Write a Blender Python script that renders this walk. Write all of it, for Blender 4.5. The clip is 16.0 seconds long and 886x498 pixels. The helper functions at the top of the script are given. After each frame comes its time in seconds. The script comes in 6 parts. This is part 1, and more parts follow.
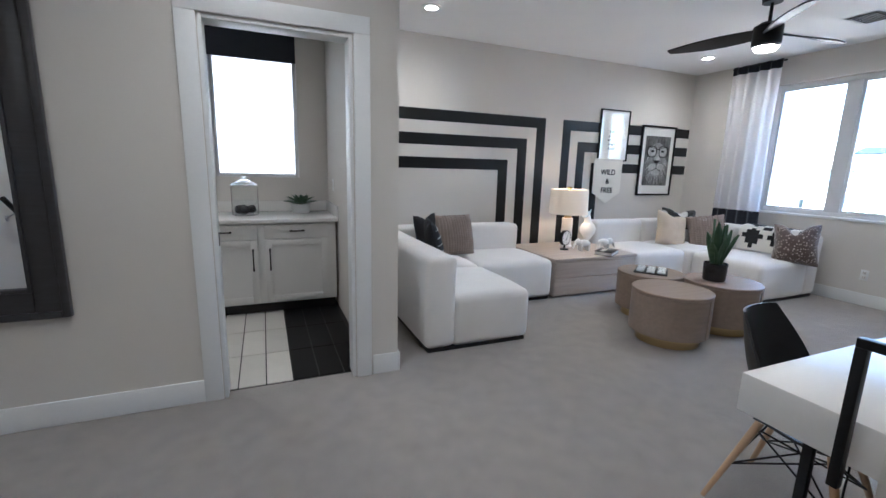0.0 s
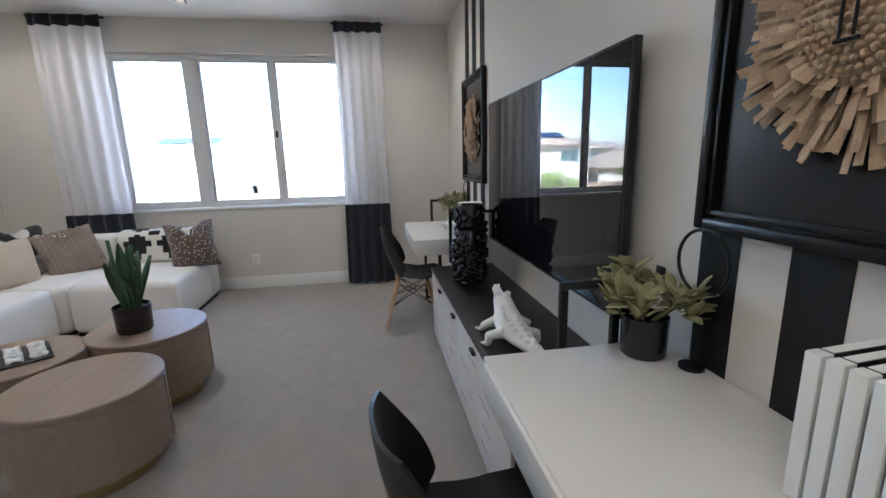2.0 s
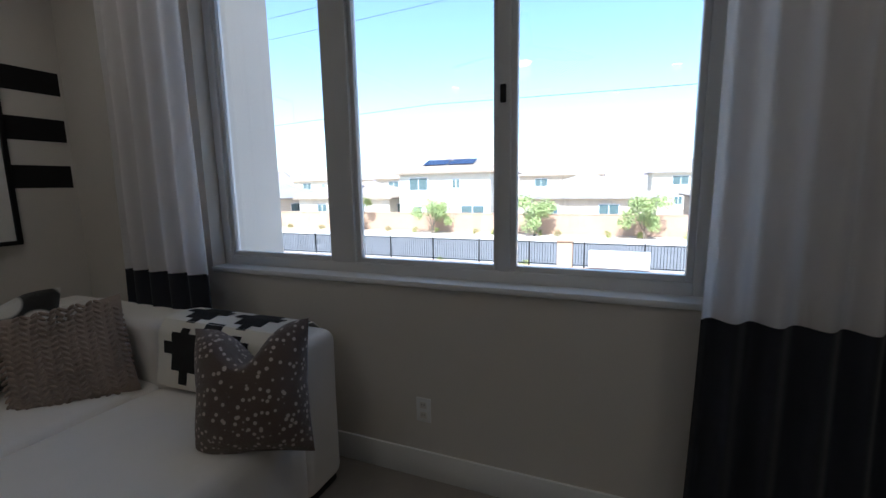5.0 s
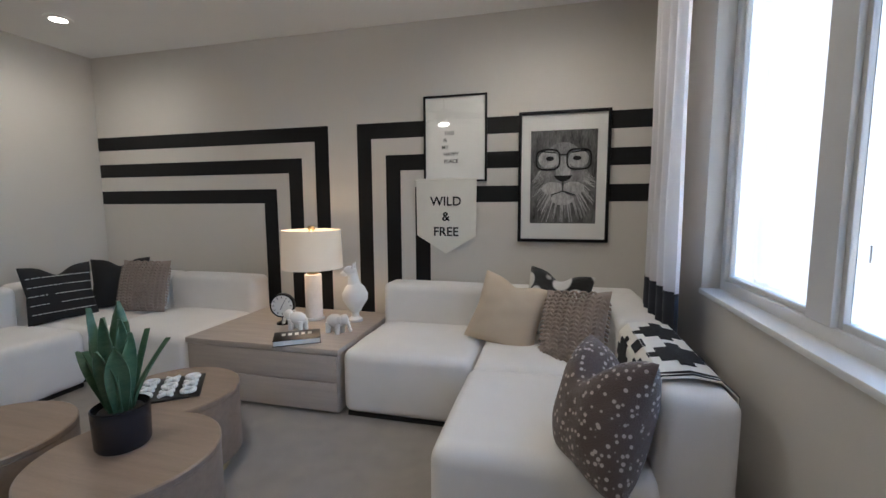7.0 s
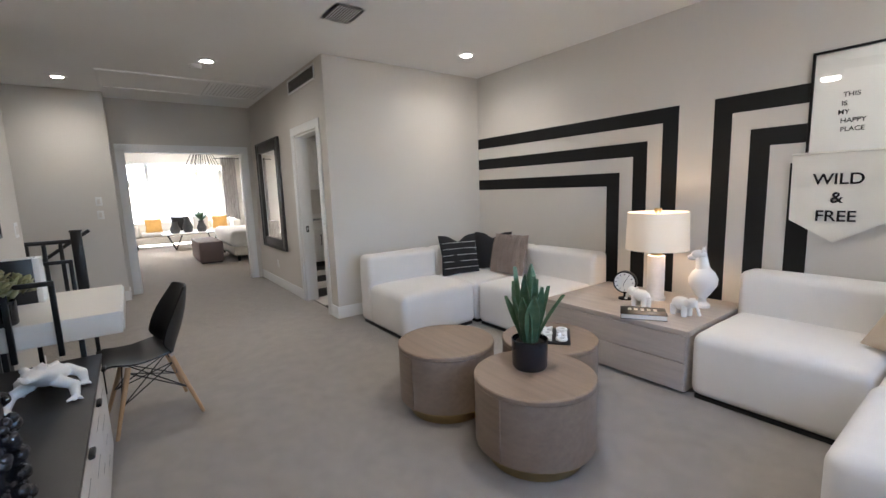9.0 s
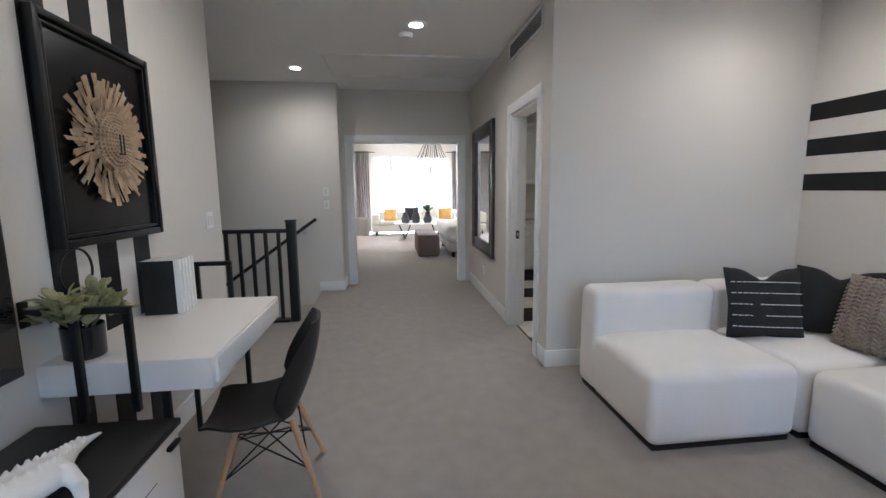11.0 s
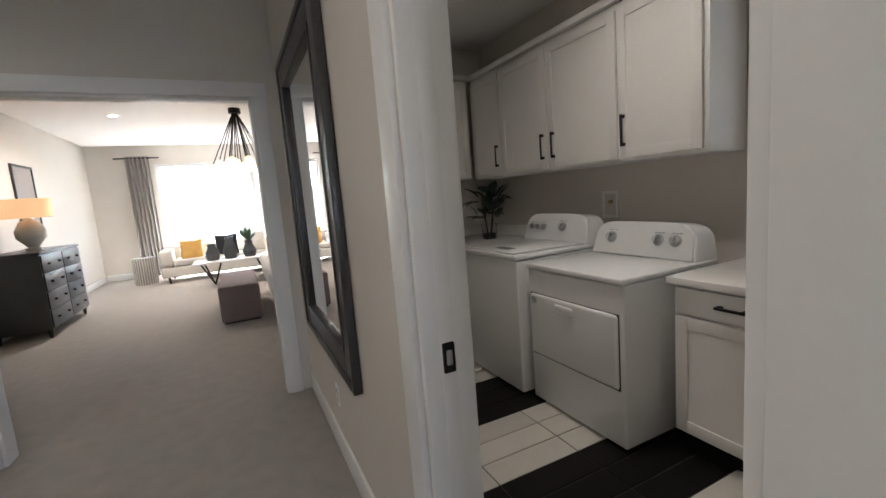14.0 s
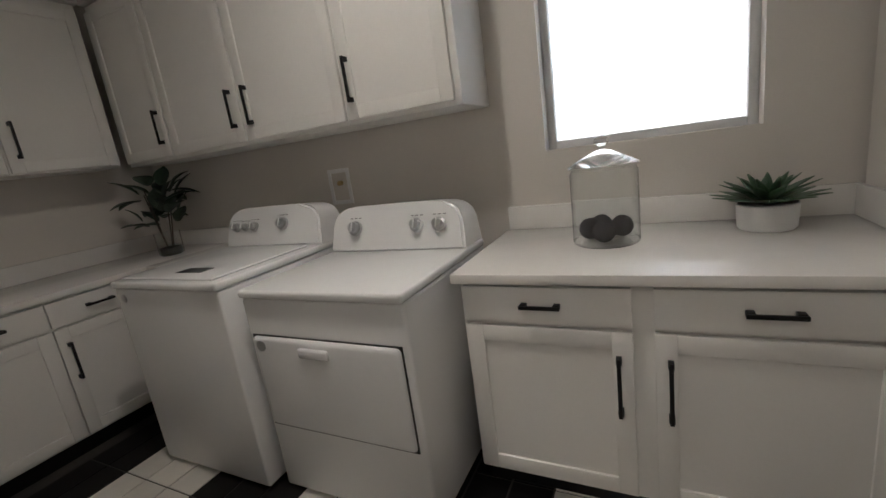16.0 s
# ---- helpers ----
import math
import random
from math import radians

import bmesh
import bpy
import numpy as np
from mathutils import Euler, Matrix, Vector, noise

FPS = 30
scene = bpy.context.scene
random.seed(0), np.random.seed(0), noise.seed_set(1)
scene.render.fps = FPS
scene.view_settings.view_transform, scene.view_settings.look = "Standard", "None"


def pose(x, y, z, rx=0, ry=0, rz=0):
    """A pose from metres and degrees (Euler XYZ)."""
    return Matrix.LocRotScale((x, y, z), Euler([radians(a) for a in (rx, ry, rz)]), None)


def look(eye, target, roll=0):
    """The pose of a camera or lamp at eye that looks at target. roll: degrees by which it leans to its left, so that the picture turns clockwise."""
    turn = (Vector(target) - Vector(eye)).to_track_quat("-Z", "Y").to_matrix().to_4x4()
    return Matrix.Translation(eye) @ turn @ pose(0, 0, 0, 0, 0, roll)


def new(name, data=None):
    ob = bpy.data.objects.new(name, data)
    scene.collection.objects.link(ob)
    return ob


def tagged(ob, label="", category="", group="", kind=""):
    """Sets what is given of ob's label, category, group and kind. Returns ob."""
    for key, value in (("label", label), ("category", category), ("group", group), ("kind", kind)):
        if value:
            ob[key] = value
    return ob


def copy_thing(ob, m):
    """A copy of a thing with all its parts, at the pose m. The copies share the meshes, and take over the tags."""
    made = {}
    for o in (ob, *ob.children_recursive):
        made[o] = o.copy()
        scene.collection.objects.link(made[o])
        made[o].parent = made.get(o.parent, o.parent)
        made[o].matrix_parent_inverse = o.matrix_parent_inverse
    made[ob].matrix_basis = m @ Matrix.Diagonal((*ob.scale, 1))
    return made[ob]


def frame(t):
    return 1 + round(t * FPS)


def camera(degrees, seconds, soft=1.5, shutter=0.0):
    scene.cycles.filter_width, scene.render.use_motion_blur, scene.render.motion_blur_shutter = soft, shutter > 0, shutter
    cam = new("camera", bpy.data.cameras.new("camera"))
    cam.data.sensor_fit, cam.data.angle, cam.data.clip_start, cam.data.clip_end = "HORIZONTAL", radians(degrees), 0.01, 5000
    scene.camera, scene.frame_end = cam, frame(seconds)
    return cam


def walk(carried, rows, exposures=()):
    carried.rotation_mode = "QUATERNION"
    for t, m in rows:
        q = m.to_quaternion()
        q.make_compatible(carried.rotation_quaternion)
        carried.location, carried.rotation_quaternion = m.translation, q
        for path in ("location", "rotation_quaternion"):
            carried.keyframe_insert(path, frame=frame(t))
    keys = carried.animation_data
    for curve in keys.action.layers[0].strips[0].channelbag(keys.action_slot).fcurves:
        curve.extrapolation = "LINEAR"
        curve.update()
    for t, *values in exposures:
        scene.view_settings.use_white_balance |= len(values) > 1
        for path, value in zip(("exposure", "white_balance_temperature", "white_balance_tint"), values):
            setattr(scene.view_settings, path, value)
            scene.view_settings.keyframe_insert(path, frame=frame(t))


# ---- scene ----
cam = camera(92.4, 16.0)
PATH = [
    (0, (0.762, 0.809, 1.374), (1.526, 2.619, 0.999), 1.5),
    (0.5, (1.012, 1.182, 1.388), (2.375, 2.602, 1.032), -1.8),
    (1, (1.229, 1.444, 1.392), (3.062, 2.145, 1.006), -0.4),
    (1.5, (1.429, 1.683, 1.393), (3.38, 1.544, 0.975), -1.9),
    (2, (1.842, 1.88, 1.387), (3.773, 1.562, 0.973), -1.4),
    (2.5, (2.32, 2.059, 1.361), (4.234, 1.651, 0.951), -1.2),
    (3, (2.853, 2.206, 1.357), (4.752, 1.735, 0.94), -2.9),
    (3.2, (3.092, 2.238, 1.368), (4.987, 1.752, 0.953), -3.4),
    (5.5, (5.55, 2.506, 1.319), (7.007, 3.852, 1.065), -1.5),
    (6, (5.784, 2.57, 1.262), (6.56, 4.402, 1.063), -2.2),
    (6.5, (5.931, 2.421, 1.338), (5.909, 4.41, 1.129), -0.3),
    (7, (6.057, 2.096, 1.357), (5.572, 4.025, 1.143), -0.3),
    (7.5, (6.052, 1.887, 1.366), (5.363, 3.754, 1.166), -0.4),
    (8, (6.087, 1.764, 1.394), (5.197, 3.543, 1.178), -0.1),
    (8.5, (6.044, 1.696, 1.393), (4.735, 3.187, 1.146), -0.9),
    (9, (5.966, 1.66, 1.398), (4.369, 2.831, 1.118), -2.0),
    (9.5, (5.825, 1.797, 1.4), (4.0, 2.555, 1.091), -1.9),
    (9.7, (5.719, 1.862, 1.402), (3.836, 2.454, 1.08), -0.8),
    (11.8, (3.728, 2.467, 1.401), (1.758, 2.676, 1.128), -0.6),
    (12, (3.482, 2.51, 1.382), (1.513, 2.729, 1.106), -0.6),
    (12.5, (2.958, 2.563, 1.379), (0.999, 2.846, 1.093), -0.1),
    (13, (2.383, 2.705, 1.359), (0.466, 3.199, 1.071), -3.8),
    (13.5, (1.889, 2.851, 1.365), (0.012, 3.473, 1.061), -2.5),
    (14, (1.455, 3.053, 1.362), (-0.331, 3.915, 1.102), -4.6),
    (14.5, (1.157, 3.283, 1.35), (-0.57, 4.248, 1.061), -5.7),
    (15, (1.048, 3.487, 1.333), (-0.287, 4.935, 0.984), -2.2),
    (15.5, (0.955, 3.607, 1.316), (0.208, 5.409, 0.873), -4.9),
    (16, (0.749, 3.621, 1.292), (-0.141, 5.357, 0.851), -8.0),
]
EXPOSURE = [(0, 3.9, 4950, 8), (0.5, 3.25, 5250, 8), (1.0, 3.25, 5300, 8), (1.6, 3.55, 5300, 8), (2.5, 3.7, 5250, 8), (3.2, 3.8, 5250, 8), (4.6, 2.0, 5500, 8), (5.5, 1.1, 5400, 6), (6.0, 1.7, 5550, 8), (6.5, 2.35, 5600, 8), (7.0, 3.2, 5600, 8), (7.5, 3.75, 5650, 10), (9.0, 3.8, 5600, 10), (12.0, 3.7, 5250, 10), (13.5, 3.7, 5350, 10), (14.0, 3.6, 5700, 10), (15.0, 3.0, 5800, 10), (15.5, 3.5, 5700, 10), (16.0, 3.75, 5700, 10)]
walk(cam, [(t, look(eye, target, roll)) for t, eye, target, roll in PATH], EXPOSURE)

# ---- light ----
world = bpy.data.worlds.new("sky")
scene.world = world
world.use_nodes = True
wn = world.node_tree.nodes
sky = wn.new("ShaderNodeTexSky")
sky.sky_type, sky.sun_disc = "NISHITA", False
SUN_EL, SUN_AZ = radians(52), radians(-100)
sky.sun_elevation, sky.sun_rotation = SUN_EL, SUN_AZ
world.node_tree.links.new(sky.outputs[0], wn["Background"].inputs[0])
wn["Background"].inputs[1].default_value = 0.15
sun_dir = Vector((math.sin(SUN_AZ) * math.cos(SUN_EL), math.cos(SUN_AZ) * math.cos(SUN_EL), math.sin(SUN_EL)))
sun = new("sun", bpy.data.lights.new("sun", "SUN"))
sun.data.energy, sun.data.angle, sun.data.color = 5.0, radians(0.5), (1.0, 0.95, 0.87)
sun.matrix_world = look(sun_dir * 30, (0, 0, 0))


def lamp(name, at, power, radius, colour, spot=0):
    ob = new(name, bpy.data.lights.new(name, "SPOT" if spot else "POINT"))
    ob.data.energy, ob.data.shadow_soft_size, ob.data.color = power, radius, colour
    if spot:
        ob.data.spot_size, ob.data.spot_blend = radians(spot), 1.0
    ob.location = at
    return ob


WARM = (1.0, 0.85, 0.68)
CANS = [(2.26, 4.78), (6.0, 4.8), (5.88, 1.77), (2.26, 1.77), (0.74, 2.5), (-0.69, 1.18)]
for cx, cy in CANS:
    lamp("downlight_bulb", (cx, cy, 2.80), 3.8, 0.06, WARM, 165)
lamp("fan_bulb", (4.65, 3.27, 2.36), 2.5, 0.09, WARM, 170)
lamp("table_lamp_bulb", (4.24, 5.08, 0.98), 0.45, 0.05, (1.0, 0.72, 0.45))
lamp("laundry_downlight_bulb", (-0.1, 4.4, 2.80), 4.5, 0.06, WARM, 165)
# Added fill lamps that brighten the bedroom in place of its window daylight.
for cy in (1.6, 4.6):
    lamp("bedroom_fill_light", (-6.8, cy, 2.90), 20, 0.06, WARM, 165)


# ---- materials ----
def material(name, colour, rough=0.6, metal=0.0, vary=0.12, scale=6.0, fine=120.0, bump=0.15, dist=0.003, spec=0.5, stretch=(1, 1, 1), second=None, sheen=0.0, island=False):
    """A surface with slow and fine variation of colour and relief, in metres."""
    m = bpy.data.materials.new(name)
    m.use_nodes = True
    n, l = m.node_tree.nodes, m.node_tree.links
    b = n["Principled BSDF"]
    b.inputs["Roughness"].default_value, b.inputs["Metallic"].default_value = rough, metal
    b.inputs["Specular IOR Level"].default_value = spec
    b.inputs["Sheen Weight"].default_value = sheen
    co = n.new("ShaderNodeTexCoord")
    mp = n.new("ShaderNodeMapping")
    mp.inputs["Scale"].default_value = stretch
    l.new(co.outputs["Object"], mp.inputs[0])
    big, small = n.new("ShaderNodeTexNoise"), n.new("ShaderNodeTexNoise")
    big.inputs["Scale"].default_value, big.inputs["Detail"].default_value = scale, 4
    small.inputs["Scale"].default_value, small.inputs["Detail"].default_value = fine, 3
    l.new(mp.outputs[0], big.inputs[0]), l.new(mp.outputs[0], small.inputs[0])
    mix = n.new("ShaderNodeMix")
    mix.data_type = "RGBA"
    two = second or tuple(c * (1 - vary) for c in colour)
    one = colour if second else tuple(min(1, c * (1 + vary * 0.5)) for c in colour)
    mix.inputs[6].default_value, mix.inputs[7].default_value = (*two, 1), (*one, 1)
    ramp = n.new("ShaderNodeMapRange")
    ramp.inputs[1].default_value, ramp.inputs[2].default_value = 0.3, 0.7
    add = n.new("ShaderNodeMath")
    add.operation, add.inputs[1].default_value = "MULTIPLY_ADD", 0.6
    sub = n.new("ShaderNodeMath")
    sub.operation, sub.inputs[1].default_value = "MULTIPLY", 0.4
    l.new(small.outputs[0], sub.inputs[0]), l.new(big.outputs[0], add.inputs[0]), l.new(sub.outputs[0], add.inputs[2])
    l.new(add.outputs[0], ramp.inputs[0]), l.new(ramp.outputs[0], mix.inputs[0])
    last = mix.outputs[2]
    if island:
        info = n.new("ShaderNodeObjectInfo")
        hsv = n.new("ShaderNodeHueSaturation")
        rr = n.new("ShaderNodeMapRange")
        rr.inputs[3].default_value, rr.inputs[4].default_value = 0.88, 1.1
        l.new(info.outputs["Random"], rr.inputs[0]), l.new(rr.outputs[0], hsv.inputs["Value"])
        l.new(last, hsv.inputs["Color"])
        last = hsv.outputs[0]
    l.new(last, b.inputs["Base Color"])
    if bump:
        bp = n.new("ShaderNodeBump")
        bp.inputs["Strength"].default_value, bp.inputs["Distance"].default_value = bump, dist
        l.new(small.outputs[0], bp.inputs["Height"]), l.new(bp.outputs[0], b.inputs["Normal"])
    return m


def glowing(name, colour, strength):
    m = bpy.data.materials.new(name)
    m.use_nodes = True
    b = m.node_tree.nodes["Principled BSDF"]
    b.inputs["Base Color"].default_value = (*colour, 1)
    b.inputs["Emission Color"].default_value, b.inputs["Emission Strength"].default_value = (*colour, 1), strength
    return m


def glass(name, colour=(1, 1, 1), rough=0.0):
    m = material(name, colour, rough, vary=0.0, bump=0)
    m.node_tree.nodes["Principled BSDF"].inputs["Transmission Weight"].default_value = 1.0
    return m


WALL = material("greige_wall_paint", (0.66, 0.625, 0.575), 0.75, vary=0.03, scale=1.5, fine=160, bump=0.25, dist=0.002, spec=0.3)
CEIL = material("ceiling_paint", (0.86, 0.855, 0.845), 0.85, vary=0.03, scale=1.2, fine=140, bump=0.2, dist=0.002, spec=0.2)
TRIM = material("white_trim_paint", (0.80, 0.80, 0.79), 0.38, vary=0.03, scale=3, fine=60, bump=0.04)
BLACKPAINT = material("black_wall_paint", (0.009, 0.009, 0.010), 0.5, vary=0.2, scale=3, fine=160, bump=0.25, dist=0.002, spec=0.3)
CARPET = material("grey_beige_carpet", (0.39, 0.355, 0.315), 0.95, vary=0.17, scale=9.0, fine=420, bump=0.9, dist=0.008, spec=0.1, sheen=0.25)
BOUCLE = material("white_boucle", (0.80, 0.775, 0.745), 0.9, vary=0.06, scale=4, fine=330, bump=0.45, dist=0.004, spec=0.15, sheen=0.2)
OAK = material("washed_oak", (0.27, 0.20, 0.15), 0.45, vary=0.2, scale=2.5, fine=40, bump=0.1, stretch=(1, 14, 14))
GREYOAK = material("grey_washed_oak", (0.47, 0.41, 0.36), 0.5, vary=0.16, scale=2.5, fine=40, bump=0.1, stretch=(1, 14, 14))
BRASS = material("brushed_brass", (0.50, 0.37, 0.19), 0.32, 1.0, vary=0.12, scale=8, fine=200, bump=0.05, stretch=(1, 1, 12))
NICKEL = material("brushed_steel", (0.55, 0.55, 0.56), 0.3, 1.0, vary=0.08, fine=200, bump=0.03)
BLACKMETAL = material("black_metal", (0.007, 0.007, 0.008), 0.4, 0.4, vary=0.2, scale=8, fine=200, bump=0.06)
BLACKPLASTIC = material("black_plastic", (0.006, 0.006, 0.007), 0.42, vary=0.15, scale=4, fine=300, bump=0.04)
BEECH = material("beech_wood", (0.48, 0.31, 0.17), 0.45, vary=0.15, scale=5, fine=60, bump=0.06, stretch=(10, 10, 1))
WHITELAC = material("white_lacquer", (0.68, 0.65, 0.61), 0.38, vary=0.02, scale=3, fine=80, bump=0.03)
ENAMEL = material("white_enamel", (0.80, 0.80, 0.80), 0.18, vary=0.02, scale=2, fine=60, bump=0.015)
QUARTZ = material("white_quartz", (0.77, 0.75, 0.72), 0.22, vary=0.05, scale=9, fine=200, bump=0.0)
CABINET = material("cabinet_paint", (0.76, 0.745, 0.715), 0.42, vary=0.03, scale=2, fine=90, bump=0.03)
DARKWOOD = material("black_stained_wood", (0.008, 0.007, 0.007), 0.42, vary=0.3, scale=4, fine=60, bump=0.08, stretch=(1, 12, 12))
TILEW = material("white_floor_tile", (0.66, 0.63, 0.57), 0.3, vary=0.08, scale=7, fine=90, bump=0.05, island=True)
TILEB = material("black_floor_tile", (0.007, 0.0065, 0.0065), 0.5, vary=0.25, scale=7, fine=90, bump=0.06, spec=0.2, island=True)
GROUT = material("dark_grout", (0.06, 0.055, 0.05), 0.9, vary=0.2, fine=300, bump=0.3)
SHEER = material("white_linen_curtain", (0.92, 0.91, 0.91), 0.85, vary=0.03, scale=5, fine=400, bump=0.2, spec=0.1)
thin = SHEER.node_tree.nodes.new("ShaderNodeBsdfTranslucent")
thin.inputs[0].default_value = (0.92, 0.91, 0.92, 1)
both = SHEER.node_tree.nodes.new("ShaderNodeMixShader")
both.inputs[0].default_value = 0.65
SHEER.node_tree.links.new(SHEER.node_tree.nodes["Principled BSDF"].outputs[0], both.inputs[1])
SHEER.node_tree.links.new(thin.outputs[0], both.inputs[2])
SHEER.node_tree.links.new(both.outputs[0], SHEER.node_tree.nodes["Material Output"].inputs[0])
INK = material("ink_blue_curtain", (0.016, 0.019, 0.030), 0.85, vary=0.2, scale=5, fine=400, bump=0.25, sheen=0.1)
PAPER = material("white_paper", (0.78, 0.77, 0.74), 0.7, vary=0.03, fine=200, bump=0.02)
MIRROR = material("mirror_glass", (0.9, 0.9, 0.9), 0.01, 1.0, vary=0.0, bump=0)
PANE = glass("window_glass", (0.97, 0.985, 0.98))
CLEAR = glass("clear_glass", (0.97, 0.985, 0.98))
PICGLASS = material("black_glossy_panel", (0.006, 0.006, 0.007), 0.25, vary=0.1, bump=0)
SCREEN = material("television_screen", (0.004, 0.004, 0.005), 0.004, vary=0.0, bump=0, spec=0.6)
WINFRAME = material("white_vinyl_frame", (0.70, 0.70, 0.70), 0.4, vary=0.03, bump=0.02)
STUCCO = material("pale_stucco", (0.62, 0.58, 0.52), 0.9, vary=0.12, scale=1.5, fine=60, bump=0.35, dist=0.006)


# ---- building blocks ----
def box(bm, x0, x1, y0, y1, z0, z1, bevel=0.0, seg=2):
    made = bmesh.ops.create_cube(bm, size=1.0, matrix=Matrix.Translation(((x0 + x1) / 2, (y0 + y1) / 2, (z0 + z1) / 2)) @ Matrix.Diagonal((abs(x1 - x0), abs(y1 - y0), abs(z1 - z0), 1)))
    if bevel:
        es = list({e for v in made["verts"] for e in v.link_edges})
        bmesh.ops.bevel(bm, geom=es, offset=bevel, segments=seg, affect="EDGES", profile=0.5)
    return bm


def rod(bm, a, b, r, r2=None, seg=12):
    a, b = Vector(a), Vector(b)
    d = b - a
    m = Matrix.Translation((a + b) / 2) @ d.to_track_quat("Z", "Y").to_matrix().to_4x4()
    bmesh.ops.create_cone(bm, cap_ends=True, segments=seg, radius1=r, radius2=r if r2 is None else r2, depth=d.length, matrix=m)
    return bm


def lathe(bm, profile, seg=32, at=(0, 0, 0)):
    """Turns a profile of (radius, height) about z."""
    rings = []
    for r, z in profile:
        rings.append([bm.verts.new((at[0] + r * math.cos(2 * math.pi * k / seg), at[1] + r * math.sin(2 * math.pi * k / seg), at[2] + z)) for k in range(seg)])
    for a, b in zip(rings, rings[1:]):
        for k in range(seg):
            bm.faces.new((a[k], a[(k + 1) % seg], b[(k + 1) % seg], b[k]))
    bm.faces.new(rings[0][::-1]), bm.faces.new(rings[-1])
    return bm


def ball(bm, at, r, scale=(1, 1, 1), seg=12):
    bmesh.ops.create_uvsphere(bm, u_segments=seg, v_segments=max(6, seg // 2), radius=r, matrix=Matrix.Translation(at) @ Matrix.Diagonal((*scale, 1)))
    return bm


ICO = bmesh.new()
bmesh.ops.create_icosphere(ICO, subdivisions=2, radius=1)
ICO.verts.ensure_lookup_table()
ICO_V, ICO_F = [v.co.copy() for v in ICO.verts], [[v.index for v in f.verts] for f in ICO.faces]


def blob(bm, m):
    """A small round lump at the pose and scale m, quick to add by the hundred."""
    vs = [bm.verts.new(m @ c) for c in ICO_V]
    for f in ICO_F:
        bm.faces.new([vs[i] for i in f])


def part(name, bm, mat, parent=None, label="", smooth=True):
    me = bpy.data.meshes.new(name)
    bmesh.ops.recalc_face_normals(bm, faces=bm.faces)
    bm.to_mesh(me)
    bm.free()
    me.materials.append(mat)
    if smooth:
        for p in me.polygons:
            p.use_smooth = True
        me.set_sharp_from_angle(angle=radians(38))
    ob = new(name, me)
    if parent is not None:
        ob.parent = parent
    if label:
        ob["label"] = label
    return ob


def B():
    return bmesh.new()


def bx(name, mat, parent, x0, x1, y0, y1, z0, z1, bevel=0.003, label="", seg=2):
    return part(name, box(B(), x0, x1, y0, y1, z0, z1, bevel, seg), mat, parent, label)


def thing(name, label, category, at=(0, 0, 0), turn=0, group=""):
    ob = new(name)
    ob.matrix_world = pose(*at, 0, 0, turn)
    return tagged(ob, label, category, group)


def solid(name, mat, label, *boxes, category="wall", bevel=0.0):
    bm = B()
    for b6 in boxes:
        box(bm, *b6, bevel)
    return tagged(part(name, bm, mat, None, label), label, category, kind="structure")


def wall_with_opening(name, label, axis, a0, a1, t0, t1, h, o0, o1, z0, z1, mat=WALL, low=0.0):
    """A wall along x or y with one opening through it."""
    pieces = [(a0, o0, low, h), (o1, a1, low, h), (o0, o1, z1, h)]
    if z0 > low:
        pieces.append((o0, o1, low, z0))
    boxes = [(p, q, t0, t1, r, s) if axis == "x" else (t0, t1, p, q, r, s) for p, q, r, s in pieces if q - p > 0.001 and s - r > 0.001]
    return solid(name, mat, label, *boxes)


def text(name, body, size, mat, m, parent=None):
    cu = bpy.data.curves.new(name, "FONT")
    cu.body, cu.size, cu.align_x, cu.align_y, cu.extrude = body, size, "CENTER", "CENTER", 0.0006
    cu.offset = size * 0.014
    tmp = bpy.data.objects.new(name, cu)
    me = bpy.data.meshes.new_from_object(tmp)
    bpy.data.objects.remove(tmp)
    me.materials.clear()
    me.materials.append(mat)
    ob = new(name, me)
    ob.parent = parent
    ob.matrix_local = m
    return ob


# ---- the shell: loft, hall, laundry, bedroom ----
CH = 2.82
NORTH, EAST, SOUTH, WESTW, HALL = 5.55, 6.80, 0.96, 1.55, 3.43
solid("floor", CARPET, "grey beige cut-pile carpet with soft footmarks", (0.0, 7.0, -1.7, 3.5, -0.2, 0), (1.45, 7.0, 3.5, 5.7, -0.2, 0), (-1.75, 0.0, 1.25, 3.5, -0.2, 0), (-10.4, -2.7, -0.1, 7.2, -0.2, 0), (-2.7, -1.75, -0.1, 3.5, -0.2, 0), category="carpet")
solid("wall_north", WALL, "greige painted feature wall behind the sofas", (1.43, 7.0, NORTH, 5.7, 0, CH))
wall_with_opening("wall_east", "greige painted wall with a wide window", "y", -1.7, NORTH, EAST, 7.0, CH, 2.11, 4.44, 0.93, 2.50)
solid("wall_south", WALL, "greige painted wall with the television", (1.24, EAST, 0.82, SOUTH, 0, CH))
solid("wall_sofa_end", WALL, "greige painted wall beside the sofa", (1.40, WESTW, 3.57, NORTH, 0, CH))
wall_with_opening("wall_hall", "greige painted hall wall with the laundry doorway", "x", -2.7, WESTW, HALL, 3.57, CH, 0.49, 1.27, 0, 2.11)
wall_with_opening("wall_bedroom", "greige painted wall with the wide bedroom opening", "y", -0.1, HALL, -1.88, -1.742, CH, 1.69, 3.265, 0, 2.10)
solid("wall_stair", WALL, "greige painted wall beside the stairs", (-1.742, -1.37, -4.2, 1.555, -3.0, CH))
solid("wall_landing", WALL, "greige painted wall behind the landing", (0.0, EAST, -1.85, -1.7, 0, CH), (-1.37, 0.12, -4.35, -4.2, -3, CH), (0.0, 0.12, -4.2, -1.7, 0, CH), (0.0, 0.12, -4.2, 1.25, -3.0, -0.2))
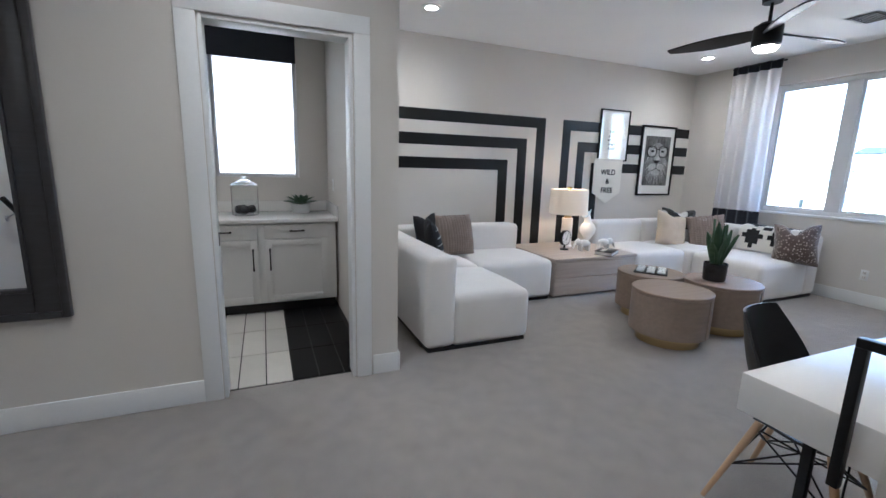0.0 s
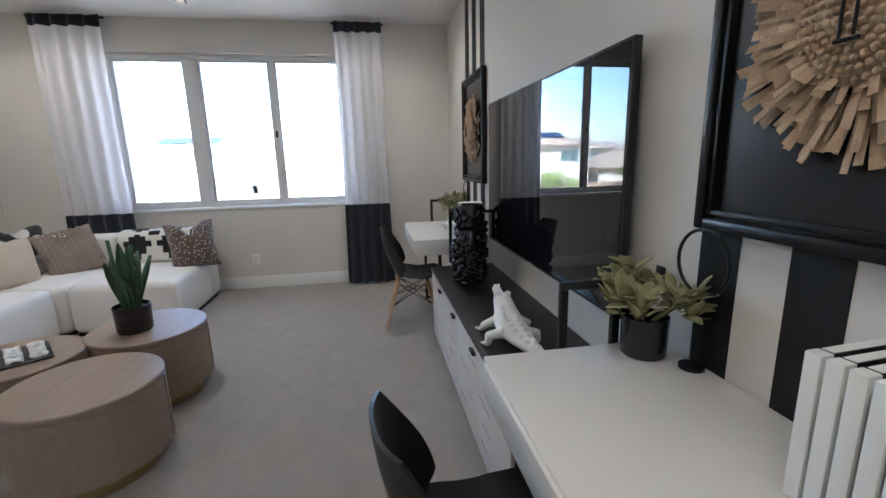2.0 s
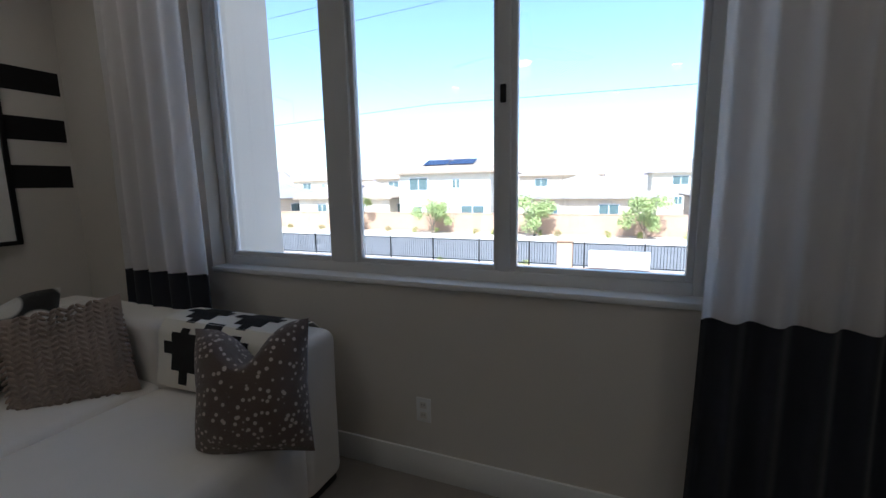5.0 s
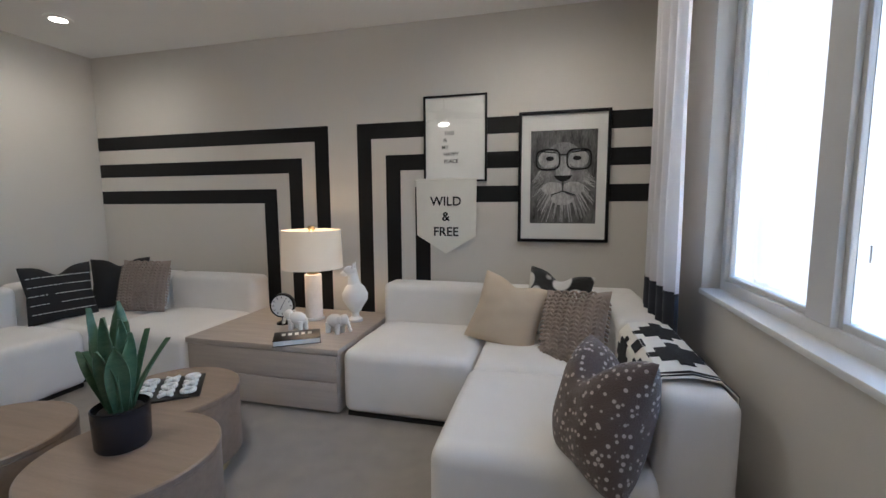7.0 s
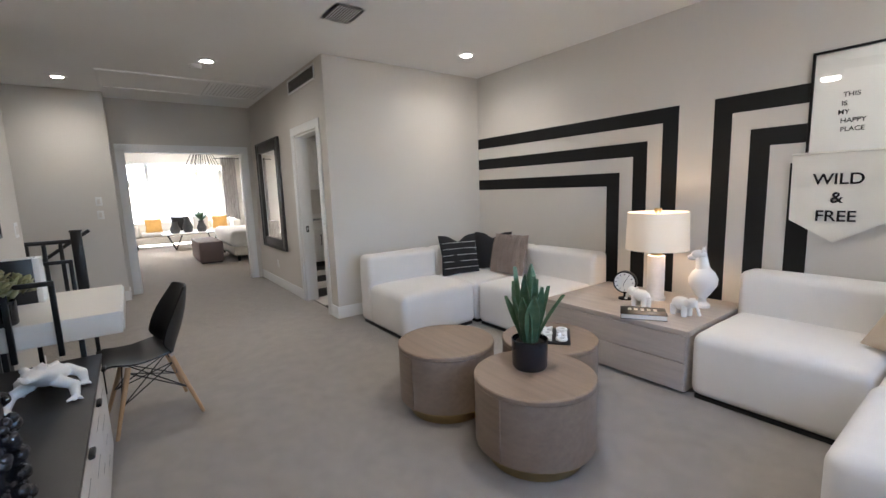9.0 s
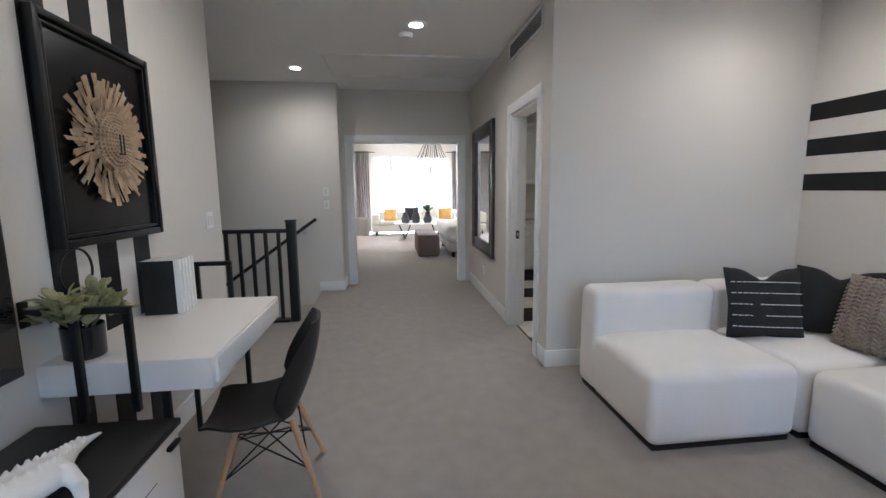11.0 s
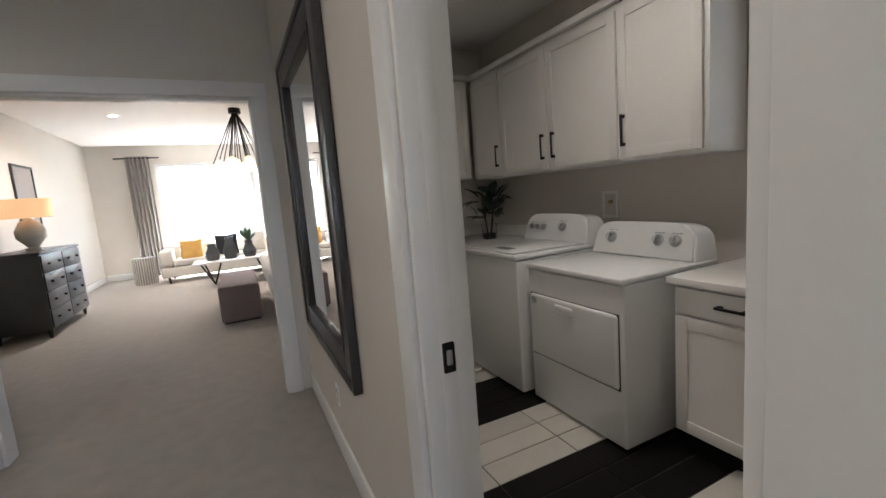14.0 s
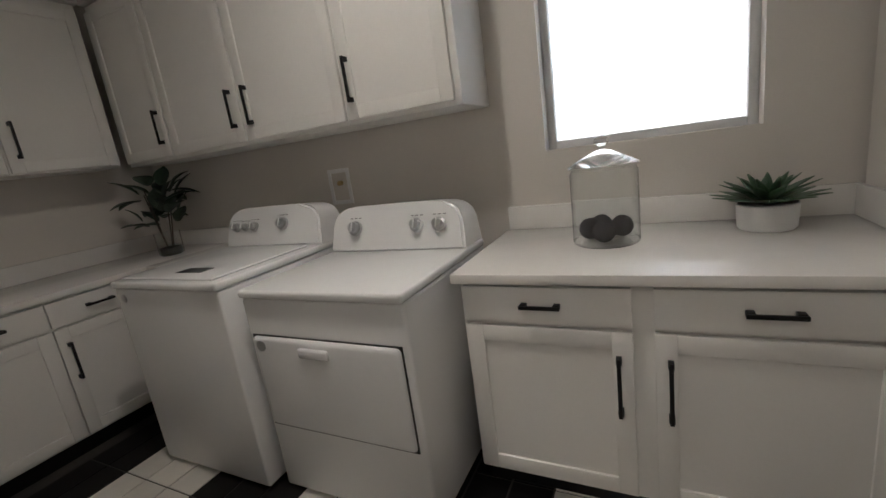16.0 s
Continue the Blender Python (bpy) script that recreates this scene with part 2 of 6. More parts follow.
solid("ceiling", CEIL, "off-white painted ceiling", (-1.742, 7.0, -4.3, HALL, CH, CH + 0.15), (1.40, 7.0, HALL, 5.7, CH, CH + 0.15), category="ceiling")
solid("laundry_ceiling", CEIL, "off-white laundry ceiling", (-2.7, 1.40, HALL, 5.7, CH, CH + 0.15), category="ceiling")
wall_with_opening("wall_laundry_north", "greige laundry wall with a window", "x", -2.7, 1.43, 5.58, 5.74, CH, 0.325, 1.117, 1.234, 2.42)
solid("wall_laundry_west", WALL, "greige laundry side wall", (-2.7, -2.55, 3.57, 5.58, 0, CH), (-2.7, -2.55, 5.74, 7.05, 0, 2.95), (-2.7, -2.55, 3.43, 7.05, 2.97, 2.99))
wall_with_opening("wall_bedroom_west", "cream bedroom wall with a large window", "y", -0.1, 7.2, -10.4, -10.2, 2.95, 1.6, 4.25, 0.55, 2.53)
solid("wall_bedroom_side", WALL, "cream painted bedroom side walls", (-10.4, -1.88, 0.20, 0.36, 0, 2.95), (-10.4, -1.88, 7.05, 7.2, 0, 2.95), (-1.88, -1.742, -0.1, 3.43, 2.97, 3.1))
solid("bedroom_ceiling", CEIL, "white bedroom ceiling", (-10.4, -1.88, -0.1, 7.2, 2.95, 3.1), category="ceiling")
solid("roof_slab", STUCCO, "flat roof over the rooms", (-10.6, 7.2, -4.6, 7.4, 3.12, 3.4), category="roof")

# skirting
T = 0.014
H = 0.135
solid("baseboard", TRIM, "white painted baseboard", (WESTW + T, EAST - T, NORTH - T, NORTH, 0, H), (EAST - T, EAST, SOUTH, NORTH, 0, H), (1.24, EAST - T, SOUTH, SOUTH + T, 0, H),
      (1.24 - T, 1.24, 0.82, SOUTH + T, 0, H), (WESTW, WESTW + T, HALL - T, NORTH, 0, H), (1.38, WESTW, HALL - T, HALL, 0, H), (-1.72, 0.39, HALL - T, HALL, 0, H),
      (-1.37, -1.37 + T, 1.22, 1.555, 0, H), (-1.72, -1.37 + T, 1.555, 1.555 + T, 0, H), (-10.18, -1.9, 0.36, 0.36 + T, 0, H), (-10.2, -10.2 + T, 0.38, 7.0, 0, H), category="baseboard", bevel=0.004)


def casing(name, label, axis, o0, o1, top, face, out, width=0.095, depth=0.018):
    """Flat trim round a doorway, on the side of the wall that out points to."""
    f0, f1 = sorted((face, face + out * depth))
    bm = B()
    for p, q, r, s in ((o0 - width, o0, 0, top), (o1, o1 + width, 0, top), (o0 - width, o1 + width, top, top + width)):
        box(bm, *((p, q, f0, f1) if axis == "x" else (f0, f1, p, q)), r, s, 0.003)
    return tagged(part(name, bm, TRIM), label, "door trim", kind="structure")


def jamb(name, label, axis, o0, o1, top, t0, t1):
    bm = B()
    for p, q, r, s in ((o0, o0 + 0.02, 0, top), (o1 - 0.02, o1, 0, top), (o0 + 0.02, o1 - 0.02, top - 0.02, top)):
        box(bm, *((p, q, t0, t1) if axis == "x" else (t0, t1, p, q)), r, s, 0.002)
    return tagged(part(name, bm, TRIM), label, "door trim", kind="structure")


casing("trim_laundry", "white flat casing round the laundry doorway", "x", 0.485, 1.275, 2.115, HALL, -1)
casing("trim_laundry_inner", "white flat casing inside the laundry", "x", 0.485, 1.275, 2.115, 3.57, 1)
jamb("jamb_laundry", "white painted laundry door jamb", "x", 0.49, 1.27, 2.11, HALL + 0.001, 3.569)
casing("trim_bedroom", "white flat casing round the bedroom opening", "y", 1.69, 3.265, 2.10, -1.742, 1, 0.092)
jamb("jamb_bedroom", "white painted jamb of the bedroom opening", "y", 1.69, 3.265, 2.10, -1.879, -1.743)

# pocket door, slid into the wall, with its black edge pull
pd = tagged(bx("door_1", TRIM, None, 0.40, 0.512, 3.478, 3.522, 0.01, 2.085, 0.003), "white pocket door slid into the wall", "door", kind="structure")
bx("edge_pull", BLACKMETAL, pd, 0.511, 0.5155, 3.483, 3.517, 0.905, 0.985, 0.004, "black metal edge pull")
bx("edge_pull_recess", NICKEL, pd, 0.515, 0.5165, 3.492, 3.508, 0.925, 0.965, 0.003, "steel latch tongue")


# ---- windows ----
def slider_window(name, label, x, out, y0, y1, z0, z1, bars, frame_mat=WINFRAME, half={}):
    """Window in an x-facing wall: outer frame, mullions and a pane in each bay."""
    w = tagged(new(name), label, "window", kind="structure")
    f, d0, d1 = 0.05, min(x, x + out * 0.07), max(x, x + out * 0.07)
    bm = B()
    for a, b, c, d in ((y0, y0 + f, z0, z1), (y1 - f, y1, z0, z1), (y0 + f, y1 - f, z0, z0 + f), (y0 + f, y1 - f, z1 - f, z1)):
        box(bm, d0, d1, a, b, c, d, 0.004)
    part("window_frame", bm, frame_mat, w)
    for y in bars:
        bx("mullion", frame_mat, w, d0 - 0.004, d1 + 0.004, y - half.get(y, 0.035), y + half.get(y, 0.035), z0 + f, z1 - f, 0.005)
    edges = [y0 + f] + [v for y in sorted(bars) for v in (y - half.get(y, 0.035), y + half.get(y, 0.035))] + [y1 - f]
    for a, b in zip(edges[::2], edges[1::2]):
        fr = B()
        e = 0.022
        for p, q, r, s in ((a, a + e, z0 + f, z1 - f), (b - e, b, z0 + f, z1 - f), (a + e, b - e, z0 + f, z0 + f + e), (a + e, b - e, z1 - f - e, z1 - f)):
            box(fr, d0 + 0.015, d1 - 0.015, p, q, r, s, 0.003)
        sash = part("sash", fr, frame_mat, w)
        pane = bx("pane", PANE, sash, (d0 + d1) / 2 - 0.003, (d0 + d1) / 2 + 0.003, a + e, b - e, z0 + f + e, z1 - f - e, 0)
        pane.visible_shadow = False
    return w


w1 = slider_window("window_1", "wide three-bay sliding window with pale vinyl frame", 6.88, 1, 2.11, 4.44, 0.93, 2.50, (3.645, 2.853), half={3.645: 0.066, 2.853: 0.026})
bx("sash_lock", BLACKMETAL, w1, 6.862, 6.876, 2.843, 2.867, 1.66, 1.73, 0.004, "dark sash lock")
solid("window_sill_1", TRIM, "white painted window stool", (6.785, 6.89, 2.115, 4.435, 0.905, 0.932), category="window sill", bevel=0.006)
slider_window("window_3", "large bedroom window with three bays", -10.32, 1, 1.6, 4.25, 0.55, 2.53, (2.25, 3.6))
w2 = tagged(new("window_2"), "laundry window with pale frame and textured view", "window", kind="structure")
fr = B()
for a, b, c, d in ((0.325, 0.36, 1.234, 2.42), (1.082, 1.117, 1.234, 2.42), (0.36, 1.082, 1.234, 1.269), (0.36, 1.082, 2.38, 2.42)):
    box(fr, a, b, 5.66, 5.72, c, d, 0.004)
part("window_frame", fr, WINFRAME, w2)
RIPPLE = material("rippled_obscure_glass", (0.97, 0.98, 0.98), 0.22, vary=0.0, scale=5, fine=30, bump=0.6, dist=0.01, stretch=(0.5, 1, 7))
RIPPLE.node_tree.nodes["Principled BSDF"].inputs["Transmission Weight"].default_value = 1.0
pn = bx("pane", RIPPLE, w2, 0.36, 1.082, 5.688, 5.694, 1.269, 2.38, 0)
pn.visible_shadow = False
sh = thing("roller_shade", "black roller shade drawn part way down", "window shade")
part("roll", rod(B(), (0.31, 5.555, 2.63), (1.11, 5.555, 2.63), 0.025), INK, sh)
bx("cloth", INK, sh, 0.31, 1.11, 5.548, 5.553, 2.37, 2.63, 0)
bx("hem_bar", INK, sh, 0.31, 1.11, 5.543, 5.557, 2.355, 2.372, 0.003)


# ---- wall stripes, painted in proud bands ----
def bands(name, label, wall_y, spans):
    bm = B()
    for x0, x1, z0, z1 in spans:
        box(bm, x0, x1, wall_y[0], wall_y[1], z0, z1)
    return tagged(part(name, bm, BLACKPAINT, None), label, "wall stripe", kind="structure")


for k, (o, xl, xr) in enumerate(((0.0, 4.02, 4.43), (0.27, 3.75, 4.69), (0.54, 3.48, 4.95))):
    zt = 2.035 - o
    bands("wall_stripe", "glossy black painted stripe turning down the wall", (NORTH - 0.003, NORTH + 0.01), [(WESTW + 0.001, xl + 0.135, zt - 0.13, zt), (xl, xl + 0.135, 0.14, zt - 0.13)])
    bands("wall_stripe", "glossy black painted stripe running to the window", (NORTH - 0.003, NORTH + 0.01), [(xr, 6.78, zt - 0.13, zt), (xr, xr + 0.13, 0.14, zt - 0.13)])
for base in (2.23, 5.24):
    for k in range(3):
        x0 = base + k * 0.265
        bands("wall_stripe", "black painted upright stripe behind the wall art", (SOUTH - 0.01, SOUTH + 0.003), [(x0, x0 + 0.13, 0.14, CH - 0.001)])


# ---- sofa modules ----
def sofa(name, label, x0, x1, y0, y1, backs, front):
    """One low module: plinth, upholstered seat and the backs named by side."""
    s = thing(name, label, "sofa", ((x0 + x1) / 2, (y0 + y1) / 2, 0), group="white sectional sofa")
    w, d, t = (x1 - x0) / 2, (y1 - y0) / 2, 0.25
    bx("plinth", BLACKPLASTIC, s, -w + 0.03, w - 0.03, -d + 0.03, d - 0.03, 0.0, 0.03, 0.004, "black recessed plinth")
    a0, a1, b0, b1 = -w, w, -d, d
    if "W" in backs:
        a0 += t * 0.85
    if "E" in backs:
        a1 -= t * 0.85
    if "N" in backs:
        b1 -= t * 0.85
    bm = box(B(), a0 + 0.004, a1 - 0.004, b0 + 0.004, b1, 0.025, 0.43, 0.06, 5)
    bmesh.ops.subdivide_edges(bm, edges=[e for e in bm.edges if e.calc_length() > 0.3], cuts=5, use_grid_fill=True)
    for v in bm.verts:
        if v.co.z > 0.40:
            u = (v.co.x - a0) / (a1 - a0) * 2 - 1
            q = (v.co.y - b0) / (b1 - b0) * 2 - 1
            v.co.z += 0.03 * max(0, 1 - u * u) ** 0.5 * max(0, 1 - q * q) ** 0.5 + 0.006 * noise.noise(v.co * 5 + Vector((x0, y0, 0)))
    part("seat", bm, BOUCLE, s)
    for side in backs:
        if side == "N":
            c = (-w + 0.004, w - 0.004, d - t, d)
        elif side == "W":
            c = (-w, -w + t, -d + 0.004, d - 0.004 - (t - 0.05 if "N" in backs else 0))
        else:
            c = (w - t, w, -d + 0.004, d - 0.004 - (t - 0.05 if "N" in backs else 0))
        bm = box(B(), *c, 0.03, 0.735, 0.055, 5)
        bmesh.ops.subdivide_edges(bm, edges=[e for e in bm.edges if e.calc_length() > 0.25], cuts=4, use_grid_fill=True)
        for v in bm.verts:
            k = max(0.0, (v.co.z - 0.35) / 0.4)
            v.co += Vector((noise.noise(v.co * 3), noise.noise(v.co * 3 + Vector((7, 0, 0))), 0.5 * noise.noise(v.co * 4))) * 0.012 * k
        part("backrest", bm, BOUCLE, s)
    return s


sofa("sofa_module", "white boucle sofa end module with low back", 1.81, 2.72, 3.57, 4.44, "W", "S")
sofa("sofa_module", "white boucle corner sofa module", 1.80, 2.72, 4.445, 5.42, "NW", "S")
sofa("sofa_module", "white boucle armless sofa module beside the table", 2.725, 3.60, 4.445, 5.42, "N", "S")
sofa("sofa_module", "white boucle armless sofa module under the pictures", 4.79, 5.63, 4.45, 5.42, "N", "S")
sofa("sofa_module", "white boucle corner sofa module by the window", 5.635, 6.67, 4.40, 5.42, "NE", "S")
sofa("sofa_module", "white boucle sofa end module draped with a throw", 5.62, 6.67, 3.55, 4.395, "E", "W")

# ---- wooden corner table between the sofas ----
ct = thing("end_table", "low grey-washed oak block table between sofa modules", "side table", (4.195, 4.93, 0))
bx("body", GREYOAK, ct, -0.575, 0.575, -0.47, 0.45, 0.02, 0.40, 0.004)
bx("top", GREYOAK, ct, -0.585, 0.585, -0.485, 0.46, 0.402, 0.44, 0.004)
bx("drawer_front", GREYOAK, ct, -0.57, 0.57, -0.482, -0.468, 0.025, 0.215, 0.003)
bx("drawer_front", GREYOAK, ct, -0.57, 0.57, -0.482, -0.468, 0.221, 0.398, 0.003)


# ---- round nesting coffee tables ----
def drum(x, y, r, h, label):
    t = thing("coffee_table", label, "coffee table", (x, y, 0), 0, "cluster of round coffee tables")
    part("base_ring", lathe(B(), [(r * 0.80, 0), (r * 0.80, 0.085)], 48), BRASS, t, "brushed brass plinth ring")
    bm = lathe(B(), [(r * 0.86, 0.085), (r, 0.087), (r, h - 0.03), (r - 0.004, h - 0.028), (r - 0.004, h - 0.025), (r + 0.002, h - 0.022), (r + 0.002, h - 0.005), (r - 0.004, h), (0.01, h)], 64)
    part("drum", bm, OAK, t)
    bx("seam", OAK, t, 0.18 * r, 0.18 * r + 0.006, -r - 0.001, -r * 0.975, 0.09, h - 0.03, 0.001, "vertical veneer seam")
    return t


drum(3.85, 3.21, 0.305, 0.44, "round brown oak veneer drum coffee table with brass base")
drum(4.545, 3.26, 0.31, 0.44, "round brown oak drum table carrying a snake plant")
drum(4.23, 3.76, 0.30, 0.43, "round brown oak drum table carrying a game tray")

# ---- desks, credenza ----
def desk(x0, x1, label):
    d = thing("desk", label, "desk", ((x0 + x1) / 2, 1.28, 0), 0, "wall desks")
    w = (x1 - x0) / 2
    bx("top", WHITELAC, d, -w, w, -0.315, 0.285, 0.662, 0.785, 0.004)
    bx("drawer_front", WHITELAC, d, -w + 0.03, w - 0.03, 0.283, 0.295, 0.672, 0.775, 0.002)
    for sx in (-1, 1):
        xx = sx * (w - 0.03)
        for yy in (-0.20, 0.10):
            bx("leg", BLACKMETAL, d, xx - 0.012, xx + 0.012, yy - 0.012, yy + 0.012, 0.0, 0.662, 0.002, "square black metal leg")
        bx("foot_bar", BLACKMETAL, d, xx - 0.012, xx + 0.012, -0.188, 0.088, 0.0, 0.024, 0.002)
        xe = sx * (w + 0.014)
        for yy in (-0.16, 0.02):
            bx("bracket_post", BLACKMETAL, d, xe - 0.012, xe + 0.012, yy - 0.012, yy + 0.012, 0.60, 0.976, 0.002)
        bx("bracket_arm", BLACKMETAL, d, xe - 0.012, xe + 0.012, -0.31, 0.032, 0.976, 1.00, 0.002, "black square-tube arm to the wall")
        bx("bracket_plate", BLACKMETAL, d, xe - 0.02, xe + 0.02, -0.319, -0.31, 0.935, 1.03, 0.003, "black wall plate")
    return d


desk(2.085, 3.03, "white lacquer wall desk with black metal frame")
desk(5.01, 5.99, "white lacquer wall desk by the window curtain")

cz = thing("credenza", "low white media cabinet with black top", "cabinet", (4.03, 1.215, 0))
bx("plinth", BLACKPLASTIC, cz, -0.93, 0.93, -0.22, 0.21, 0, 0.045, 0.002)
bx("body", DARKWOOD, cz, -0.945, 0.945, -0.235, 0.222, 0.045, 0.555, 0.002)
bx("top", DARKWOOD, cz, -0.955, 0.955, -0.24, 0.245, 0.557, 0.58, 0.003, "black stained wood top")
for x0, x1 in ((0.475, 0.94), (0.005, 0.47), (-0.465, 0.0), (-0.94, -0.47)):
    dd = bx("door", WHITELAC, cz, x0, x1, 0.222, 0.238, 0.055, 0.547, 0.002)
    bx("handle", BLACKMETAL, dd, x0 + 0.02, x0 + 0.09, 0.238, 0.258, 0.505, 0.522, 0.005, "black tab handle")
    rng = random.Random(int(x0 * 100) + 60)
    for k, zz in enumerate((0.44, 0.34, 0.24, 0.14)):
        g0 = x0 + rng.uniform(0.0, 0.30) if x0 < 0.4 else x1 - rng.uniform(0.14, 0.26)
        bx("grain_check", BLACKPLASTIC, dd, g0, min(x1, g0 + rng.uniform(0.06, 0.2)) if x0 < 0.4 else x1, 0.2375, 0.2386, zz, zz + 0.0035, 0, "dark open grain line")

tv = thing("television", "large wall-mounted flat television with black bezel", "television", (4.005, SOUTH, 1.282))
bx("back", BLACKPLASTIC, tv, -0.5, 0.5, 0.0, 0.05, -0.3, 0.3, 0.01)
bx("casing", BLACKPLASTIC, tv, -0.845, 0.845, 0.045, 0.078, -0.475, 0.475, 0.006)
bx("screen", SCREEN, tv, -0.832, 0.832, 0.0781, 0.0805, -0.458, 0.462, 0.0)
bx("logo", NICKEL, tv, -0.02, 0.02, 0.0781, 0.080, -0.472, -0.463, 0.0)


# ---- moulded chairs ----
def shell_chair(x, y, turn, label):
    c = thing("shell_chair", label, "chair", (x, y, 0), turn, "moulded desk chairs")
    bm = B()
    cols, rows = 13, 22
    prof = []
    for i in range(rows):
        u = i / (rows - 1)
        if u < 0.45:
            k = u / 0.45
            yy, zz = -0.22 + 0.36 * k, 0.425 - 0.03 * math.sin(math.pi * min(1, k * 1.1)) + (0.0 if k > 0.12 else -0.02 * (1 - k / 0.12))
            wd = 0.225 - 0.03 * (1 - min(1, k * 3))
            cup = 0.035
        else:
            k = (u - 0.45) / 0.55
            yy, zz = 0.14 + 0.115 * math.sin(k * math.pi / 2) * 0.9 + 0.03 * k, 0.405 + 0.425 * k ** 1.15
            wd = 0.225 - 0.02 * k - 0.10 * max(0, k - 0.55) ** 1.5 * 2.2
            cup = 0.035 + 0.09 * math.sin(math.pi * min(1, k * 0.9 + 0.1))
        prof.append((yy, zz, wd, cup, u))
    g = []
    for yy, zz, wd, cup, u in prof:
        line = []
        for j in range(cols):
            s = j / (cols - 1) * 2 - 1
            lift = cup * abs(s) ** 2.4
            back = min(1, max(0, (u - 0.35) / 0.25))
            line.append(bm.verts.new((s * wd, yy - lift * back, zz + lift * (1 - back) * 0.9)))
        g.append(line)
    for i in range(rows - 1):
        for j in range(cols - 1):
            bm.faces.new((g[i][j], g[i][j + 1], g[i + 1][j + 1], g[i + 1][j]))
    bmesh.ops.recalc_face_normals(bm, faces=bm.faces)
    bm.normal_update()
    bmesh.ops.solidify(bm, geom=bm.faces[:], thickness=0.010)
    part("seat_shell", bm, BLACKPLASTIC, c)
    tops = [(sx * 0.10, sy, 0.385) for sx in (-1, 1) for sy in (-0.10, 0.13)]
    feet = [(sx * 0.21, sy, 0.0) for sx in (-1, 1) for sy in (-0.21, 0.25)]
    for a, b in zip(tops, feet):
        part("leg", rod(B(), b, a, 0.010, 0.016), BEECH, c, "tapered beech dowel leg")
    wires = [(0, 3), (1, 2), (0, 1), (2, 3), (0, 2), (1, 3)]
    for i, j in wires:
        a, b = Vector(feet[i]).lerp(Vector(tops[i]), 0.45), Vector(feet[j]).lerp(Vector(tops[j]), 0.92)
        part("brace", rod(B(), a, b, 0.004, seg=8), BLACKMETAL, c, "black wire brace")
        a, b = Vector(feet[i]).lerp(Vector(tops[i]), 0.92), Vector(feet[j]).lerp(Vector(tops[j]), 0.45)
        part("brace", rod(B(), a, b, 0.004, seg=8), BLACKMETAL, c, "black wire brace")
    return c


shell_chair(2.71, 1.64, 8, "black moulded plastic shell chair with wooden dowel legs")
shell_chair(5.43, 1.55, -5, "black moulded plastic shell chair at the far desk")


# ---- curtains ----
def curtain(name, y0, y1, label, x=6.64):
    c = thing(name, label, "curtain", (x, 0, 0), group="two-tone curtains")
    def cloth(z0, z1, amp0, amp1, flare=0.0, edge=0.0):
        bm = B()
        n, m = 90, 8
        rows = []
        for i in range(m + 1):
            z = z0 + (z1 - z0) * i / m
            k = z / 2.8
            line = []
            for j in range(n + 1):
                s = j / n
                yy = y0 + (y1 - y0) * s
                mid = (y0 + y1) / 2
                yy = mid + (yy - mid) * (1 + flare * (1 - k) - 0.06 * math.sin(k * 3))
                ph = s * 2 * math.pi * 4.5 + 0.6 * noise.noise(Vector((s * 3, z * 0.7, y0)))
                a = amp0 + (amp1 - amp0) * i / m
                top = edge * math.sin(ph * 1.0) if i == m else 0
                line.append(bm.verts.new((a * math.sin(ph) + 0.008 * noise.noise(Vector((s * 9, z * 2, 1))), yy, z + top)))
            rows.append(line)
        for a, b in zip(rows, rows[1:]):
            for j in range(n):
                bm.faces.new((a[j], a[j + 1], b[j + 1], b[j]))
        bm.normal_update()
        bmesh.ops.solidify(bm, geom=bm.faces[:], thickness=0.003)
        return bm
    part("lower_band", cloth(0.02, 0.92, 0.030, 0.026, 0.08), INK, c, "ink-blue lower curtain band")
    part("cloth", cloth(0.92, 2.68, 0.026, 0.022, 0.08), SHEER, c, "white linen curtain cloth")
    part("header_band", cloth(2.68, 2.78, 0.030, 0.038, 0.08, 0.014), INK, c, "dark scalloped header band")
    part("rod", rod(B(), (0.03, y0 - 0.02, 2.765), (0.03, y1 + 0.02, 2.765), 0.010), BLACKMETAL, c)
    return c


curtain("curtain", 4.29, 4.90, "white linen curtain with ink-blue lower band")
curtain("curtain", 1.68, 2.17, "white linen curtain with ink-blue hem beside the desk")


# ---- pictures and wall art ----
TAUPE = material("braided_taupe_wool", (0.33, 0.26, 0.215), 0.9, vary=0.2, scale=8, fine=260, bump=0.6, dist=0.006, sheen=0.2)
BEIGE = material("beige_cotton", (0.56, 0.46, 0.34), 0.9, vary=0.08, scale=5, fine=350, bump=0.25, sheen=0.1)
CHARCOAL = material("black_woven_wool", (0.02, 0.02, 0.022), 0.95, vary=0.3, scale=10, fine=300, bump=0.5, dist=0.004)
WHITECLAY = material("white_plaster", (0.80, 0.80, 0.79), 0.55, vary=0.04, scale=12, fine=140, bump=0.15)
MARBLE = material("white_marble", (0.78, 0.76, 0.74), 0.3, vary=0.12, scale=7, fine=30, bump=0.02)
BLACKCERAMIC = material("black_ceramic", (0.012, 0.012, 0.015), 0.22, vary=0.2, scale=9, fine=120, bump=0.06)
LEAF = material("dark_green_leaf", (0.028, 0.085, 0.042), 0.4, second=(0.10, 0.16, 0.09), scale=14, fine=70, bump=0.05, stretch=(1, 1, 3))
OLIVE = material("olive_leaf", (0.20, 0.21, 0.09), 0.5, second=(0.34, 0.31, 0.15), scale=20, fine=90, bump=0.08)
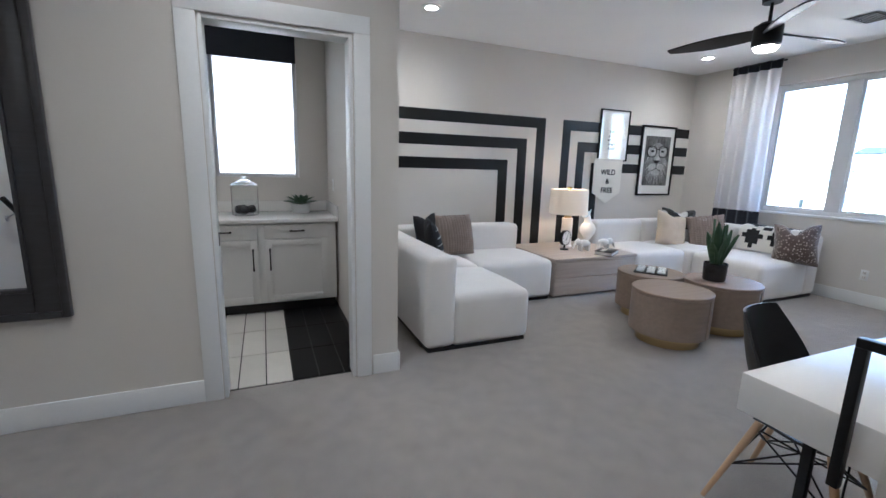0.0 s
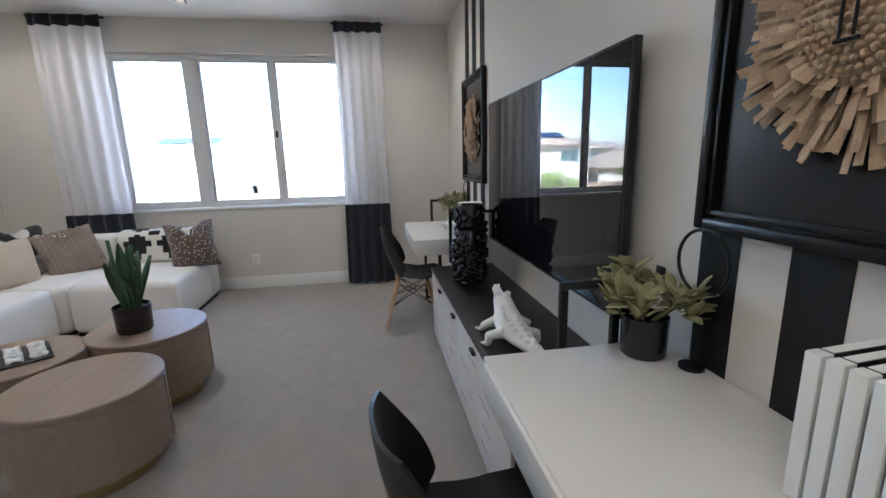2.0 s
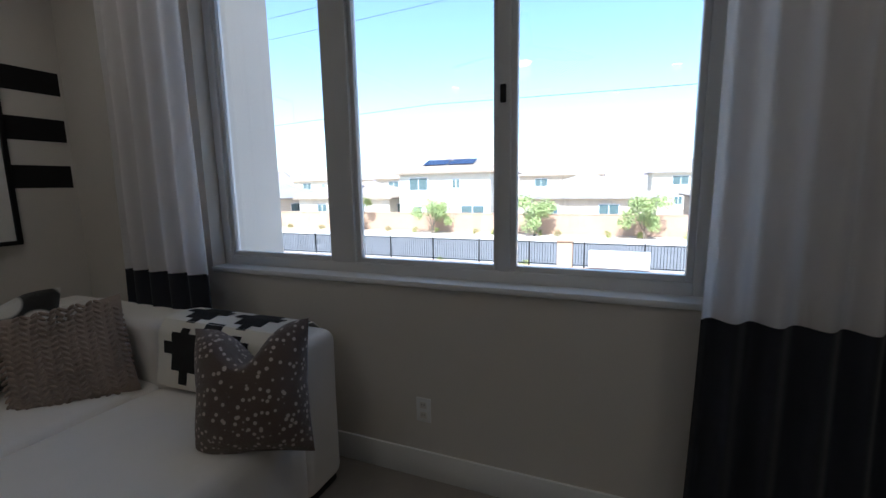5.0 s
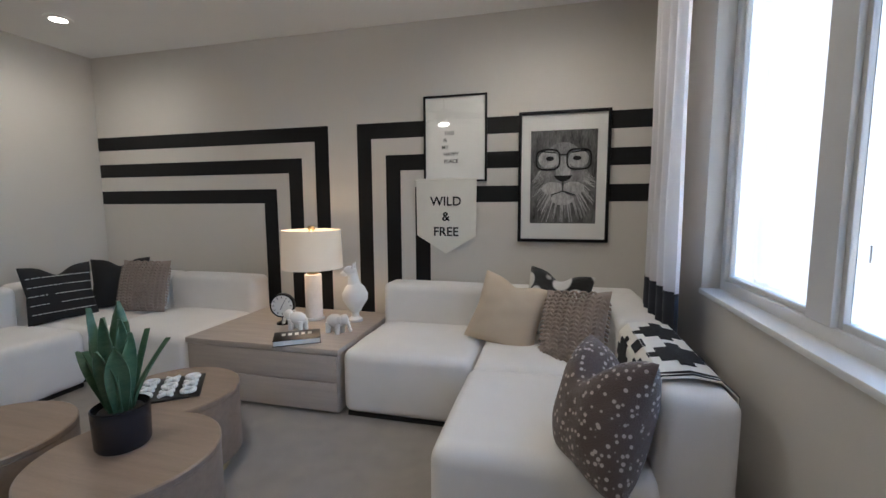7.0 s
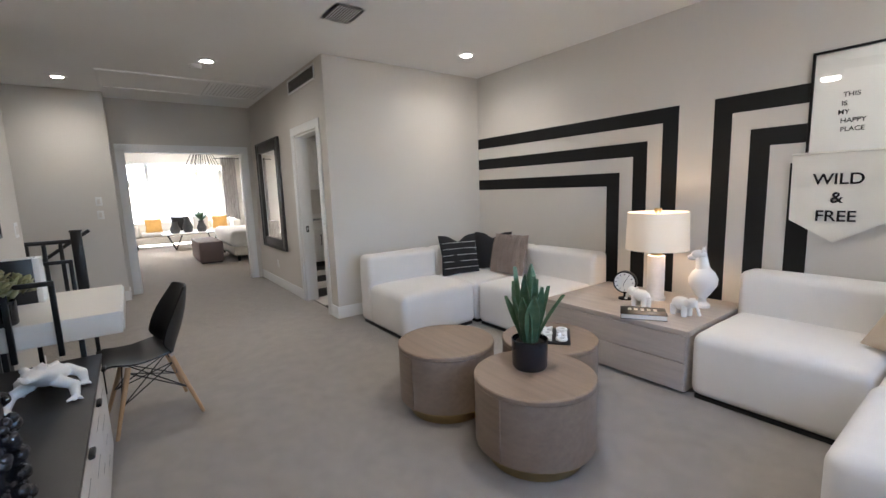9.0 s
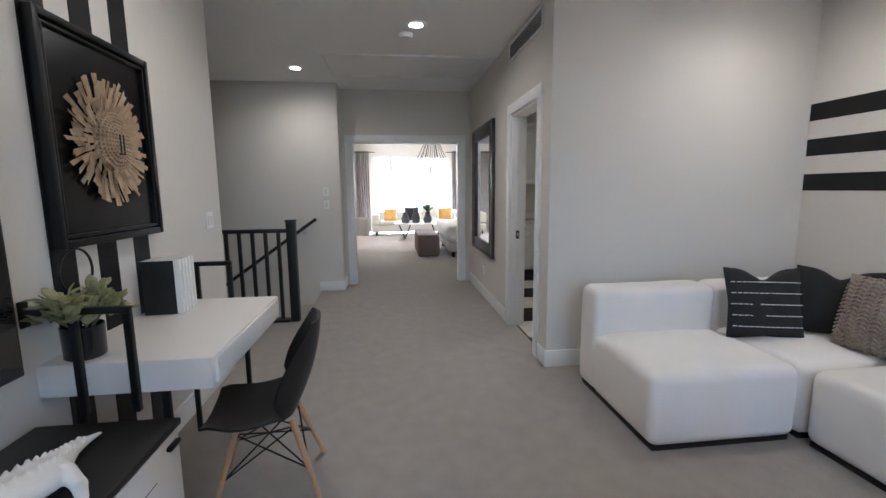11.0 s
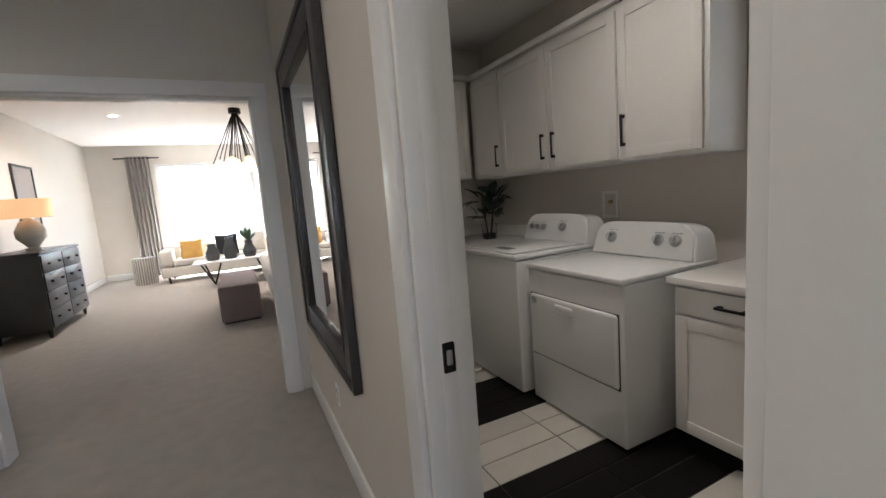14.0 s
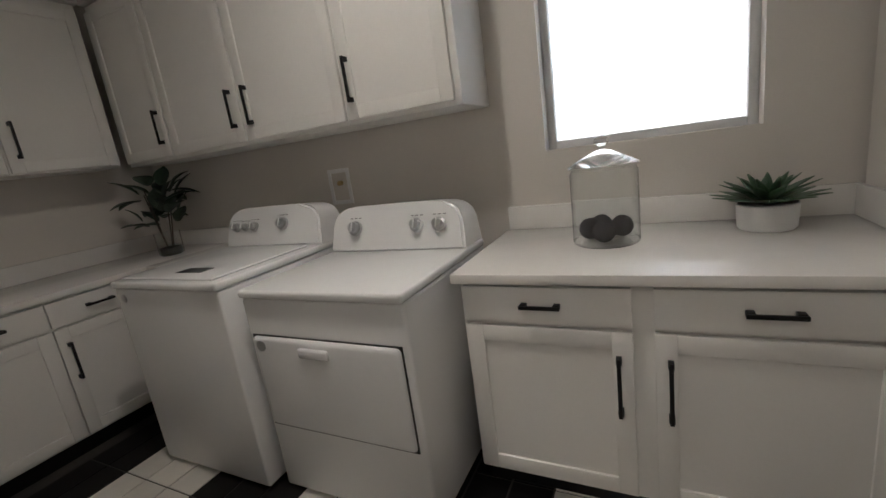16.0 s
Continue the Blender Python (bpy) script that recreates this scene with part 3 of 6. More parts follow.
RAFFIA = material("dry_raffia", (0.50, 0.37, 0.24), 0.85, second=(0.30, 0.20, 0.12), scale=25, fine=200, bump=0.3)
CANVAS = material("natural_canvas", (0.78, 0.75, 0.68), 0.9, vary=0.05, fine=350, bump=0.25)
GREYPRINT = material("grey_print", (0.22, 0.215, 0.21), 0.6, second=(0.012, 0.012, 0.012), scale=13, fine=70, bump=0, stretch=(1.6, 1, 0.4))
LIGHTPRINT = material("pale_grey_print", (0.66, 0.65, 0.64), 0.6, second=(0.20, 0.195, 0.19), scale=18, fine=90, bump=0, stretch=(1.6, 1, 0.5))
SOIL = material("potting_moss", (0.05, 0.04, 0.03), 0.95, vary=0.3, fine=150, bump=0.6)
MIDPRINT = material("mid_grey_print", (0.36, 0.355, 0.35), 0.6, second=(0.07, 0.07, 0.07), scale=16, fine=80, bump=0, stretch=(1.4, 1, 0.6))
PICPANE = glass("picture_glass")


def rim(bm, w, h, f, d0, d1, bevel=0.003):
    """A rectangular frame in the x-z plane."""
    for a, b, c, d in ((-w, -w + f, -h, h), (w - f, w, -h, h), (-w + f, w - f, -h, -h + f), (-w + f, w - f, h - f, h)):
        box(bm, a, b, d0, d1, c, d, bevel)
    return bm


def disc(bm, x, y, z, rx, rz, seg=28, depth=0.0012):
    m = Matrix.Translation((x, y, z)) @ Matrix.Rotation(radians(90), 4, "X") @ Matrix.Diagonal((rx, rz, 1, 1))
    bmesh.ops.create_cone(bm, cap_ends=True, segments=seg, radius1=1, radius2=1, depth=depth, matrix=m)
    return bm


# framed animal print reduced to plain tonal shapes and spectacles
lp = thing("framed_print", "black-framed monochrome print with wide white mat", "picture", (6.148, NORTH, 1.552))
part("picture_frame", rim(B(), 0.339, 0.501, 0.024, -0.035, -0.004), BLACKMETAL, lp)
bx("mat", PAPER, lp, -0.325, 0.325, -0.018, -0.004, -0.49, 0.49, 0)
bx("print", GREYPRINT, lp, -0.245, 0.245, -0.0205, -0.018, -0.355, 0.355, 0, "mottled grey print")
rng = random.Random(21)
for tone, mat_, num in (("pale", LIGHTPRINT, 130), ("mid", MIDPRINT, 110)):
    bm = B()
    for k in range(num):
        a = rng.uniform(-math.pi, math.pi)
        r0, ln, wd = rng.uniform(0.8, 1.0), rng.uniform(0.10, 0.24), rng.uniform(0.003, 0.007)
        p0 = Vector((0.155 * r0 * math.sin(a), 0, 0.01 - 0.20 * r0 * math.cos(a)))
        p1 = p0 + Vector((0.55 * math.sin(a), 0, -0.75 * abs(math.cos(a)) - 0.25)) * ln
        p1 = Vector((max(-0.235, min(0.235, p1.x)), 0, max(-0.345, p1.z)))
        side = Vector((wd, 0, wd * 0.3))
        yy = -0.0209 - 0.000005 * k
        bm.faces.new([bm.verts.new((q.x, yy, q.z)) for q in (p0 - side, p0 + side, p1 + side * 0.3, p1 - side * 0.3)])
    part("streak_texture", bm, mat_, lp, tone + " grey printed streaks", smooth=False)["kind"] = "stuff"
part("print_shape", disc(B(), 0, -0.0222, 0.06, 0.165, 0.205), MIDPRINT, lp, "grey mottled oval shape")
for x0, z0, rx_, rz_ in ((-0.112, 0.137, 0.075, 0.066), (0.112, 0.137, 0.075, 0.066), (-0.075, -0.085, 0.082, 0.05), (0.075, -0.085, 0.082, 0.05), (0.0, -0.165, 0.085, 0.05), (0.0, 0.06, 0.055, 0.10)):
    part("print_shape", disc(B(), x0, -0.0236, z0, rx_, rz_), LIGHTPRINT, lp, "pale grey printed shape")
bm = B()
vs = [bm.verts.new((x0, -0.0252, z0)) for x0, z0 in ((-0.068, 0.012), (0.068, 0.012), (0.05, -0.014), (0.012, -0.034), (-0.012, -0.034), (-0.05, -0.014))]
bm.faces.new(vs)
part("print_shape", bm, BLACKPAINT, lp, "dark printed mark")
for pts in (((0, -0.03), (0, -0.11)), ((0, -0.105), (-0.045, -0.122), (-0.09, -0.135)), ((0, -0.105), (0.045, -0.122), (0.09, -0.135)), ((-0.17, 0.20), (-0.06, 0.185)), ((0.06, 0.185), (0.17, 0.20)), ((-0.028, 0.17), (0.028, 0.17))):
    bm = B()
    for (x0, z0), (x1, z1) in zip(pts, pts[1:]):
        rod(bm, (x0, -0.0245, z0), (x1, -0.0245, z1), 0.0042, seg=6)
    part("print_line", bm, BLACKPAINT, lp, "dark printed line")
for sx in (-1, 1):
    part("print_shape", disc(B(), sx * 0.10, -0.0252, 0.142, 0.030, 0.017), BLACKPAINT, lp, "dark printed mark")
    bm = B()
    pts = [Vector((sx * 0.115 + 0.088 * math.copysign(abs(math.cos(a)) ** 0.6, math.cos(a)), -0.026, 0.135 + 0.076 * math.copysign(abs(math.sin(a)) ** 0.6, math.sin(a)))) for a in [2 * math.pi * k / 28 for k in range(28)]]
    for a, b in zip(pts, pts[1:] + pts[:1]):
        rod(bm, a, b, 0.0062, seg=6)
    part("spectacle_rim", bm, BLACKPAINT, lp, "thick black drawn spectacle rim")

hp = thing("framed_print", "black-framed white print with five lines of lettering", "picture", (5.297, NORTH, 1.876))
part("picture_frame", rim(B(), 0.262, 0.345, 0.016, -0.03, -0.004), BLACKMETAL, hp)
bx("sheet", PAPER, hp, -0.25, 0.25, -0.014, -0.004, -0.33, 0.33, 0)
UP = Matrix.Rotation(radians(90), 4, "X")
for k, w in enumerate(("THIS", "IS", "MY", "HAPPY", "PLACE")):
    t = text("lettering", w, 0.042, BLACKPAINT, Matrix.Translation((-0.115 + len(w) * 0.0165, -0.0155, 0.045 - k * 0.056)) @ UP, hp)
pz = bx("pane", PICPANE, hp, -0.25, 0.25, -0.024, -0.021, -0.33, 0.33, 0)
pz.visible_shadow = False

fl = thing("canvas_pennant", "natural canvas pennant banner with black lettering", "banner", (5.225, NORTH - 0.035, 1.56))
bm = B()
front = [(-0.255, 0.0), (0.255, 0.0), (0.25, -0.47), (0.0, -0.62), (-0.25, -0.47)]
vs = [bm.verts.new((x, 0.0, z)) for x, z in front]
bm.faces.new(vs)
bm.normal_update()
bmesh.ops.solidify(bm, geom=bm.faces[:], thickness=0.004)
part("cloth", bm, CANVAS, fl, smooth=False)
part("hanging_rod", rod(B(), (-0.26, -0.006, -0.01), (0.26, -0.006, -0.01), 0.006), CANVAS, fl)
for k, w in enumerate(("WILD", "&", "FREE")):
    text("lettering", w, 0.104, BLACKPAINT, Matrix.Translation((0.0, -0.010, -0.19 - k * 0.125)) @ UP, fl)


def raffia_art(x, label):
    a = thing("wall_art", label, "wall art", (x, SOUTH, 1.63), 180, "raffia wall art")
    part("frame", rim(B(), 0.365, 0.445, 0.03, -0.045, -0.004, 0.006), BLACKMETAL, a)
    part("inner_frame", rim(B(), 0.327, 0.405, 0.012, -0.038, -0.004, 0.003), BLACKMETAL, a)
    bx("panel", PICGLASS, a, -0.355, 0.355, -0.02, -0.004, -0.435, 0.435, 0, "satin black backing panel")
    rng = random.Random(int(x * 100))
    bm = B()
    for ring, (r0, ln, num) in enumerate(((0.15, 0.10, 70), (0.13, 0.09, 60), (0.11, 0.07, 50), (0.09, 0.05, 40))):
        for k in range(num):
            an = 2 * math.pi * (k + rng.random() * 0.8) / num
            c, s = math.cos(an), math.sin(an)
            l2 = ln * rng.uniform(0.75, 1.25)
            wd = 0.009 * rng.uniform(0.8, 1.5)
            y0 = -0.025 - 0.008 * ring
            y1 = y0 - rng.uniform(0.0, 0.03)
            tx, tz = -s * wd, c * wd
            tw = rng.uniform(-0.006, 0.006)
            p = [(c * r0 - tx * .6, y0, s * r0 * 1.12 - tz * .6), (c * r0 + tx * .6, y0, s * r0 * 1.12 + tz * .6), (c * (r0 + l2) + tx, y1 + tw, s * (r0 * 1.12 + l2) + tz), (c * (r0 + l2) - tx, y1 - tw, s * (r0 * 1.12 + l2) - tz)]
            bm.faces.new([bm.verts.new(q) for q in p])
    bm.normal_update()
    bmesh.ops.solidify(bm, geom=bm.faces[:], thickness=0.0015)
    fr_ob = part("fringe", bm, RAFFIA, a, "ragged raffia fringe", smooth=False)
    fr_ob["kind"] = "stuff"
    bm = B()
    ball(bm, (0, -0.045, 0), 0.12, (1, 0.28, 1.12), 20)
    part("centre", bm, RAFFIA, a, "woven raffia centre")
    bm = B()
    for ring in range(1, 8):
        for k in range(ring * 6):
            an = 2 * math.pi * k / (ring * 6)
            rr = ring * 0.0155
            blob(bm, Matrix.Translation((rr * math.cos(an), -0.05 - 0.03 * max(0, 1 - (rr / 0.115) ** 2) ** 0.5, rr * 1.12 * math.sin(an))) @ Matrix.Scale(0.0075, 4))
    part("knots", bm, RAFFIA, a, "rings of small raffia knots")["kind"] = "stuff"
    bm = B()
    rod(bm, (-0.012, -0.088, -0.05), (-0.012, -0.088, 0.03), 0.003), rod(bm, (0.012, -0.088, -0.05), (0.012, -0.088, 0.03), 0.003), rod(bm, (-0.02, -0.086, -0.055), (0.02, -0.086, -0.055), 0.004)
    part("stitches", bm, BLACKPAINT, a, "dark stitched lines")
    return a


raffia_art(2.515, "black framed panel with a raffia fringe rosette")
raffia_art(5.53, "black framed raffia rosette beside the window")


# ---- soft things ----
def pillow(x, y, z, w, h, d, mat, label, rx, rz, ry=0, chop=0.0, name="pillow"):
    p = new(name)
    p.matrix_world = pose(x, y, z, rx, ry, rz)
    tagged(p, label, "pillow", "scatter pillows")
    bm = B()
    n = 26
    grids = []
    for side in (1, -1):
        g = []
        for i in range(n + 1):
            row = []
            for j in range(n + 1):
                u, v = i / n * 2 - 1, j / n * 2 - 1
                k = (1 - abs(u) ** 2.6) * (1 - abs(v) ** 2.6)
                pinch = 1 - 0.10 * (1 - abs(v)) * abs(u) ** 2 if True else 1
                pv = 1 - 0.10 * (1 - abs(u)) * abs(v) ** 2
                co = Vector((u * w / 2 * pinch, side * d / 2 * k ** 0.55, v * h / 2 * pv))
                if chop and v > 0:
                    co.z -= chop * math.exp(-(u / 0.33) ** 2) * v ** 1.5
                co += 0.010 * k * Vector((0, noise.noise(Vector((u * 2.5 + x, v * 2.5 + y, side))), 0))
                row.append(bm.verts.new(co))
            g.append(row)
        for i in range(n):
            for j in range(n):
                q = (g[i][j], g[i + 1][j], g[i + 1][j + 1], g[i][j + 1])
                bm.faces.new(q if side < 0 else q[::-1])
        grids.append(g)
    bmesh.ops.remove_doubles(bm, verts=bm.verts, dist=0.0008)
    part("cover", bm, mat, p)
    return p


def speckled(name, base, spots, scale, width):
    m = material(name, base, 0.95, vary=0.25, scale=9, fine=220, bump=0.7, dist=0.008, sheen=0.3)
    n, l = m.node_tree.nodes, m.node_tree.links
    b = n["Principled BSDF"]
    vo = n.new("ShaderNodeTexVoronoi")
    vo.inputs["Scale"].default_value = scale
    co = n.new("ShaderNodeTexCoord")
    l.new(co.outputs["Object"], vo.inputs[0])
    mr = n.new("ShaderNodeMapRange")
    mr.inputs[1].default_value, mr.inputs[2].default_value, mr.inputs[3].default_value, mr.inputs[4].default_value = width, width + 0.08, 1, 0
    l.new(vo.outputs["Distance"], mr.inputs[0])
    mx = n.new("ShaderNodeMix")
    mx.data_type = "RGBA"
    mx.inputs[7].default_value = (*spots, 1)
    old = b.inputs["Base Color"].links[0].from_socket
    l.new(old, mx.inputs[6]), l.new(mr.outputs[0], mx.inputs[0]), l.new(mx.outputs[2], b.inputs["Base Color"])
    return m


FUR = speckled("spotted_brown_fur", (0.12, 0.085, 0.07), (0.55, 0.46, 0.40), 42, 0.24)
BWPRINT = speckled("black_white_print", (0.02, 0.02, 0.02), (0.7, 0.68, 0.64), 7, 0.42)
BRAID = material("braided_knit", (0.34, 0.27, 0.225), 0.9, vary=0.25, scale=10, fine=200, bump=0.5, dist=0.006, sheen=0.2)


def knit(p, w, h, mat, rows=9, cols=7):
    """Raised plaits of slanting stitches over both faces of a pillow."""
    bm = B()
    for side in (1, -1):
        for c in range(cols):
            for r in range(rows * 2):
                for s in (-1, 1):
                    u = (c + 0.5 + s * 0.23) / cols * 2 - 1
                    v = (r + 0.5) / (rows * 2) * 2 - 1
                    k = (1 - abs(u) ** 2.6) * (1 - abs(v) ** 2.6)
                    if k < 0.08:
                        continue
                    yy = side * 0.075 * k ** 0.55
                    m = Matrix.Translation((u * w / 2 * 0.97, yy, v * h / 2 * 0.97)) @ Matrix.Rotation(radians(s * 38), 4, "Y") @ Matrix.Diagonal((w / cols * 0.26, 0.011, h / rows * 0.16, 1))
                    blob(bm, m)
    part("plait_texture", bm, mat, p, "raised plaited stitches")["kind"] = "stuff"


p1 = pillow(2.26, 4.60, 0.66, 0.46, 0.46, 0.15, CHARCOAL, "black pillow with thin white stitched stripes", -14, 75, chop=0.06)
for k in range(5):
    bm = B()
    for j in range(14):
        x0 = -0.2 + j * 0.029
        zz = -0.15 + k * 0.07
        kk = (1 - abs((x0 + .011) / 0.23) ** 2.6) * (1 - abs(zz / 0.23) ** 2.6)
        box(bm, x0, x0 + 0.022, 0.0, -0.078 * max(0.05, kk) ** 0.55, zz, zz + 0.005)
    part("stitch_line", bm, PAPER, p1, "thin white stitched line")
pillow(2.36, 5.02, 0.67, 0.44, 0.44, 0.14, CHARCOAL, "plain black woven pillow in the sofa corner", -14, 38, chop=0.05)
p3 = pillow(2.66, 4.98, 0.66, 0.45, 0.45, 0.14, BRAID, "taupe plaited wool pillow on the white sofa", -16, 8, chop=0.02)
knit(p3, 0.45, 0.45, BRAID)
pillow(5.80, 4.86, 0.63, 0.47, 0.47, 0.16, BEIGE, "plain beige cotton pillow", -20, -12, 14, chop=0.03)
pillow(6.10, 5.00, 0.67, 0.47, 0.47, 0.14, BWPRINT, "black and white patterned pillow behind others", -16, -28, 4, chop=0.05)
p6 = pillow(6.20, 4.64, 0.62, 0.46, 0.46, 0.15, BRAID, "taupe plaited pillow in the sofa corner", -20, -40, -8, chop=0.05)
knit(p6, 0.46, 0.46, BRAID)
pillow(6.25, 3.62, 0.625, 0.42, 0.47, 0.27, FUR, "brown faux-fur pillow with pale spots", -17, -66, -4, chop=0.12)

th = thing("throw_blanket", "black and cream geometric throw over the sofa back", "blanket", (6.545, 4.05, 0))


def drape(k, w0, w1, off, z_lift=0.004):
    """A point of the throw, k along its length from front to back over the sofa back."""
    path = [(-0.16, 0.46), (-0.135, 0.60), (-0.125, 0.70), (-0.09, 0.745), (0.0, 0.752), (0.08, 0.745), (0.128, 0.70), (0.132, 0.55), (0.133, 0.42)]
    f = k * (len(path) - 1)
    i = min(int(f), len(path) - 2)
    a, b = path[i], path[i + 1]
    return a[0] + (b[0] - a[0]) * (f - i), a[1] + (b[1] - a[1]) * (f - i) + z_lift


def strip(name, k0, k1, y0, y1, mat, lift, thick=0.004, label=""):
    bm = B()
    rows = []
    steps = max(3, int((k1 - k0) * 48))
    for i in range(steps + 1):
        xx, zz = drape(k0 + (k1 - k0) * i / steps, 0, 0, 0)
        nx = -1 if xx < -0.1 else (1 if xx > 0.1 else xx * 8)
        rows.append([bm.verts.new((xx + nx * lift, y0 + (y1 - y0) * j / 6, zz + lift * (1 - abs(nx)))) for j in range(7)])
    for a, b in zip(rows, rows[1:]):
        for j in range(6):
            bm.faces.new((a[j], a[j + 1], b[j + 1], b[j]))
    bm.normal_update()
    bmesh.ops.solidify(bm, geom=bm.faces[:], thickness=thick)
    return part(name, bm, mat, th, label)


strip("cloth", 0.0, 1.0, -0.40, 0.30, CANVAS, 0.006, label="cream woven blanket")
for y0, y1 in ((-0.392, -0.380), (-0.368, -0.352)):
    strip("border_line", 0.0, 1.0, y0, y1, CHARCOAL, 0.0125, 0.002, "black woven border line")
# stepped crosses, one row on the front, one over the top
for yc in (-0.17, 0.13):
    for kc in (0.17, 0.52, 0.86):
        for j, hk in enumerate((0.035, 0.10, 0.15, 0.10, 0.035)):
            y0 = yc - 0.125 + j * 0.05
            strip("pattern_block", max(0.01, kc - hk), min(0.99, kc + hk), y0, y0 + 0.0502, CHARCOAL, 0.0135, 0.002, "black woven pattern block")
for kc in (0.345, 0.69):
    strip("pattern_block", kc - 0.05, kc + 0.05, -0.07, 0.03, CHARCOAL, 0.0135, 0.002, "black woven pattern block")

# ---- plants ----
def snake_plant(x, y, z):
    p = thing("snake_plant", "snake plant in a glossy black round pot", "plant", (x, y, z))
    part("pot", lathe(B(), [(0.070, 0), (0.076, 0.01), (0.080, 0.125), (0.076, 0.128), (0.072, 0.11), (0.001, 0.108)]), BLACKCERAMIC, p, "glossy black pot")
    part("moss", lathe(B(), [(0.07, 0.10), (0.06, 0.114), (0.001, 0.116)], 20), SOIL, p)
    rng = random.Random(4)
    for k in range(15):
        an = k * 2.4 + rng.uniform(-.3, .3)
        lean = rng.uniform(0.03, 0.13) if k > 4 else rng.uniform(0.0, 0.05)
        ln = rng.uniform(0.16, 0.26) if k > 4 else rng.uniform(0.26, 0.34)
        wd = rng.uniform(0.020, 0.028)
        bm = B()
        rows = []
        for i in range(9):
            s = i / 8
            w = wd * (0.55 + 0.9 * math.sin(min(1, s * 1.15) * math.pi * 0.5)) * (1 - s ** 3.5) + 0.0008
            r = 0.022 + lean * s ** 1.4
            c = Vector((r * math.cos(an), r * math.sin(an), 0.105 + ln * s))
            t = Vector((-math.sin(an), math.cos(an), 0))
            o = Vector((math.cos(an), math.sin(an), 0))
            rows.append([bm.verts.new(c + t * (w * q) + o * (0.012 * abs(q) ** 2) + Vector((0, 0, 0))) for q in (-1, -0.5, 0, 0.5, 1)])
        for a, b in zip(rows, rows[1:]):
            for j in range(4):
                bm.faces.new((a[j], a[j + 1], b[j + 1], b[j]))
        bm.normal_update()
        bmesh.ops.solidify(bm, geom=bm.faces[:], thickness=0.003)
        part("leaf", bm, LEAF, p)
    return p


snake_plant(4.48, 3.30, 0.44).scale = (1.2, 1.2, 1.25)


def leaf_mesh(ln, wd, curl=0.25, pts=5):
    bm = B()
    rows = []
    for i in range(pts + 1):
        s = i / pts
        w = wd * math.sin(math.pi * min(0.98, 0.08 + s * 0.92)) ** 0.8
        rows.append([bm.verts.new((q * w, s * ln, -curl * ln * s * s + 0.25 * w * abs(q))) for q in (-1, 0, 1)])
    for a, b in zip(rows, rows[1:]):
        for j in range(2):
            bm.faces.new((a[j], a[j + 1], b[j + 1], b[j]))
    bm.normal_update()
    bmesh.ops.solidify(bm, geom=bm.faces[:], thickness=0.0018)
    me = bpy.data.meshes.new("leaf")
    bm.to_mesh(me)
    bm.free()
    for p in me.polygons:
        p.use_smooth = True
    return me


def leafy(p, mesh, mat, num, centre, spread, seed, up=20, tilt=60, size=(0.8, 1.2)):
    """Single leaves set about a centre, each an object on one shared mesh."""
    rng = random.Random(seed)
    if not mesh.materials:
        mesh.materials.append(mat)
    for k in range(num):
        an = rng.uniform(0, 360)
        rr = rng.random() ** 0.6
        h = rng.random()
        o = new("leaf", mesh)
        o.parent = p
        s = rng.uniform(*size)
        a = radians(an)
        o.matrix_local = Matrix.Translation((centre[0] + spread[0] * rr * math.cos(a), centre[1] + spread[0] * rr * math.sin(a), centre[2] + spread[1] * h)) @ Euler((radians(rng.uniform(up, tilt)), 0, a - math.pi / 2 + rng.uniform(-.5, .5)), "XYZ").to_matrix().to_4x4() @ Matrix.Scale(s, 4)


succ = leaf_mesh(0.05, 0.016, 0.1)
for px in (2.945, 5.89):
    p = thing("potted_plant", "olive leafy succulent in a matt black cylinder pot", "plant", (px, 1.08, 0.785), 0, "desk plants")
    part("pot", lathe(B(), [(0.060, 0), (0.066, 0.006), (0.068, 0.125), (0.064, 0.127), (0.060, 0.105), (0.001, 0.104)]), BLACKCERAMIC, p, "matt black pot")
    rng = random.Random(int(px * 10))
    for k in range(9):
        an = k * 2.399
        e = Vector((0.13 * math.cos(an) * rng.uniform(.5, 1), 0.13 * math.sin(an) * rng.uniform(.5, 1), rng.uniform(0.16, 0.26)))
        part("stem", rod(B(), (0.02 * math.cos(an), 0.02 * math.sin(an), 0.10), e, 0.004, 0.003, 6), OLIVE, p)
        leafy(p, succ, OLIVE, 22, (e.x, e.y, e.z - 0.05), (0.035, 0.07), k + int(px * 7), 0, 80, (0.9, 1.35))

for rx in (2.83, 5.76):
    r = thing("wire_ring", "thin black wire ring ornament beside the plant", "ornament", (rx, 1.005, 0.785))
    bm = B()
    pts = [Vector((0.09 * math.cos(a), 0, 0.31 + 0.09 * math.sin(a))) for a in [2 * math.pi * k / 40 for k in range(40)]]
    for a, b in zip(pts, pts[1:] + pts[:1]):
        rod(bm, a, b, 0.005, seg=8)
    part("ring", bm, BLACKMETAL, r)
    part("stalk", rod(B(), (0, 0, 0.01), (0, 0, 0.22), 0.004), BLACKMETAL, r)
    part("foot", rod(B(), (0, 0, 0), (0, 0, 0.01), 0.035), BLACKMETAL, r)

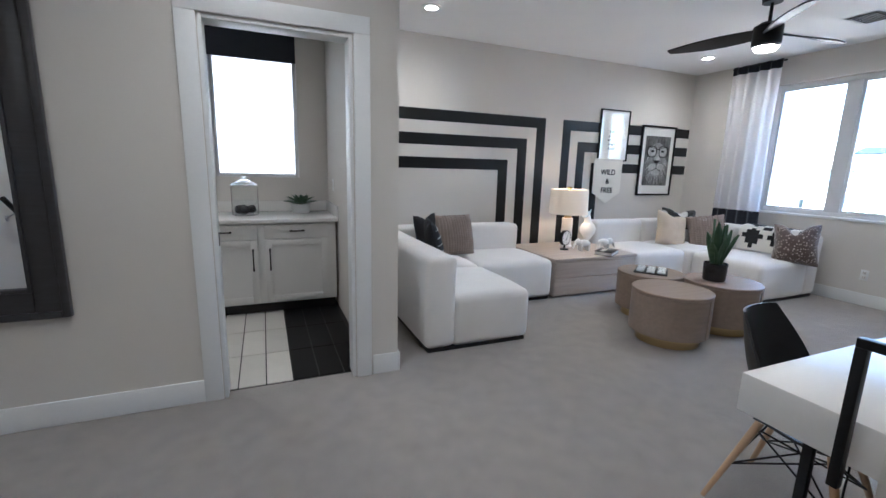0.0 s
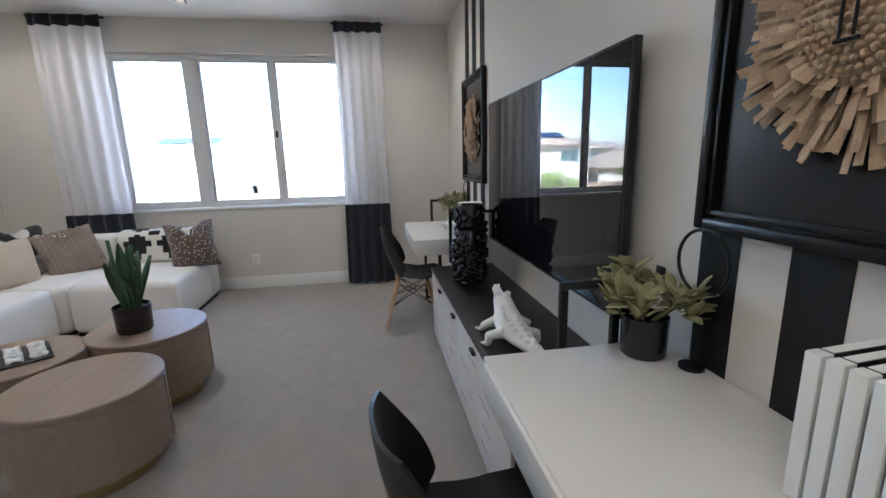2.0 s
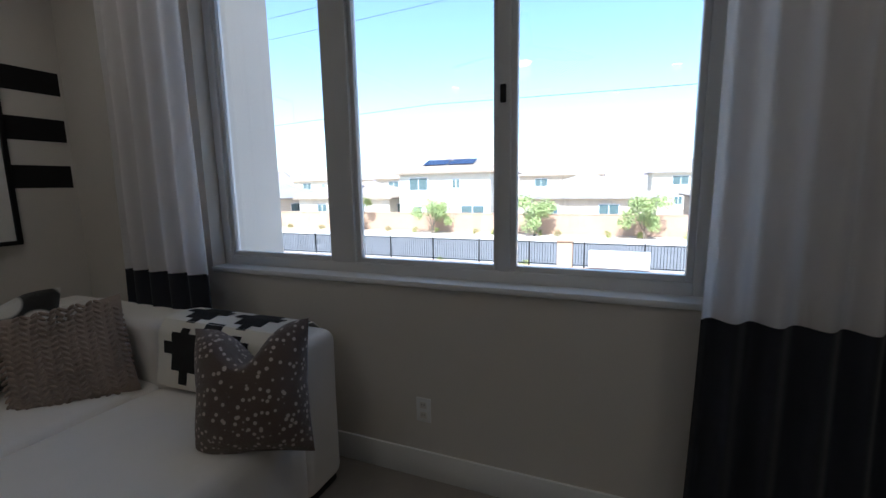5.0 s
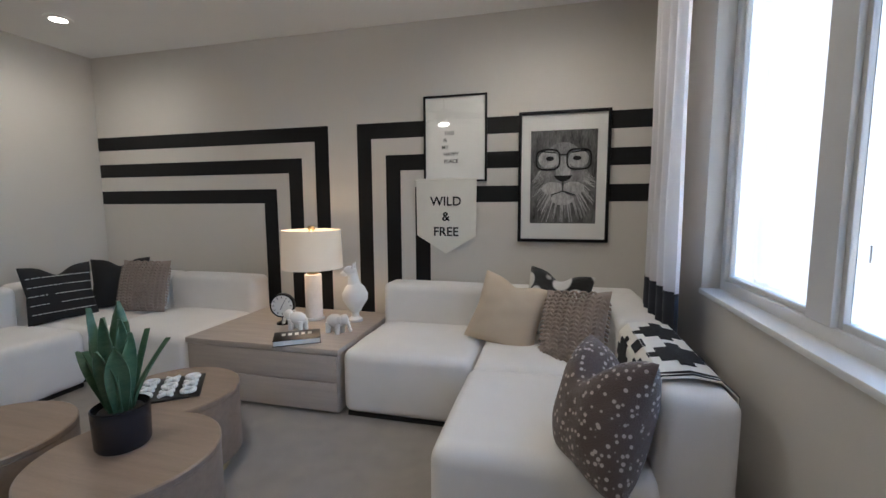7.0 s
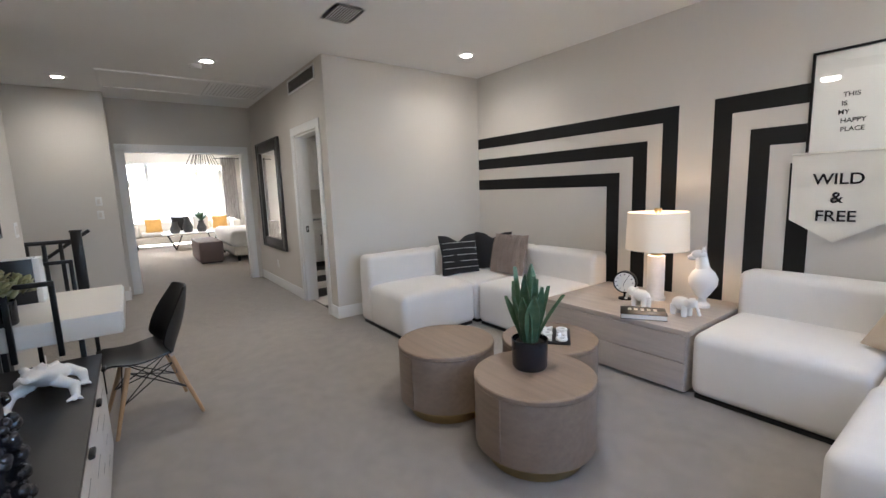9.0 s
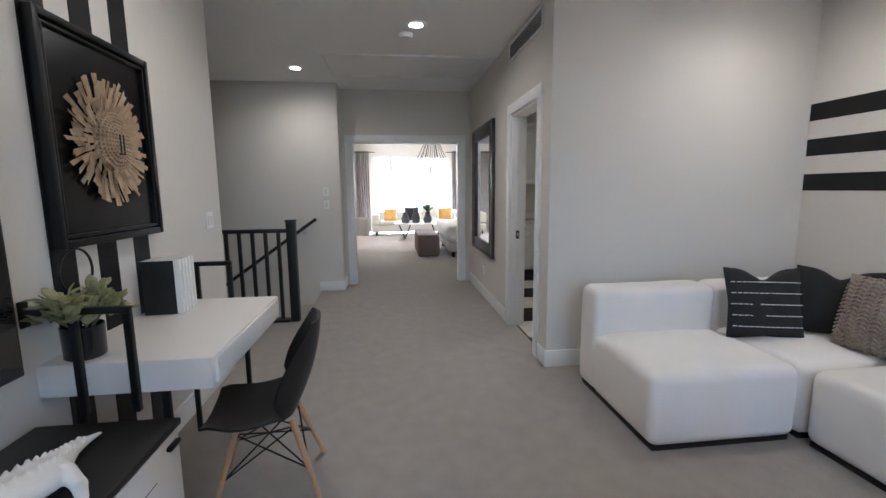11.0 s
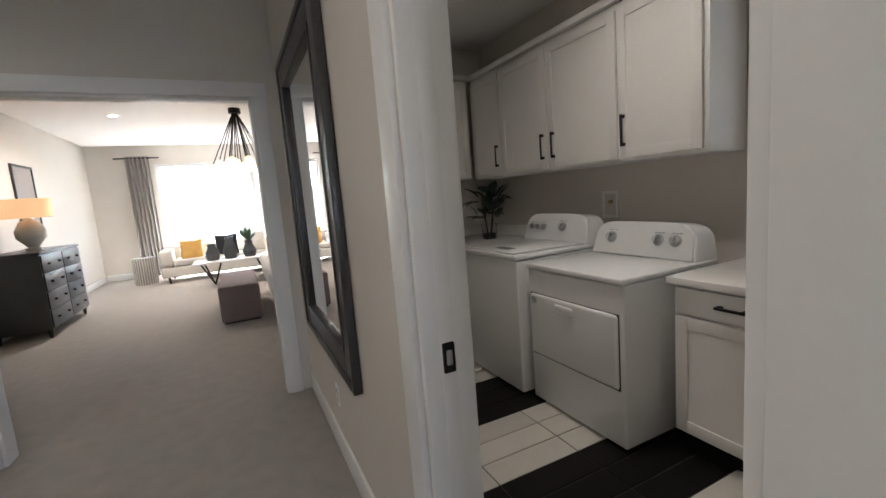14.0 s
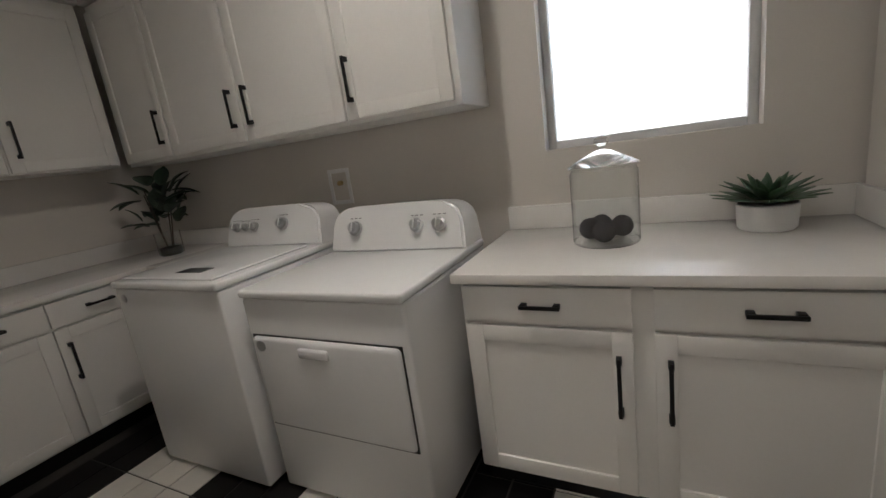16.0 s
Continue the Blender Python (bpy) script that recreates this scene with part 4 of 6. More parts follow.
# row of books standing on the near desk
for k in range(5):
    b = thing("book", "tall black book with white spine and page edges", "book", (2.25 + k * 0.034, 1.09, 0.785), 4, "row of black books")
    bx("cover", BLACKPLASTIC, b, -0.012, 0.012, -0.088, 0.060, 0.0, 0.275, 0.001)
    bx("pages", PAPER, b, -0.0095, 0.0095, -0.085, 0.058, 0.272, 0.2765, 0)
    bx("spine", PAPER, b, -0.0135, 0.0135, 0.061, 0.090, 0.0, 0.276, 0.003, "white book spine")
for k in range(3):
    b = thing("book", "white standing book on the far desk", "book", (5.15 + k * 0.03, 1.10, 0.785), 0, "white books")
    bx("cover", PAPER, b, -0.013, 0.013, -0.09, 0.09, 0, 0.26, 0.002)
bowl = thing("bowl", "white ceramic bowl on the far desk", "bowl", (5.45, 1.2, 0.785))
part("body", lathe(B(), [(0.04, 0), (0.07, 0.01), (0.11, 0.06), (0.105, 0.06), (0.06, 0.018), (0.001, 0.014)]), WHITECLAY, bowl)

# ---- things on the credenza ----
for vx, vy, vh, vr in ((4.78, 1.19, 0.49, 0.088), (4.50, 1.265, 0.36, 0.088)):
    v = thing("knobbed_vase", "black ceramic cylinder vase covered in round knobs", "vase", (vx, vy, 0.58), 0, "knobbed black vases")
    part("body", lathe(B(), [(vr * .9, 0), (vr, 0.01), (vr, vh - 0.01), (vr * .97, vh), (vr * .86, vh), (vr * .86, 0.05), (0.001, 0.05)], 40), BLACKCERAMIC, v)
    rng = random.Random(int(vh * 100))
    bm = B()
    for k in range(int(vh * 480)):
        an, zz = k * 2.39996 + rng.uniform(-.2, .2), 0.02 + (vh - 0.05) * rng.random()
        rr = rng.choice((0.010, 0.015, 0.021))
        blob(bm, Matrix.Translation(((vr + rr * .75) * math.cos(an), (vr + rr * .75) * math.sin(an), zz)) @ Matrix.Scale(rr, 4))
    part("knob_relief", bm, BLACKCERAMIC, v, "round glossy knobs")["kind"] = "stuff"

# crocodile figure as one plain mesh: a swept body, bent legs with toes, plated back
def crocodile():
    spine = [(0.245, 0.005, 0.148, 0.010), (0.225, 0.005, 0.146, 0.017), (0.18, 0.004, 0.138, 0.019), (0.14, 0.002, 0.132, 0.025), (0.105, 0.0, 0.126, 0.035), (0.07, 0.0, 0.112, 0.038), (0.03, 0.0, 0.095, 0.044), (-0.03, 0.002, 0.078, 0.052), (-0.10, 0.0, 0.068, 0.052), (-0.16, -0.012, 0.058, 0.042), (-0.22, -0.035, 0.042, 0.030), (-0.29, -0.06, 0.028, 0.021), (-0.36, -0.07, 0.02, 0.014), (-0.42, -0.065, 0.014, 0.005)]
    bm = B()
    seg, rings = 14, []
    for x, y, z, r in spine:
        rings.append([bm.verts.new((x, y + r * math.cos(2 * math.pi * k / seg), z + r * 0.78 * math.sin(2 * math.pi * k / seg))) for k in range(seg)])
    for p, q in zip(rings, rings[1:]):
        for k in range(seg):
            bm.faces.new((p[k], p[(k + 1) % seg], q[(k + 1) % seg], q[k]))
    bm.faces.new(rings[0]), bm.faces.new(rings[-1][::-1])
    for s in (-1, 1):
        ball(bm, (0.112, s * 0.02, 0.153), 0.013, seg=10), ball(bm, (0.235, s * 0.008, 0.16), 0.006, seg=8)
        for x0, knee, foot in ((0.02, (0.035, 0.075, 0.045), (0.075, 0.082, 0.012)), (-0.13, (-0.10, 0.078, 0.05), (-0.095, 0.085, 0.012))):
            hip, kn, ft = Vector((x0, s * 0.03, 0.07)), Vector((knee[0], s * knee[1], knee[2])), Vector((foot[0], s * foot[1], foot[2]))
            rod(bm, hip, kn, 0.024, 0.017, 10), rod(bm, kn, ft, 0.017, 0.012, 10), ball(bm, kn, 0.018, seg=10)
            for t in (-0.016, 0.0, 0.016):
                rod(bm, ft, ft + Vector((0.036, t * 1.2, -0.004)), 0.009, 0.005, 8)
        for k in range(13):
            x = 0.02 - 0.03 * k
            i = max(j for j in range(len(spine) - 1) if spine[j][0] >= x)
            f = (x - spine[i][0]) / (spine[i + 1][0] - spine[i][0])
            y, z, r = (spine[i][j] + f * (spine[i + 1][j] - spine[i][j]) for j in (1, 2, 3))
            rod(bm, (x, y + s * r * 0.35, z + r * 0.62), (x - 0.008, y + s * r * 0.38, z + r * 0.78 + 0.008), 0.010, 0.003, 6)
    ob = tagged(part("crocodile_figurine", bm, WHITECLAY), "white plaster crocodile figurine on the black cabinet", "figurine")
    skin = ob.modifiers.new("skin", "REMESH")
    skin.mode, skin.voxel_size, skin.use_smooth_shade = "VOXEL", 0.0045, True
    return ob


crocodile().matrix_world = pose(3.60, 1.30, 0.58, 0, 0, -5) @ Matrix.Diagonal((1.0, 1.3, 1.12, 1.0))

# ---- things on the oak table ----
lampt = thing("table_lamp", "white marble table lamp with lit drum shade", "lamp", (4.24, 5.08, 0.44))
part("base", lathe(B(), [(0.078, 0), (0.078, 0.02), (0.066, 0.022), (0.066, 0.36), (0.06, 0.365), (0.001, 0.366)], 28), MARBLE, lampt)
part("neck", lathe(B(), [(0.045, 0.366), (0.045, 0.40), (0.02, 0.402), (0.02, 0.44), (0.001, 0.442)], 24), BRASS, lampt, "brass neck")
SHADE = material("linen_lamp_shade", (0.85, 0.74, 0.60), 0.9, vary=0.04, fine=400, bump=0.15)
SHADE.node_tree.nodes["Principled BSDF"].inputs["Transmission Weight"].default_value = 0.0
SHADE.node_tree.nodes["Principled BSDF"].inputs["Emission Color"].default_value = (1.0, 0.72, 0.48, 1)
SHADE.node_tree.nodes["Principled BSDF"].inputs["Emission Strength"].default_value = 0.012
bm = lathe(B(), [(0.235, 0.415), (0.225, 0.715)], 48)
for f in [f for f in bm.faces if len(f.verts) > 4]:
    bm.faces.remove(f)
bm.normal_update()
bmesh.ops.solidify(bm, geom=bm.faces[:], thickness=0.004)
part("shade", bm, SHADE, lampt, "glowing cream linen shade")
part("finial", lathe(B(), [(0.012, 0.70), (0.028, 0.72), (0.028, 0.745), (0.001, 0.75)], 16), BRASS, lampt, "brass finial")

ck = thing("desk_clock", "round black desk clock with white dial", "clock", (4.08, 4.90, 0.44), 18)
part("foot", lathe(B(), [(0.05, 0), (0.05, 0.012), (0.012, 0.02), (0.01, 0.06), (0.001, 0.06)], 20), BLACKMETAL, ck)
part("case", rod(B(), (0, -0.02, 0.145), (0, 0.02, 0.145), 0.092, seg=40), BLACKMETAL, ck)
part("dial", rod(B(), (0, -0.0225, 0.145), (0, -0.02, 0.145), 0.080, seg=40), PAPER, ck, "white clock dial")
for k in range(12):
    a = math.pi * k / 6
    part("hour_mark", rod(B(), (0.058 * math.sin(a), -0.0235, 0.145 + 0.058 * math.cos(a)), (0.072 * math.sin(a), -0.0235, 0.145 + 0.072 * math.cos(a)), 0.0025, seg=6), BLACKPAINT, ck)
for a, l2 in ((0.5, 0.05), (3.5, 0.035)):
    part("clock_hand", rod(B(), (0, -0.024, 0.145), (l2 * math.sin(a), -0.024, 0.145 + l2 * math.cos(a)), 0.002, seg=6), BLACKPAINT, ck)

bm = lathe(B(), [(0.055, 0), (0.055, 0.02), (0.03, 0.04), (0.028, 0.07), (0.045, 0.09), (0.095, 0.17), (0.10, 0.22), (0.075, 0.27), (0.045, 0.30), (0.02, 0.33), (0.001, 0.335)], 24)
rod(bm, (0.0, 0, 0.25), (-0.02, 0, 0.38), 0.055, 0.036)
ball(bm, (-0.035, 0, 0.40), 0.042, (1.3, 0.8, 0.9)), ball(bm, (-0.08, 0, 0.375), 0.026, (1.3, 0.9, 0.9))
for s in (-1, 1):
    rod(bm, (-0.01, s * 0.022, 0.42), (0.0, s * 0.03, 0.465), 0.012, 0.003, 8)
for k in range(6):
    ball(bm, (0.03 - 0.006 * k, 0, 0.30 + 0.025 * k), 0.018, (0.8, 0.4, 1), 8)
tagged(part("animal_bust", bm, WHITECLAY), "white glazed animal bust on a turned foot", "figurine").matrix_world = pose(4.59, 5.10, 0.44, 0, 0, 10)


def elephant():
    bm = B()
    ball(bm, (0, 0, 0.085), 0.055, (1.35, 0.85, 0.9)), ball(bm, (0.085, 0, 0.105), 0.036, (1, 0.85, 1.05))
    for s in (-1, 1):
        ball(bm, (0.068, s * 0.035, 0.105), 0.03, (0.75, 0.25, 1.0), 10)
        for xx in (-0.045, 0.045):
            rod(bm, (xx, s * 0.028, 0), (xx, s * 0.026, 0.075), 0.018, 0.02, 10)
    pts = [(0.112, 0, 0.10), (0.13, 0, 0.07), (0.138, 0, 0.04), (0.15, 0, 0.03)]
    for a, b in zip(pts, pts[1:]):
        rod(bm, a, b, 0.013, 0.010, 8)
    rod(bm, (-0.072, 0, 0.09), (-0.085, 0, 0.045), 0.005, 0.003, 6)
    return tagged(part("elephant_figurine", bm, WHITECLAY), "small white plaster elephant figurine", "figurine", "pair of elephants")


e1 = elephant()
e1.matrix_world = pose(4.28, 4.79, 0.44, 0, 0, 170)
copy_thing(e1, pose(4.58, 4.79, 0.44, 0, 0, -15))
bk = thing("book", "black hardcover book with white lettering", "book", (4.42, 4.56, 0.44), 32)
bx("lower_cover", BLACKPLASTIC, bk, -0.15, 0.15, -0.10, 0.10, 0.0, 0.004, 0.001)
bx("pages", PAPER, bk, -0.147, 0.145, -0.096, 0.096, 0.004, 0.036, 0.001, "white page block")
bx("upper_cover", BLACKPLASTIC, bk, -0.15, 0.15, -0.10, 0.10, 0.036, 0.040, 0.001)
for k in range(5):
    bx("title_mark", PAPER, bk, -0.10 + k * 0.042, -0.075 + k * 0.042, 0.0, 0.055, 0.0401, 0.0406, 0, "pale title mark")

# noughts-and-crosses tray
tr = thing("game_tray", "black tray with white noughts and crosses pieces", "game", (4.22, 3.75, 0.43), 38)
bx("board", BLACKPLASTIC, tr, -0.145, 0.145, -0.145, 0.145, 0, 0.012, 0.003)
for i in range(3):
    for j in range(3):
        cx, cy = (i - 1) * 0.092, (j - 1) * 0.092
        bm = B()
        if (i + j) % 2 == 0:
            pts = [Vector((cx + 0.028 * math.cos(a), cy + 0.028 * math.sin(a), 0.021)) for a in [2 * math.pi * k / 20 for k in range(20)]]
            for a, b in zip(pts, pts[1:] + pts[:1]):
                rod(bm, a, b, 0.010, seg=8)
        else:
            for s in (-1, 1):
                rod(bm, (cx - 0.028, cy - s * 0.028, 0.021), (cx + 0.028, cy + s * 0.028, 0.021), 0.010, seg=8)
        part("game_piece", bm, WHITECLAY, tr, "white ceramic game piece")

# ---- ceiling: fan, downlights, vents ----
fan = thing("ceiling_fan", "dark bronze three-blade ceiling fan with lit globe", "ceiling fan", (4.65, 3.27, CH))
part("canopy", lathe(B(), [(0.07, -0.06), (0.075, -0.02), (0.075, 0)], 24), BLACKMETAL, fan)
part("downrod", rod(B(), (0, 0, -0.22), (0, 0, -0.04), 0.013), BLACKMETAL, fan)
part("motor", lathe(B(), [(0.085, -0.40), (0.105, -0.38), (0.105, -0.24), (0.06, -0.21), (0.02, -0.20)], 32), BLACKMETAL, fan)
BULB = glowing("lit_bulb", (1.0, 0.88, 0.70), 6.0)
part("light_globe", lathe(B(), [(0.02, -0.435), (0.07, -0.425), (0.088, -0.403), (0.086, -0.40)], 28), BULB, fan, "glowing opal light")
for k in range(3):
    bm = B()
    rows = []
    for i in range(13):
        s = i / 12
        r = 0.09 + 0.68 * s
        w = 0.055 + 0.03 * math.sin(s * math.pi * 0.9) - 0.03 * s ** 3
        tw = radians(26 - 16 * s)
        rows.append([bm.verts.new((r, q * w * math.cos(tw) + 0.05 * s * s, -0.29 - 0.02 * s + q * w * math.sin(tw))) for q in (-1, -0.4, 0.4, 1)])
    for a, b in zip(rows, rows[1:]):
        for j in range(3):
            bm.faces.new((a[j], a[j + 1], b[j + 1], b[j]))
    bm.normal_update()
    bmesh.ops.solidify(bm, geom=bm.faces[:], thickness=0.012)
    o = part("blade", bm, DARKWOOD, fan, "swept dark blade")
    o.matrix_local = pose(0, 0, 0, 0, 0, 105 + 120 * k)

# The last two, over the bedroom, are added to go with its fill lamps.
for cx, cy, zz in [(x, y, CH) for x, y in CANS] + [(-0.1, 4.4, CH), (-6.8, 1.6, 2.95), (-6.8, 4.6, 2.95)]:
    d = thing("downlight", "white recessed ceiling downlight, lit", "ceiling light", (cx, cy, zz), 0, "recessed downlights")
    bm = lathe(B(), [(0.055, -0.002), (0.057, -0.010), (0.092, -0.006), (0.094, 0.0)], 28)
    part("trim_ring", bm, TRIM, d)
    part("lens", lathe(B(), [(0.001, -0.009), (0.056, -0.0085), (0.056, -0.004)], 24), BULB, d, "glowing lens")


def vent(x, y, w, d, label, n=9):
    v = thing("ceiling_vent", label, "air vent", (x, y, CH))
    part("frame", rim(B(), w / 2, d / 2, 0.03, -0.012, 0.0, 0.002), TRIM, v).matrix_local = pose(0, 0, 0, -90, 0, 0)
    bx("backing", GROUT, v, -w / 2 + 0.03, w / 2 - 0.03, -d / 2 + 0.03, d / 2 - 0.03, -0.003, -0.001, 0)
    for k in range(n):
        yy = -d / 2 + 0.03 + (k + 0.5) * (d - 0.06) / n
        part("slat", box(B(), -w / 2 + 0.03, w / 2 - 0.03, -0.013, 0.013, -0.001, 0.001), TRIM, v).matrix_local = pose(0, yy, -0.009, 25, 0, 0)
    return v


vent(2.58, 3.22, 0.36, 0.26, "white louvred ceiling air vent")
vent(5.95, 3.2, 0.36, 0.26, "white louvred ceiling vent near the window")
at = thing("attic_hatch", "white framed attic hatch panel in the ceiling", "ceiling hatch", (-0.55, 2.45, CH))
for nm, a, b, c, d in (("frame_rail", -0.45, 0.45, -0.92, -0.88), ("frame_rail", -0.45, 0.45, 0.88, 0.92), ("frame_rail", -0.45, -0.41, -0.88, 0.88), ("frame_rail", 0.41, 0.45, -0.88, 0.88), ("frame_rail", -0.41, 0.41, 0.20, 0.24)):
    bx(nm, TRIM, at, a, b, c, d, -0.018, 0.0, 0.002)
bx("panel", CEIL, at, -0.41, 0.41, -0.88, 0.20, -0.006, 0.0, 0)
for k in range(14):
    bx("return_slat", TRIM, at, -0.40, 0.40, 0.26 + k * 0.044, 0.285 + k * 0.044, -0.010, -0.002, 0)
det = thing("smoke_detector", "small white round smoke detector", "smoke detector", (0.5, 2.42, CH))
part("body", lathe(B(), [(0.05, -0.035), (0.06, -0.025), (0.065, 0.0)], 24), TRIM, det)
rg = thing("return_grille", "white louvred return-air grille above the doorway", "air vent", (0.87, HALL, 2.70))
part("frame", rim(B(), 0.46, 0.085, 0.02, -0.012, 0.0, 0.002), TRIM, rg)
bx("backing", BLACKPLASTIC, rg, -0.44, 0.44, -0.004, -0.001, -0.066, 0.066, 0)
for k in range(7):
    part("slat", box(B(), -0.44, 0.44, -0.010, 0.010, -0.001, 0.001), TRIM, rg).matrix_local = pose(0, -0.008, -0.055 + k * 0.0185, 35, 0, 0)


def plate(name, label, m, toggles, outlet=False):
    p = new(name)
    p.matrix_world = m
    tagged(p, label, "outlet" if outlet else "light switch")
    w = 0.036 + 0.023 * (toggles - 1)
    bx("plate", TRIM, p, -w, w, -0.006, 0, -0.058, 0.058, 0.003)
    for k in range(toggles):
        xx = (k - (toggles - 1) / 2) * 0.046
        if outlet:
            for s in (-1, 1):
                o = bx("socket", WHITELAC, p, xx - 0.016, xx + 0.016, -0.008, -0.006, s * 0.024 - 0.015, s * 0.024 + 0.015, 0.002)
                for q in (-1, 1):
                    bx("slot", BLACKPLASTIC, o, xx + q * 0.006 - 0.0012, xx + q * 0.006 + 0.0012, -0.0086, -0.008, s * 0.024 - 0.002, s * 0.024 + 0.007, 0)
        else:
            bx("rocker", WHITELAC, p, xx - 0.016, xx + 0.016, -0.0095, -0.006, -0.033, 0.033, 0.002)
    return p


plate("wall_outlet", "white duplex wall outlet under the window", pose(EAST, 3.20, 0.335, 0, 0, -90), 1, True)
plate("wall_outlet", "white duplex outlet on the hall wall", pose(-0.74, HALL, 0.35), 1, True)
plate("light_switch", "white double rocker switch plate", pose(1.45, SOUTH, 1.20, 0, 0, 180), 2)
plate("light_switch", "white rocker switch by the bedroom", pose(-1.37, 1.36, 1.39, 0, 0, 90), 1)
plate("light_switch", "white rocker switch by the bedroom, lower", pose(-1.37, 1.36, 1.21, 0, 0, 90), 1)
plate("light_switch", "white switch plate in the laundry", pose(1.40, 5.17, 1.18, 0, 0, -90), 1)


# ---- laundry ----
def bar_pull(parent, x, y, z, ln, upright, out=-1, axis="y"):
    """A square black bar handle standing off a door face."""
    h = B()
    l2 = ln / 2
    def bb(a0, a1, d0, d1, c0, c1):
        d0, d1 = sorted((d0 * out, d1 * out))
        if axis == "y":
            box(h, x + a0, x + a1, y + d0, y + d1, z + c0, z + c1, 0.0015)
        else:
            box(h, x + d0, x + d1, y + a0, y + a1, z + c0, z + c1, 0.0015)
    if upright:
        bb(-0.006, 0.006, 0.024, 0.034, -l2, l2)
        for s in (-1, 1):
            bb(-0.008, 0.008, 0.0, 0.026, s * (l2 - 0.012) - 0.010, s * (l2 - 0.012) + 0.010)
    else:
        bb(-l2, l2, 0.024, 0.034, -0.006, 0.006)
        for s in (-1, 1):
            bb(s * (l2 - 0.012) - 0.010, s * (l2 - 0.012) + 0.010, 0.0, 0.026, -0.008, 0.008)
    return part("handle", h, BLACKMETAL, parent, "square black bar handle")


def shaker(parent, a0, a1, z0, z1, face, axis="y", out=-1, name="door", flat=False):
    """A shaker front: stiles and rails round a sunk panel."""
    bm = B()
    f, t = 0.058, 0.02
    def bb(p, q, d0, d1, r, s, bv=0.002):
        d0, d1 = sorted((face + out * d0, face + out * d1))
        box(bm, *((p, q, d0, d1) if axis == "y" else (d0, d1, p, q)), r, s, bv)
    if flat:
        bb(a0, a1, 0, t, z0, z1)
    else:
        bb(a0, a0 + f, 0, t, z0, z1), bb(a1 - f, a1, 0, t, z0, z1)
        bb(a0 + f, a1 - f, 0, t, z0, z0 + f), bb(a0 + f, a1 - f, 0, t, z1 - f, z1)
        bb(a0 + f - 0.001, a1 - f + 0.001, 0, t - 0.009, z0 + f - 0.001, z1 - f + 0.001, 0)
    return part(name, bm, CABINET, parent)


solid("laundry_floor", GROUT, "dark grouted laundry floor", (-2.56, 1.40, 3.572, 5.58, -0.2, -0.006), (0.49, 1.27, HALL, 3.572, -0.2, -0.006), category="floor")

bc = thing("base_cabinet", "white shaker base cabinet with drawers over doors", "cabinet", (0, 0, 0))
bx("carcass", CABINET, bc, 0.135, 1.375, 4.91, 5.578, 0.10, 0.848, 0.002)
bx("toe_kick", BLACKPLASTIC, bc, 0.14, 1.37, 4.97, 5.57, 0.0, 0.10, 0)
for a0, a1, hx, hz in ((0.15, 0.685, 0.645, 0.52), (0.745, 1.30, 0.785, 0.52)):
    d = shaker(bc, a0, a1, 0.71, 0.835, 4.91, name="drawer", flat=True)
    bar_pull(d, (a0 + a1) / 2, 4.89, 0.775, 0.13, False)
    d = shaker(bc, a0, a1, 0.115, 0.695, 4.91)
    bar_pull(d, hx, 4.89, hz, 0.20, True)
wt = thing("worktop", "white quartz worktop with low upstand", "countertop", (0, 0, 0))
bx("slab", QUARTZ, wt, 0.12, 1.395, 4.865, 5.575, 0.85, 0.885, 0.005)
bx("upstand", QUARTZ, wt, 0.13, 1.395, 5.556, 5.578, 0.886, 0.995, 0.003)
bx("side_upstand", QUARTZ, wt, 1.378, 1.398, 4.87, 5.555, 0.886, 0.995, 0.003)

wc = thing("base_cabinet", "white shaker corner base cabinet", "cabinet", (0, 0, 0))
bx("carcass", CABINET, wc, -2.545, -1.935, 3.60, 5.575, 0.10, 0.848, 0.002)
bx("toe_kick", BLACKPLASTIC, wc, -2.54, -1.99, 3.61, 5.57, 0.0, 0.10, 0)
for a0, a1, hy in ((3.62, 4.06, 4.02), (4.07, 4.51, 4.11), (4.52, 4.96, 4.56)):
    d = shaker(wc, a0, a1, 0.71, 0.835, -1.935, "x", 1, "drawer", True)
    bar_pull(d, -1.915, (a0 + a1) / 2, 0.775, 0.13, False, 1, "x")
    d = shaker(wc, a0, a1, 0.115, 0.695, -1.935, "x", 1)
    bar_pull(d, -1.915, hy, 0.52, 0.20, True, 1, "x")
bx("filler", CABINET, wc, -1.935, -1.56, 5.02, 5.575, 0.0, 0.848, 0.002)
wt2 = thing("worktop", "white quartz corner worktop with upstand", "countertop", (0, 0, 0))
bx("slab", QUARTZ, wt2, -2.545, -1.895, 3.60, 5.575, 0.85, 0.885, 0.005)
bx("slab_return", QUARTZ, wt2, -1.894, -1.53, 5.0, 5.575, 0.85, 0.885, 0.005)
bx("upstand", QUARTZ, wt2, -2.545, -1.53, 5.556, 5.578, 0.886, 0.995, 0.003)
bx("side_upstand", QUARTZ, wt2, -2.548, -2.528, 3.6, 5.555, 0.886, 0.995, 0.003)

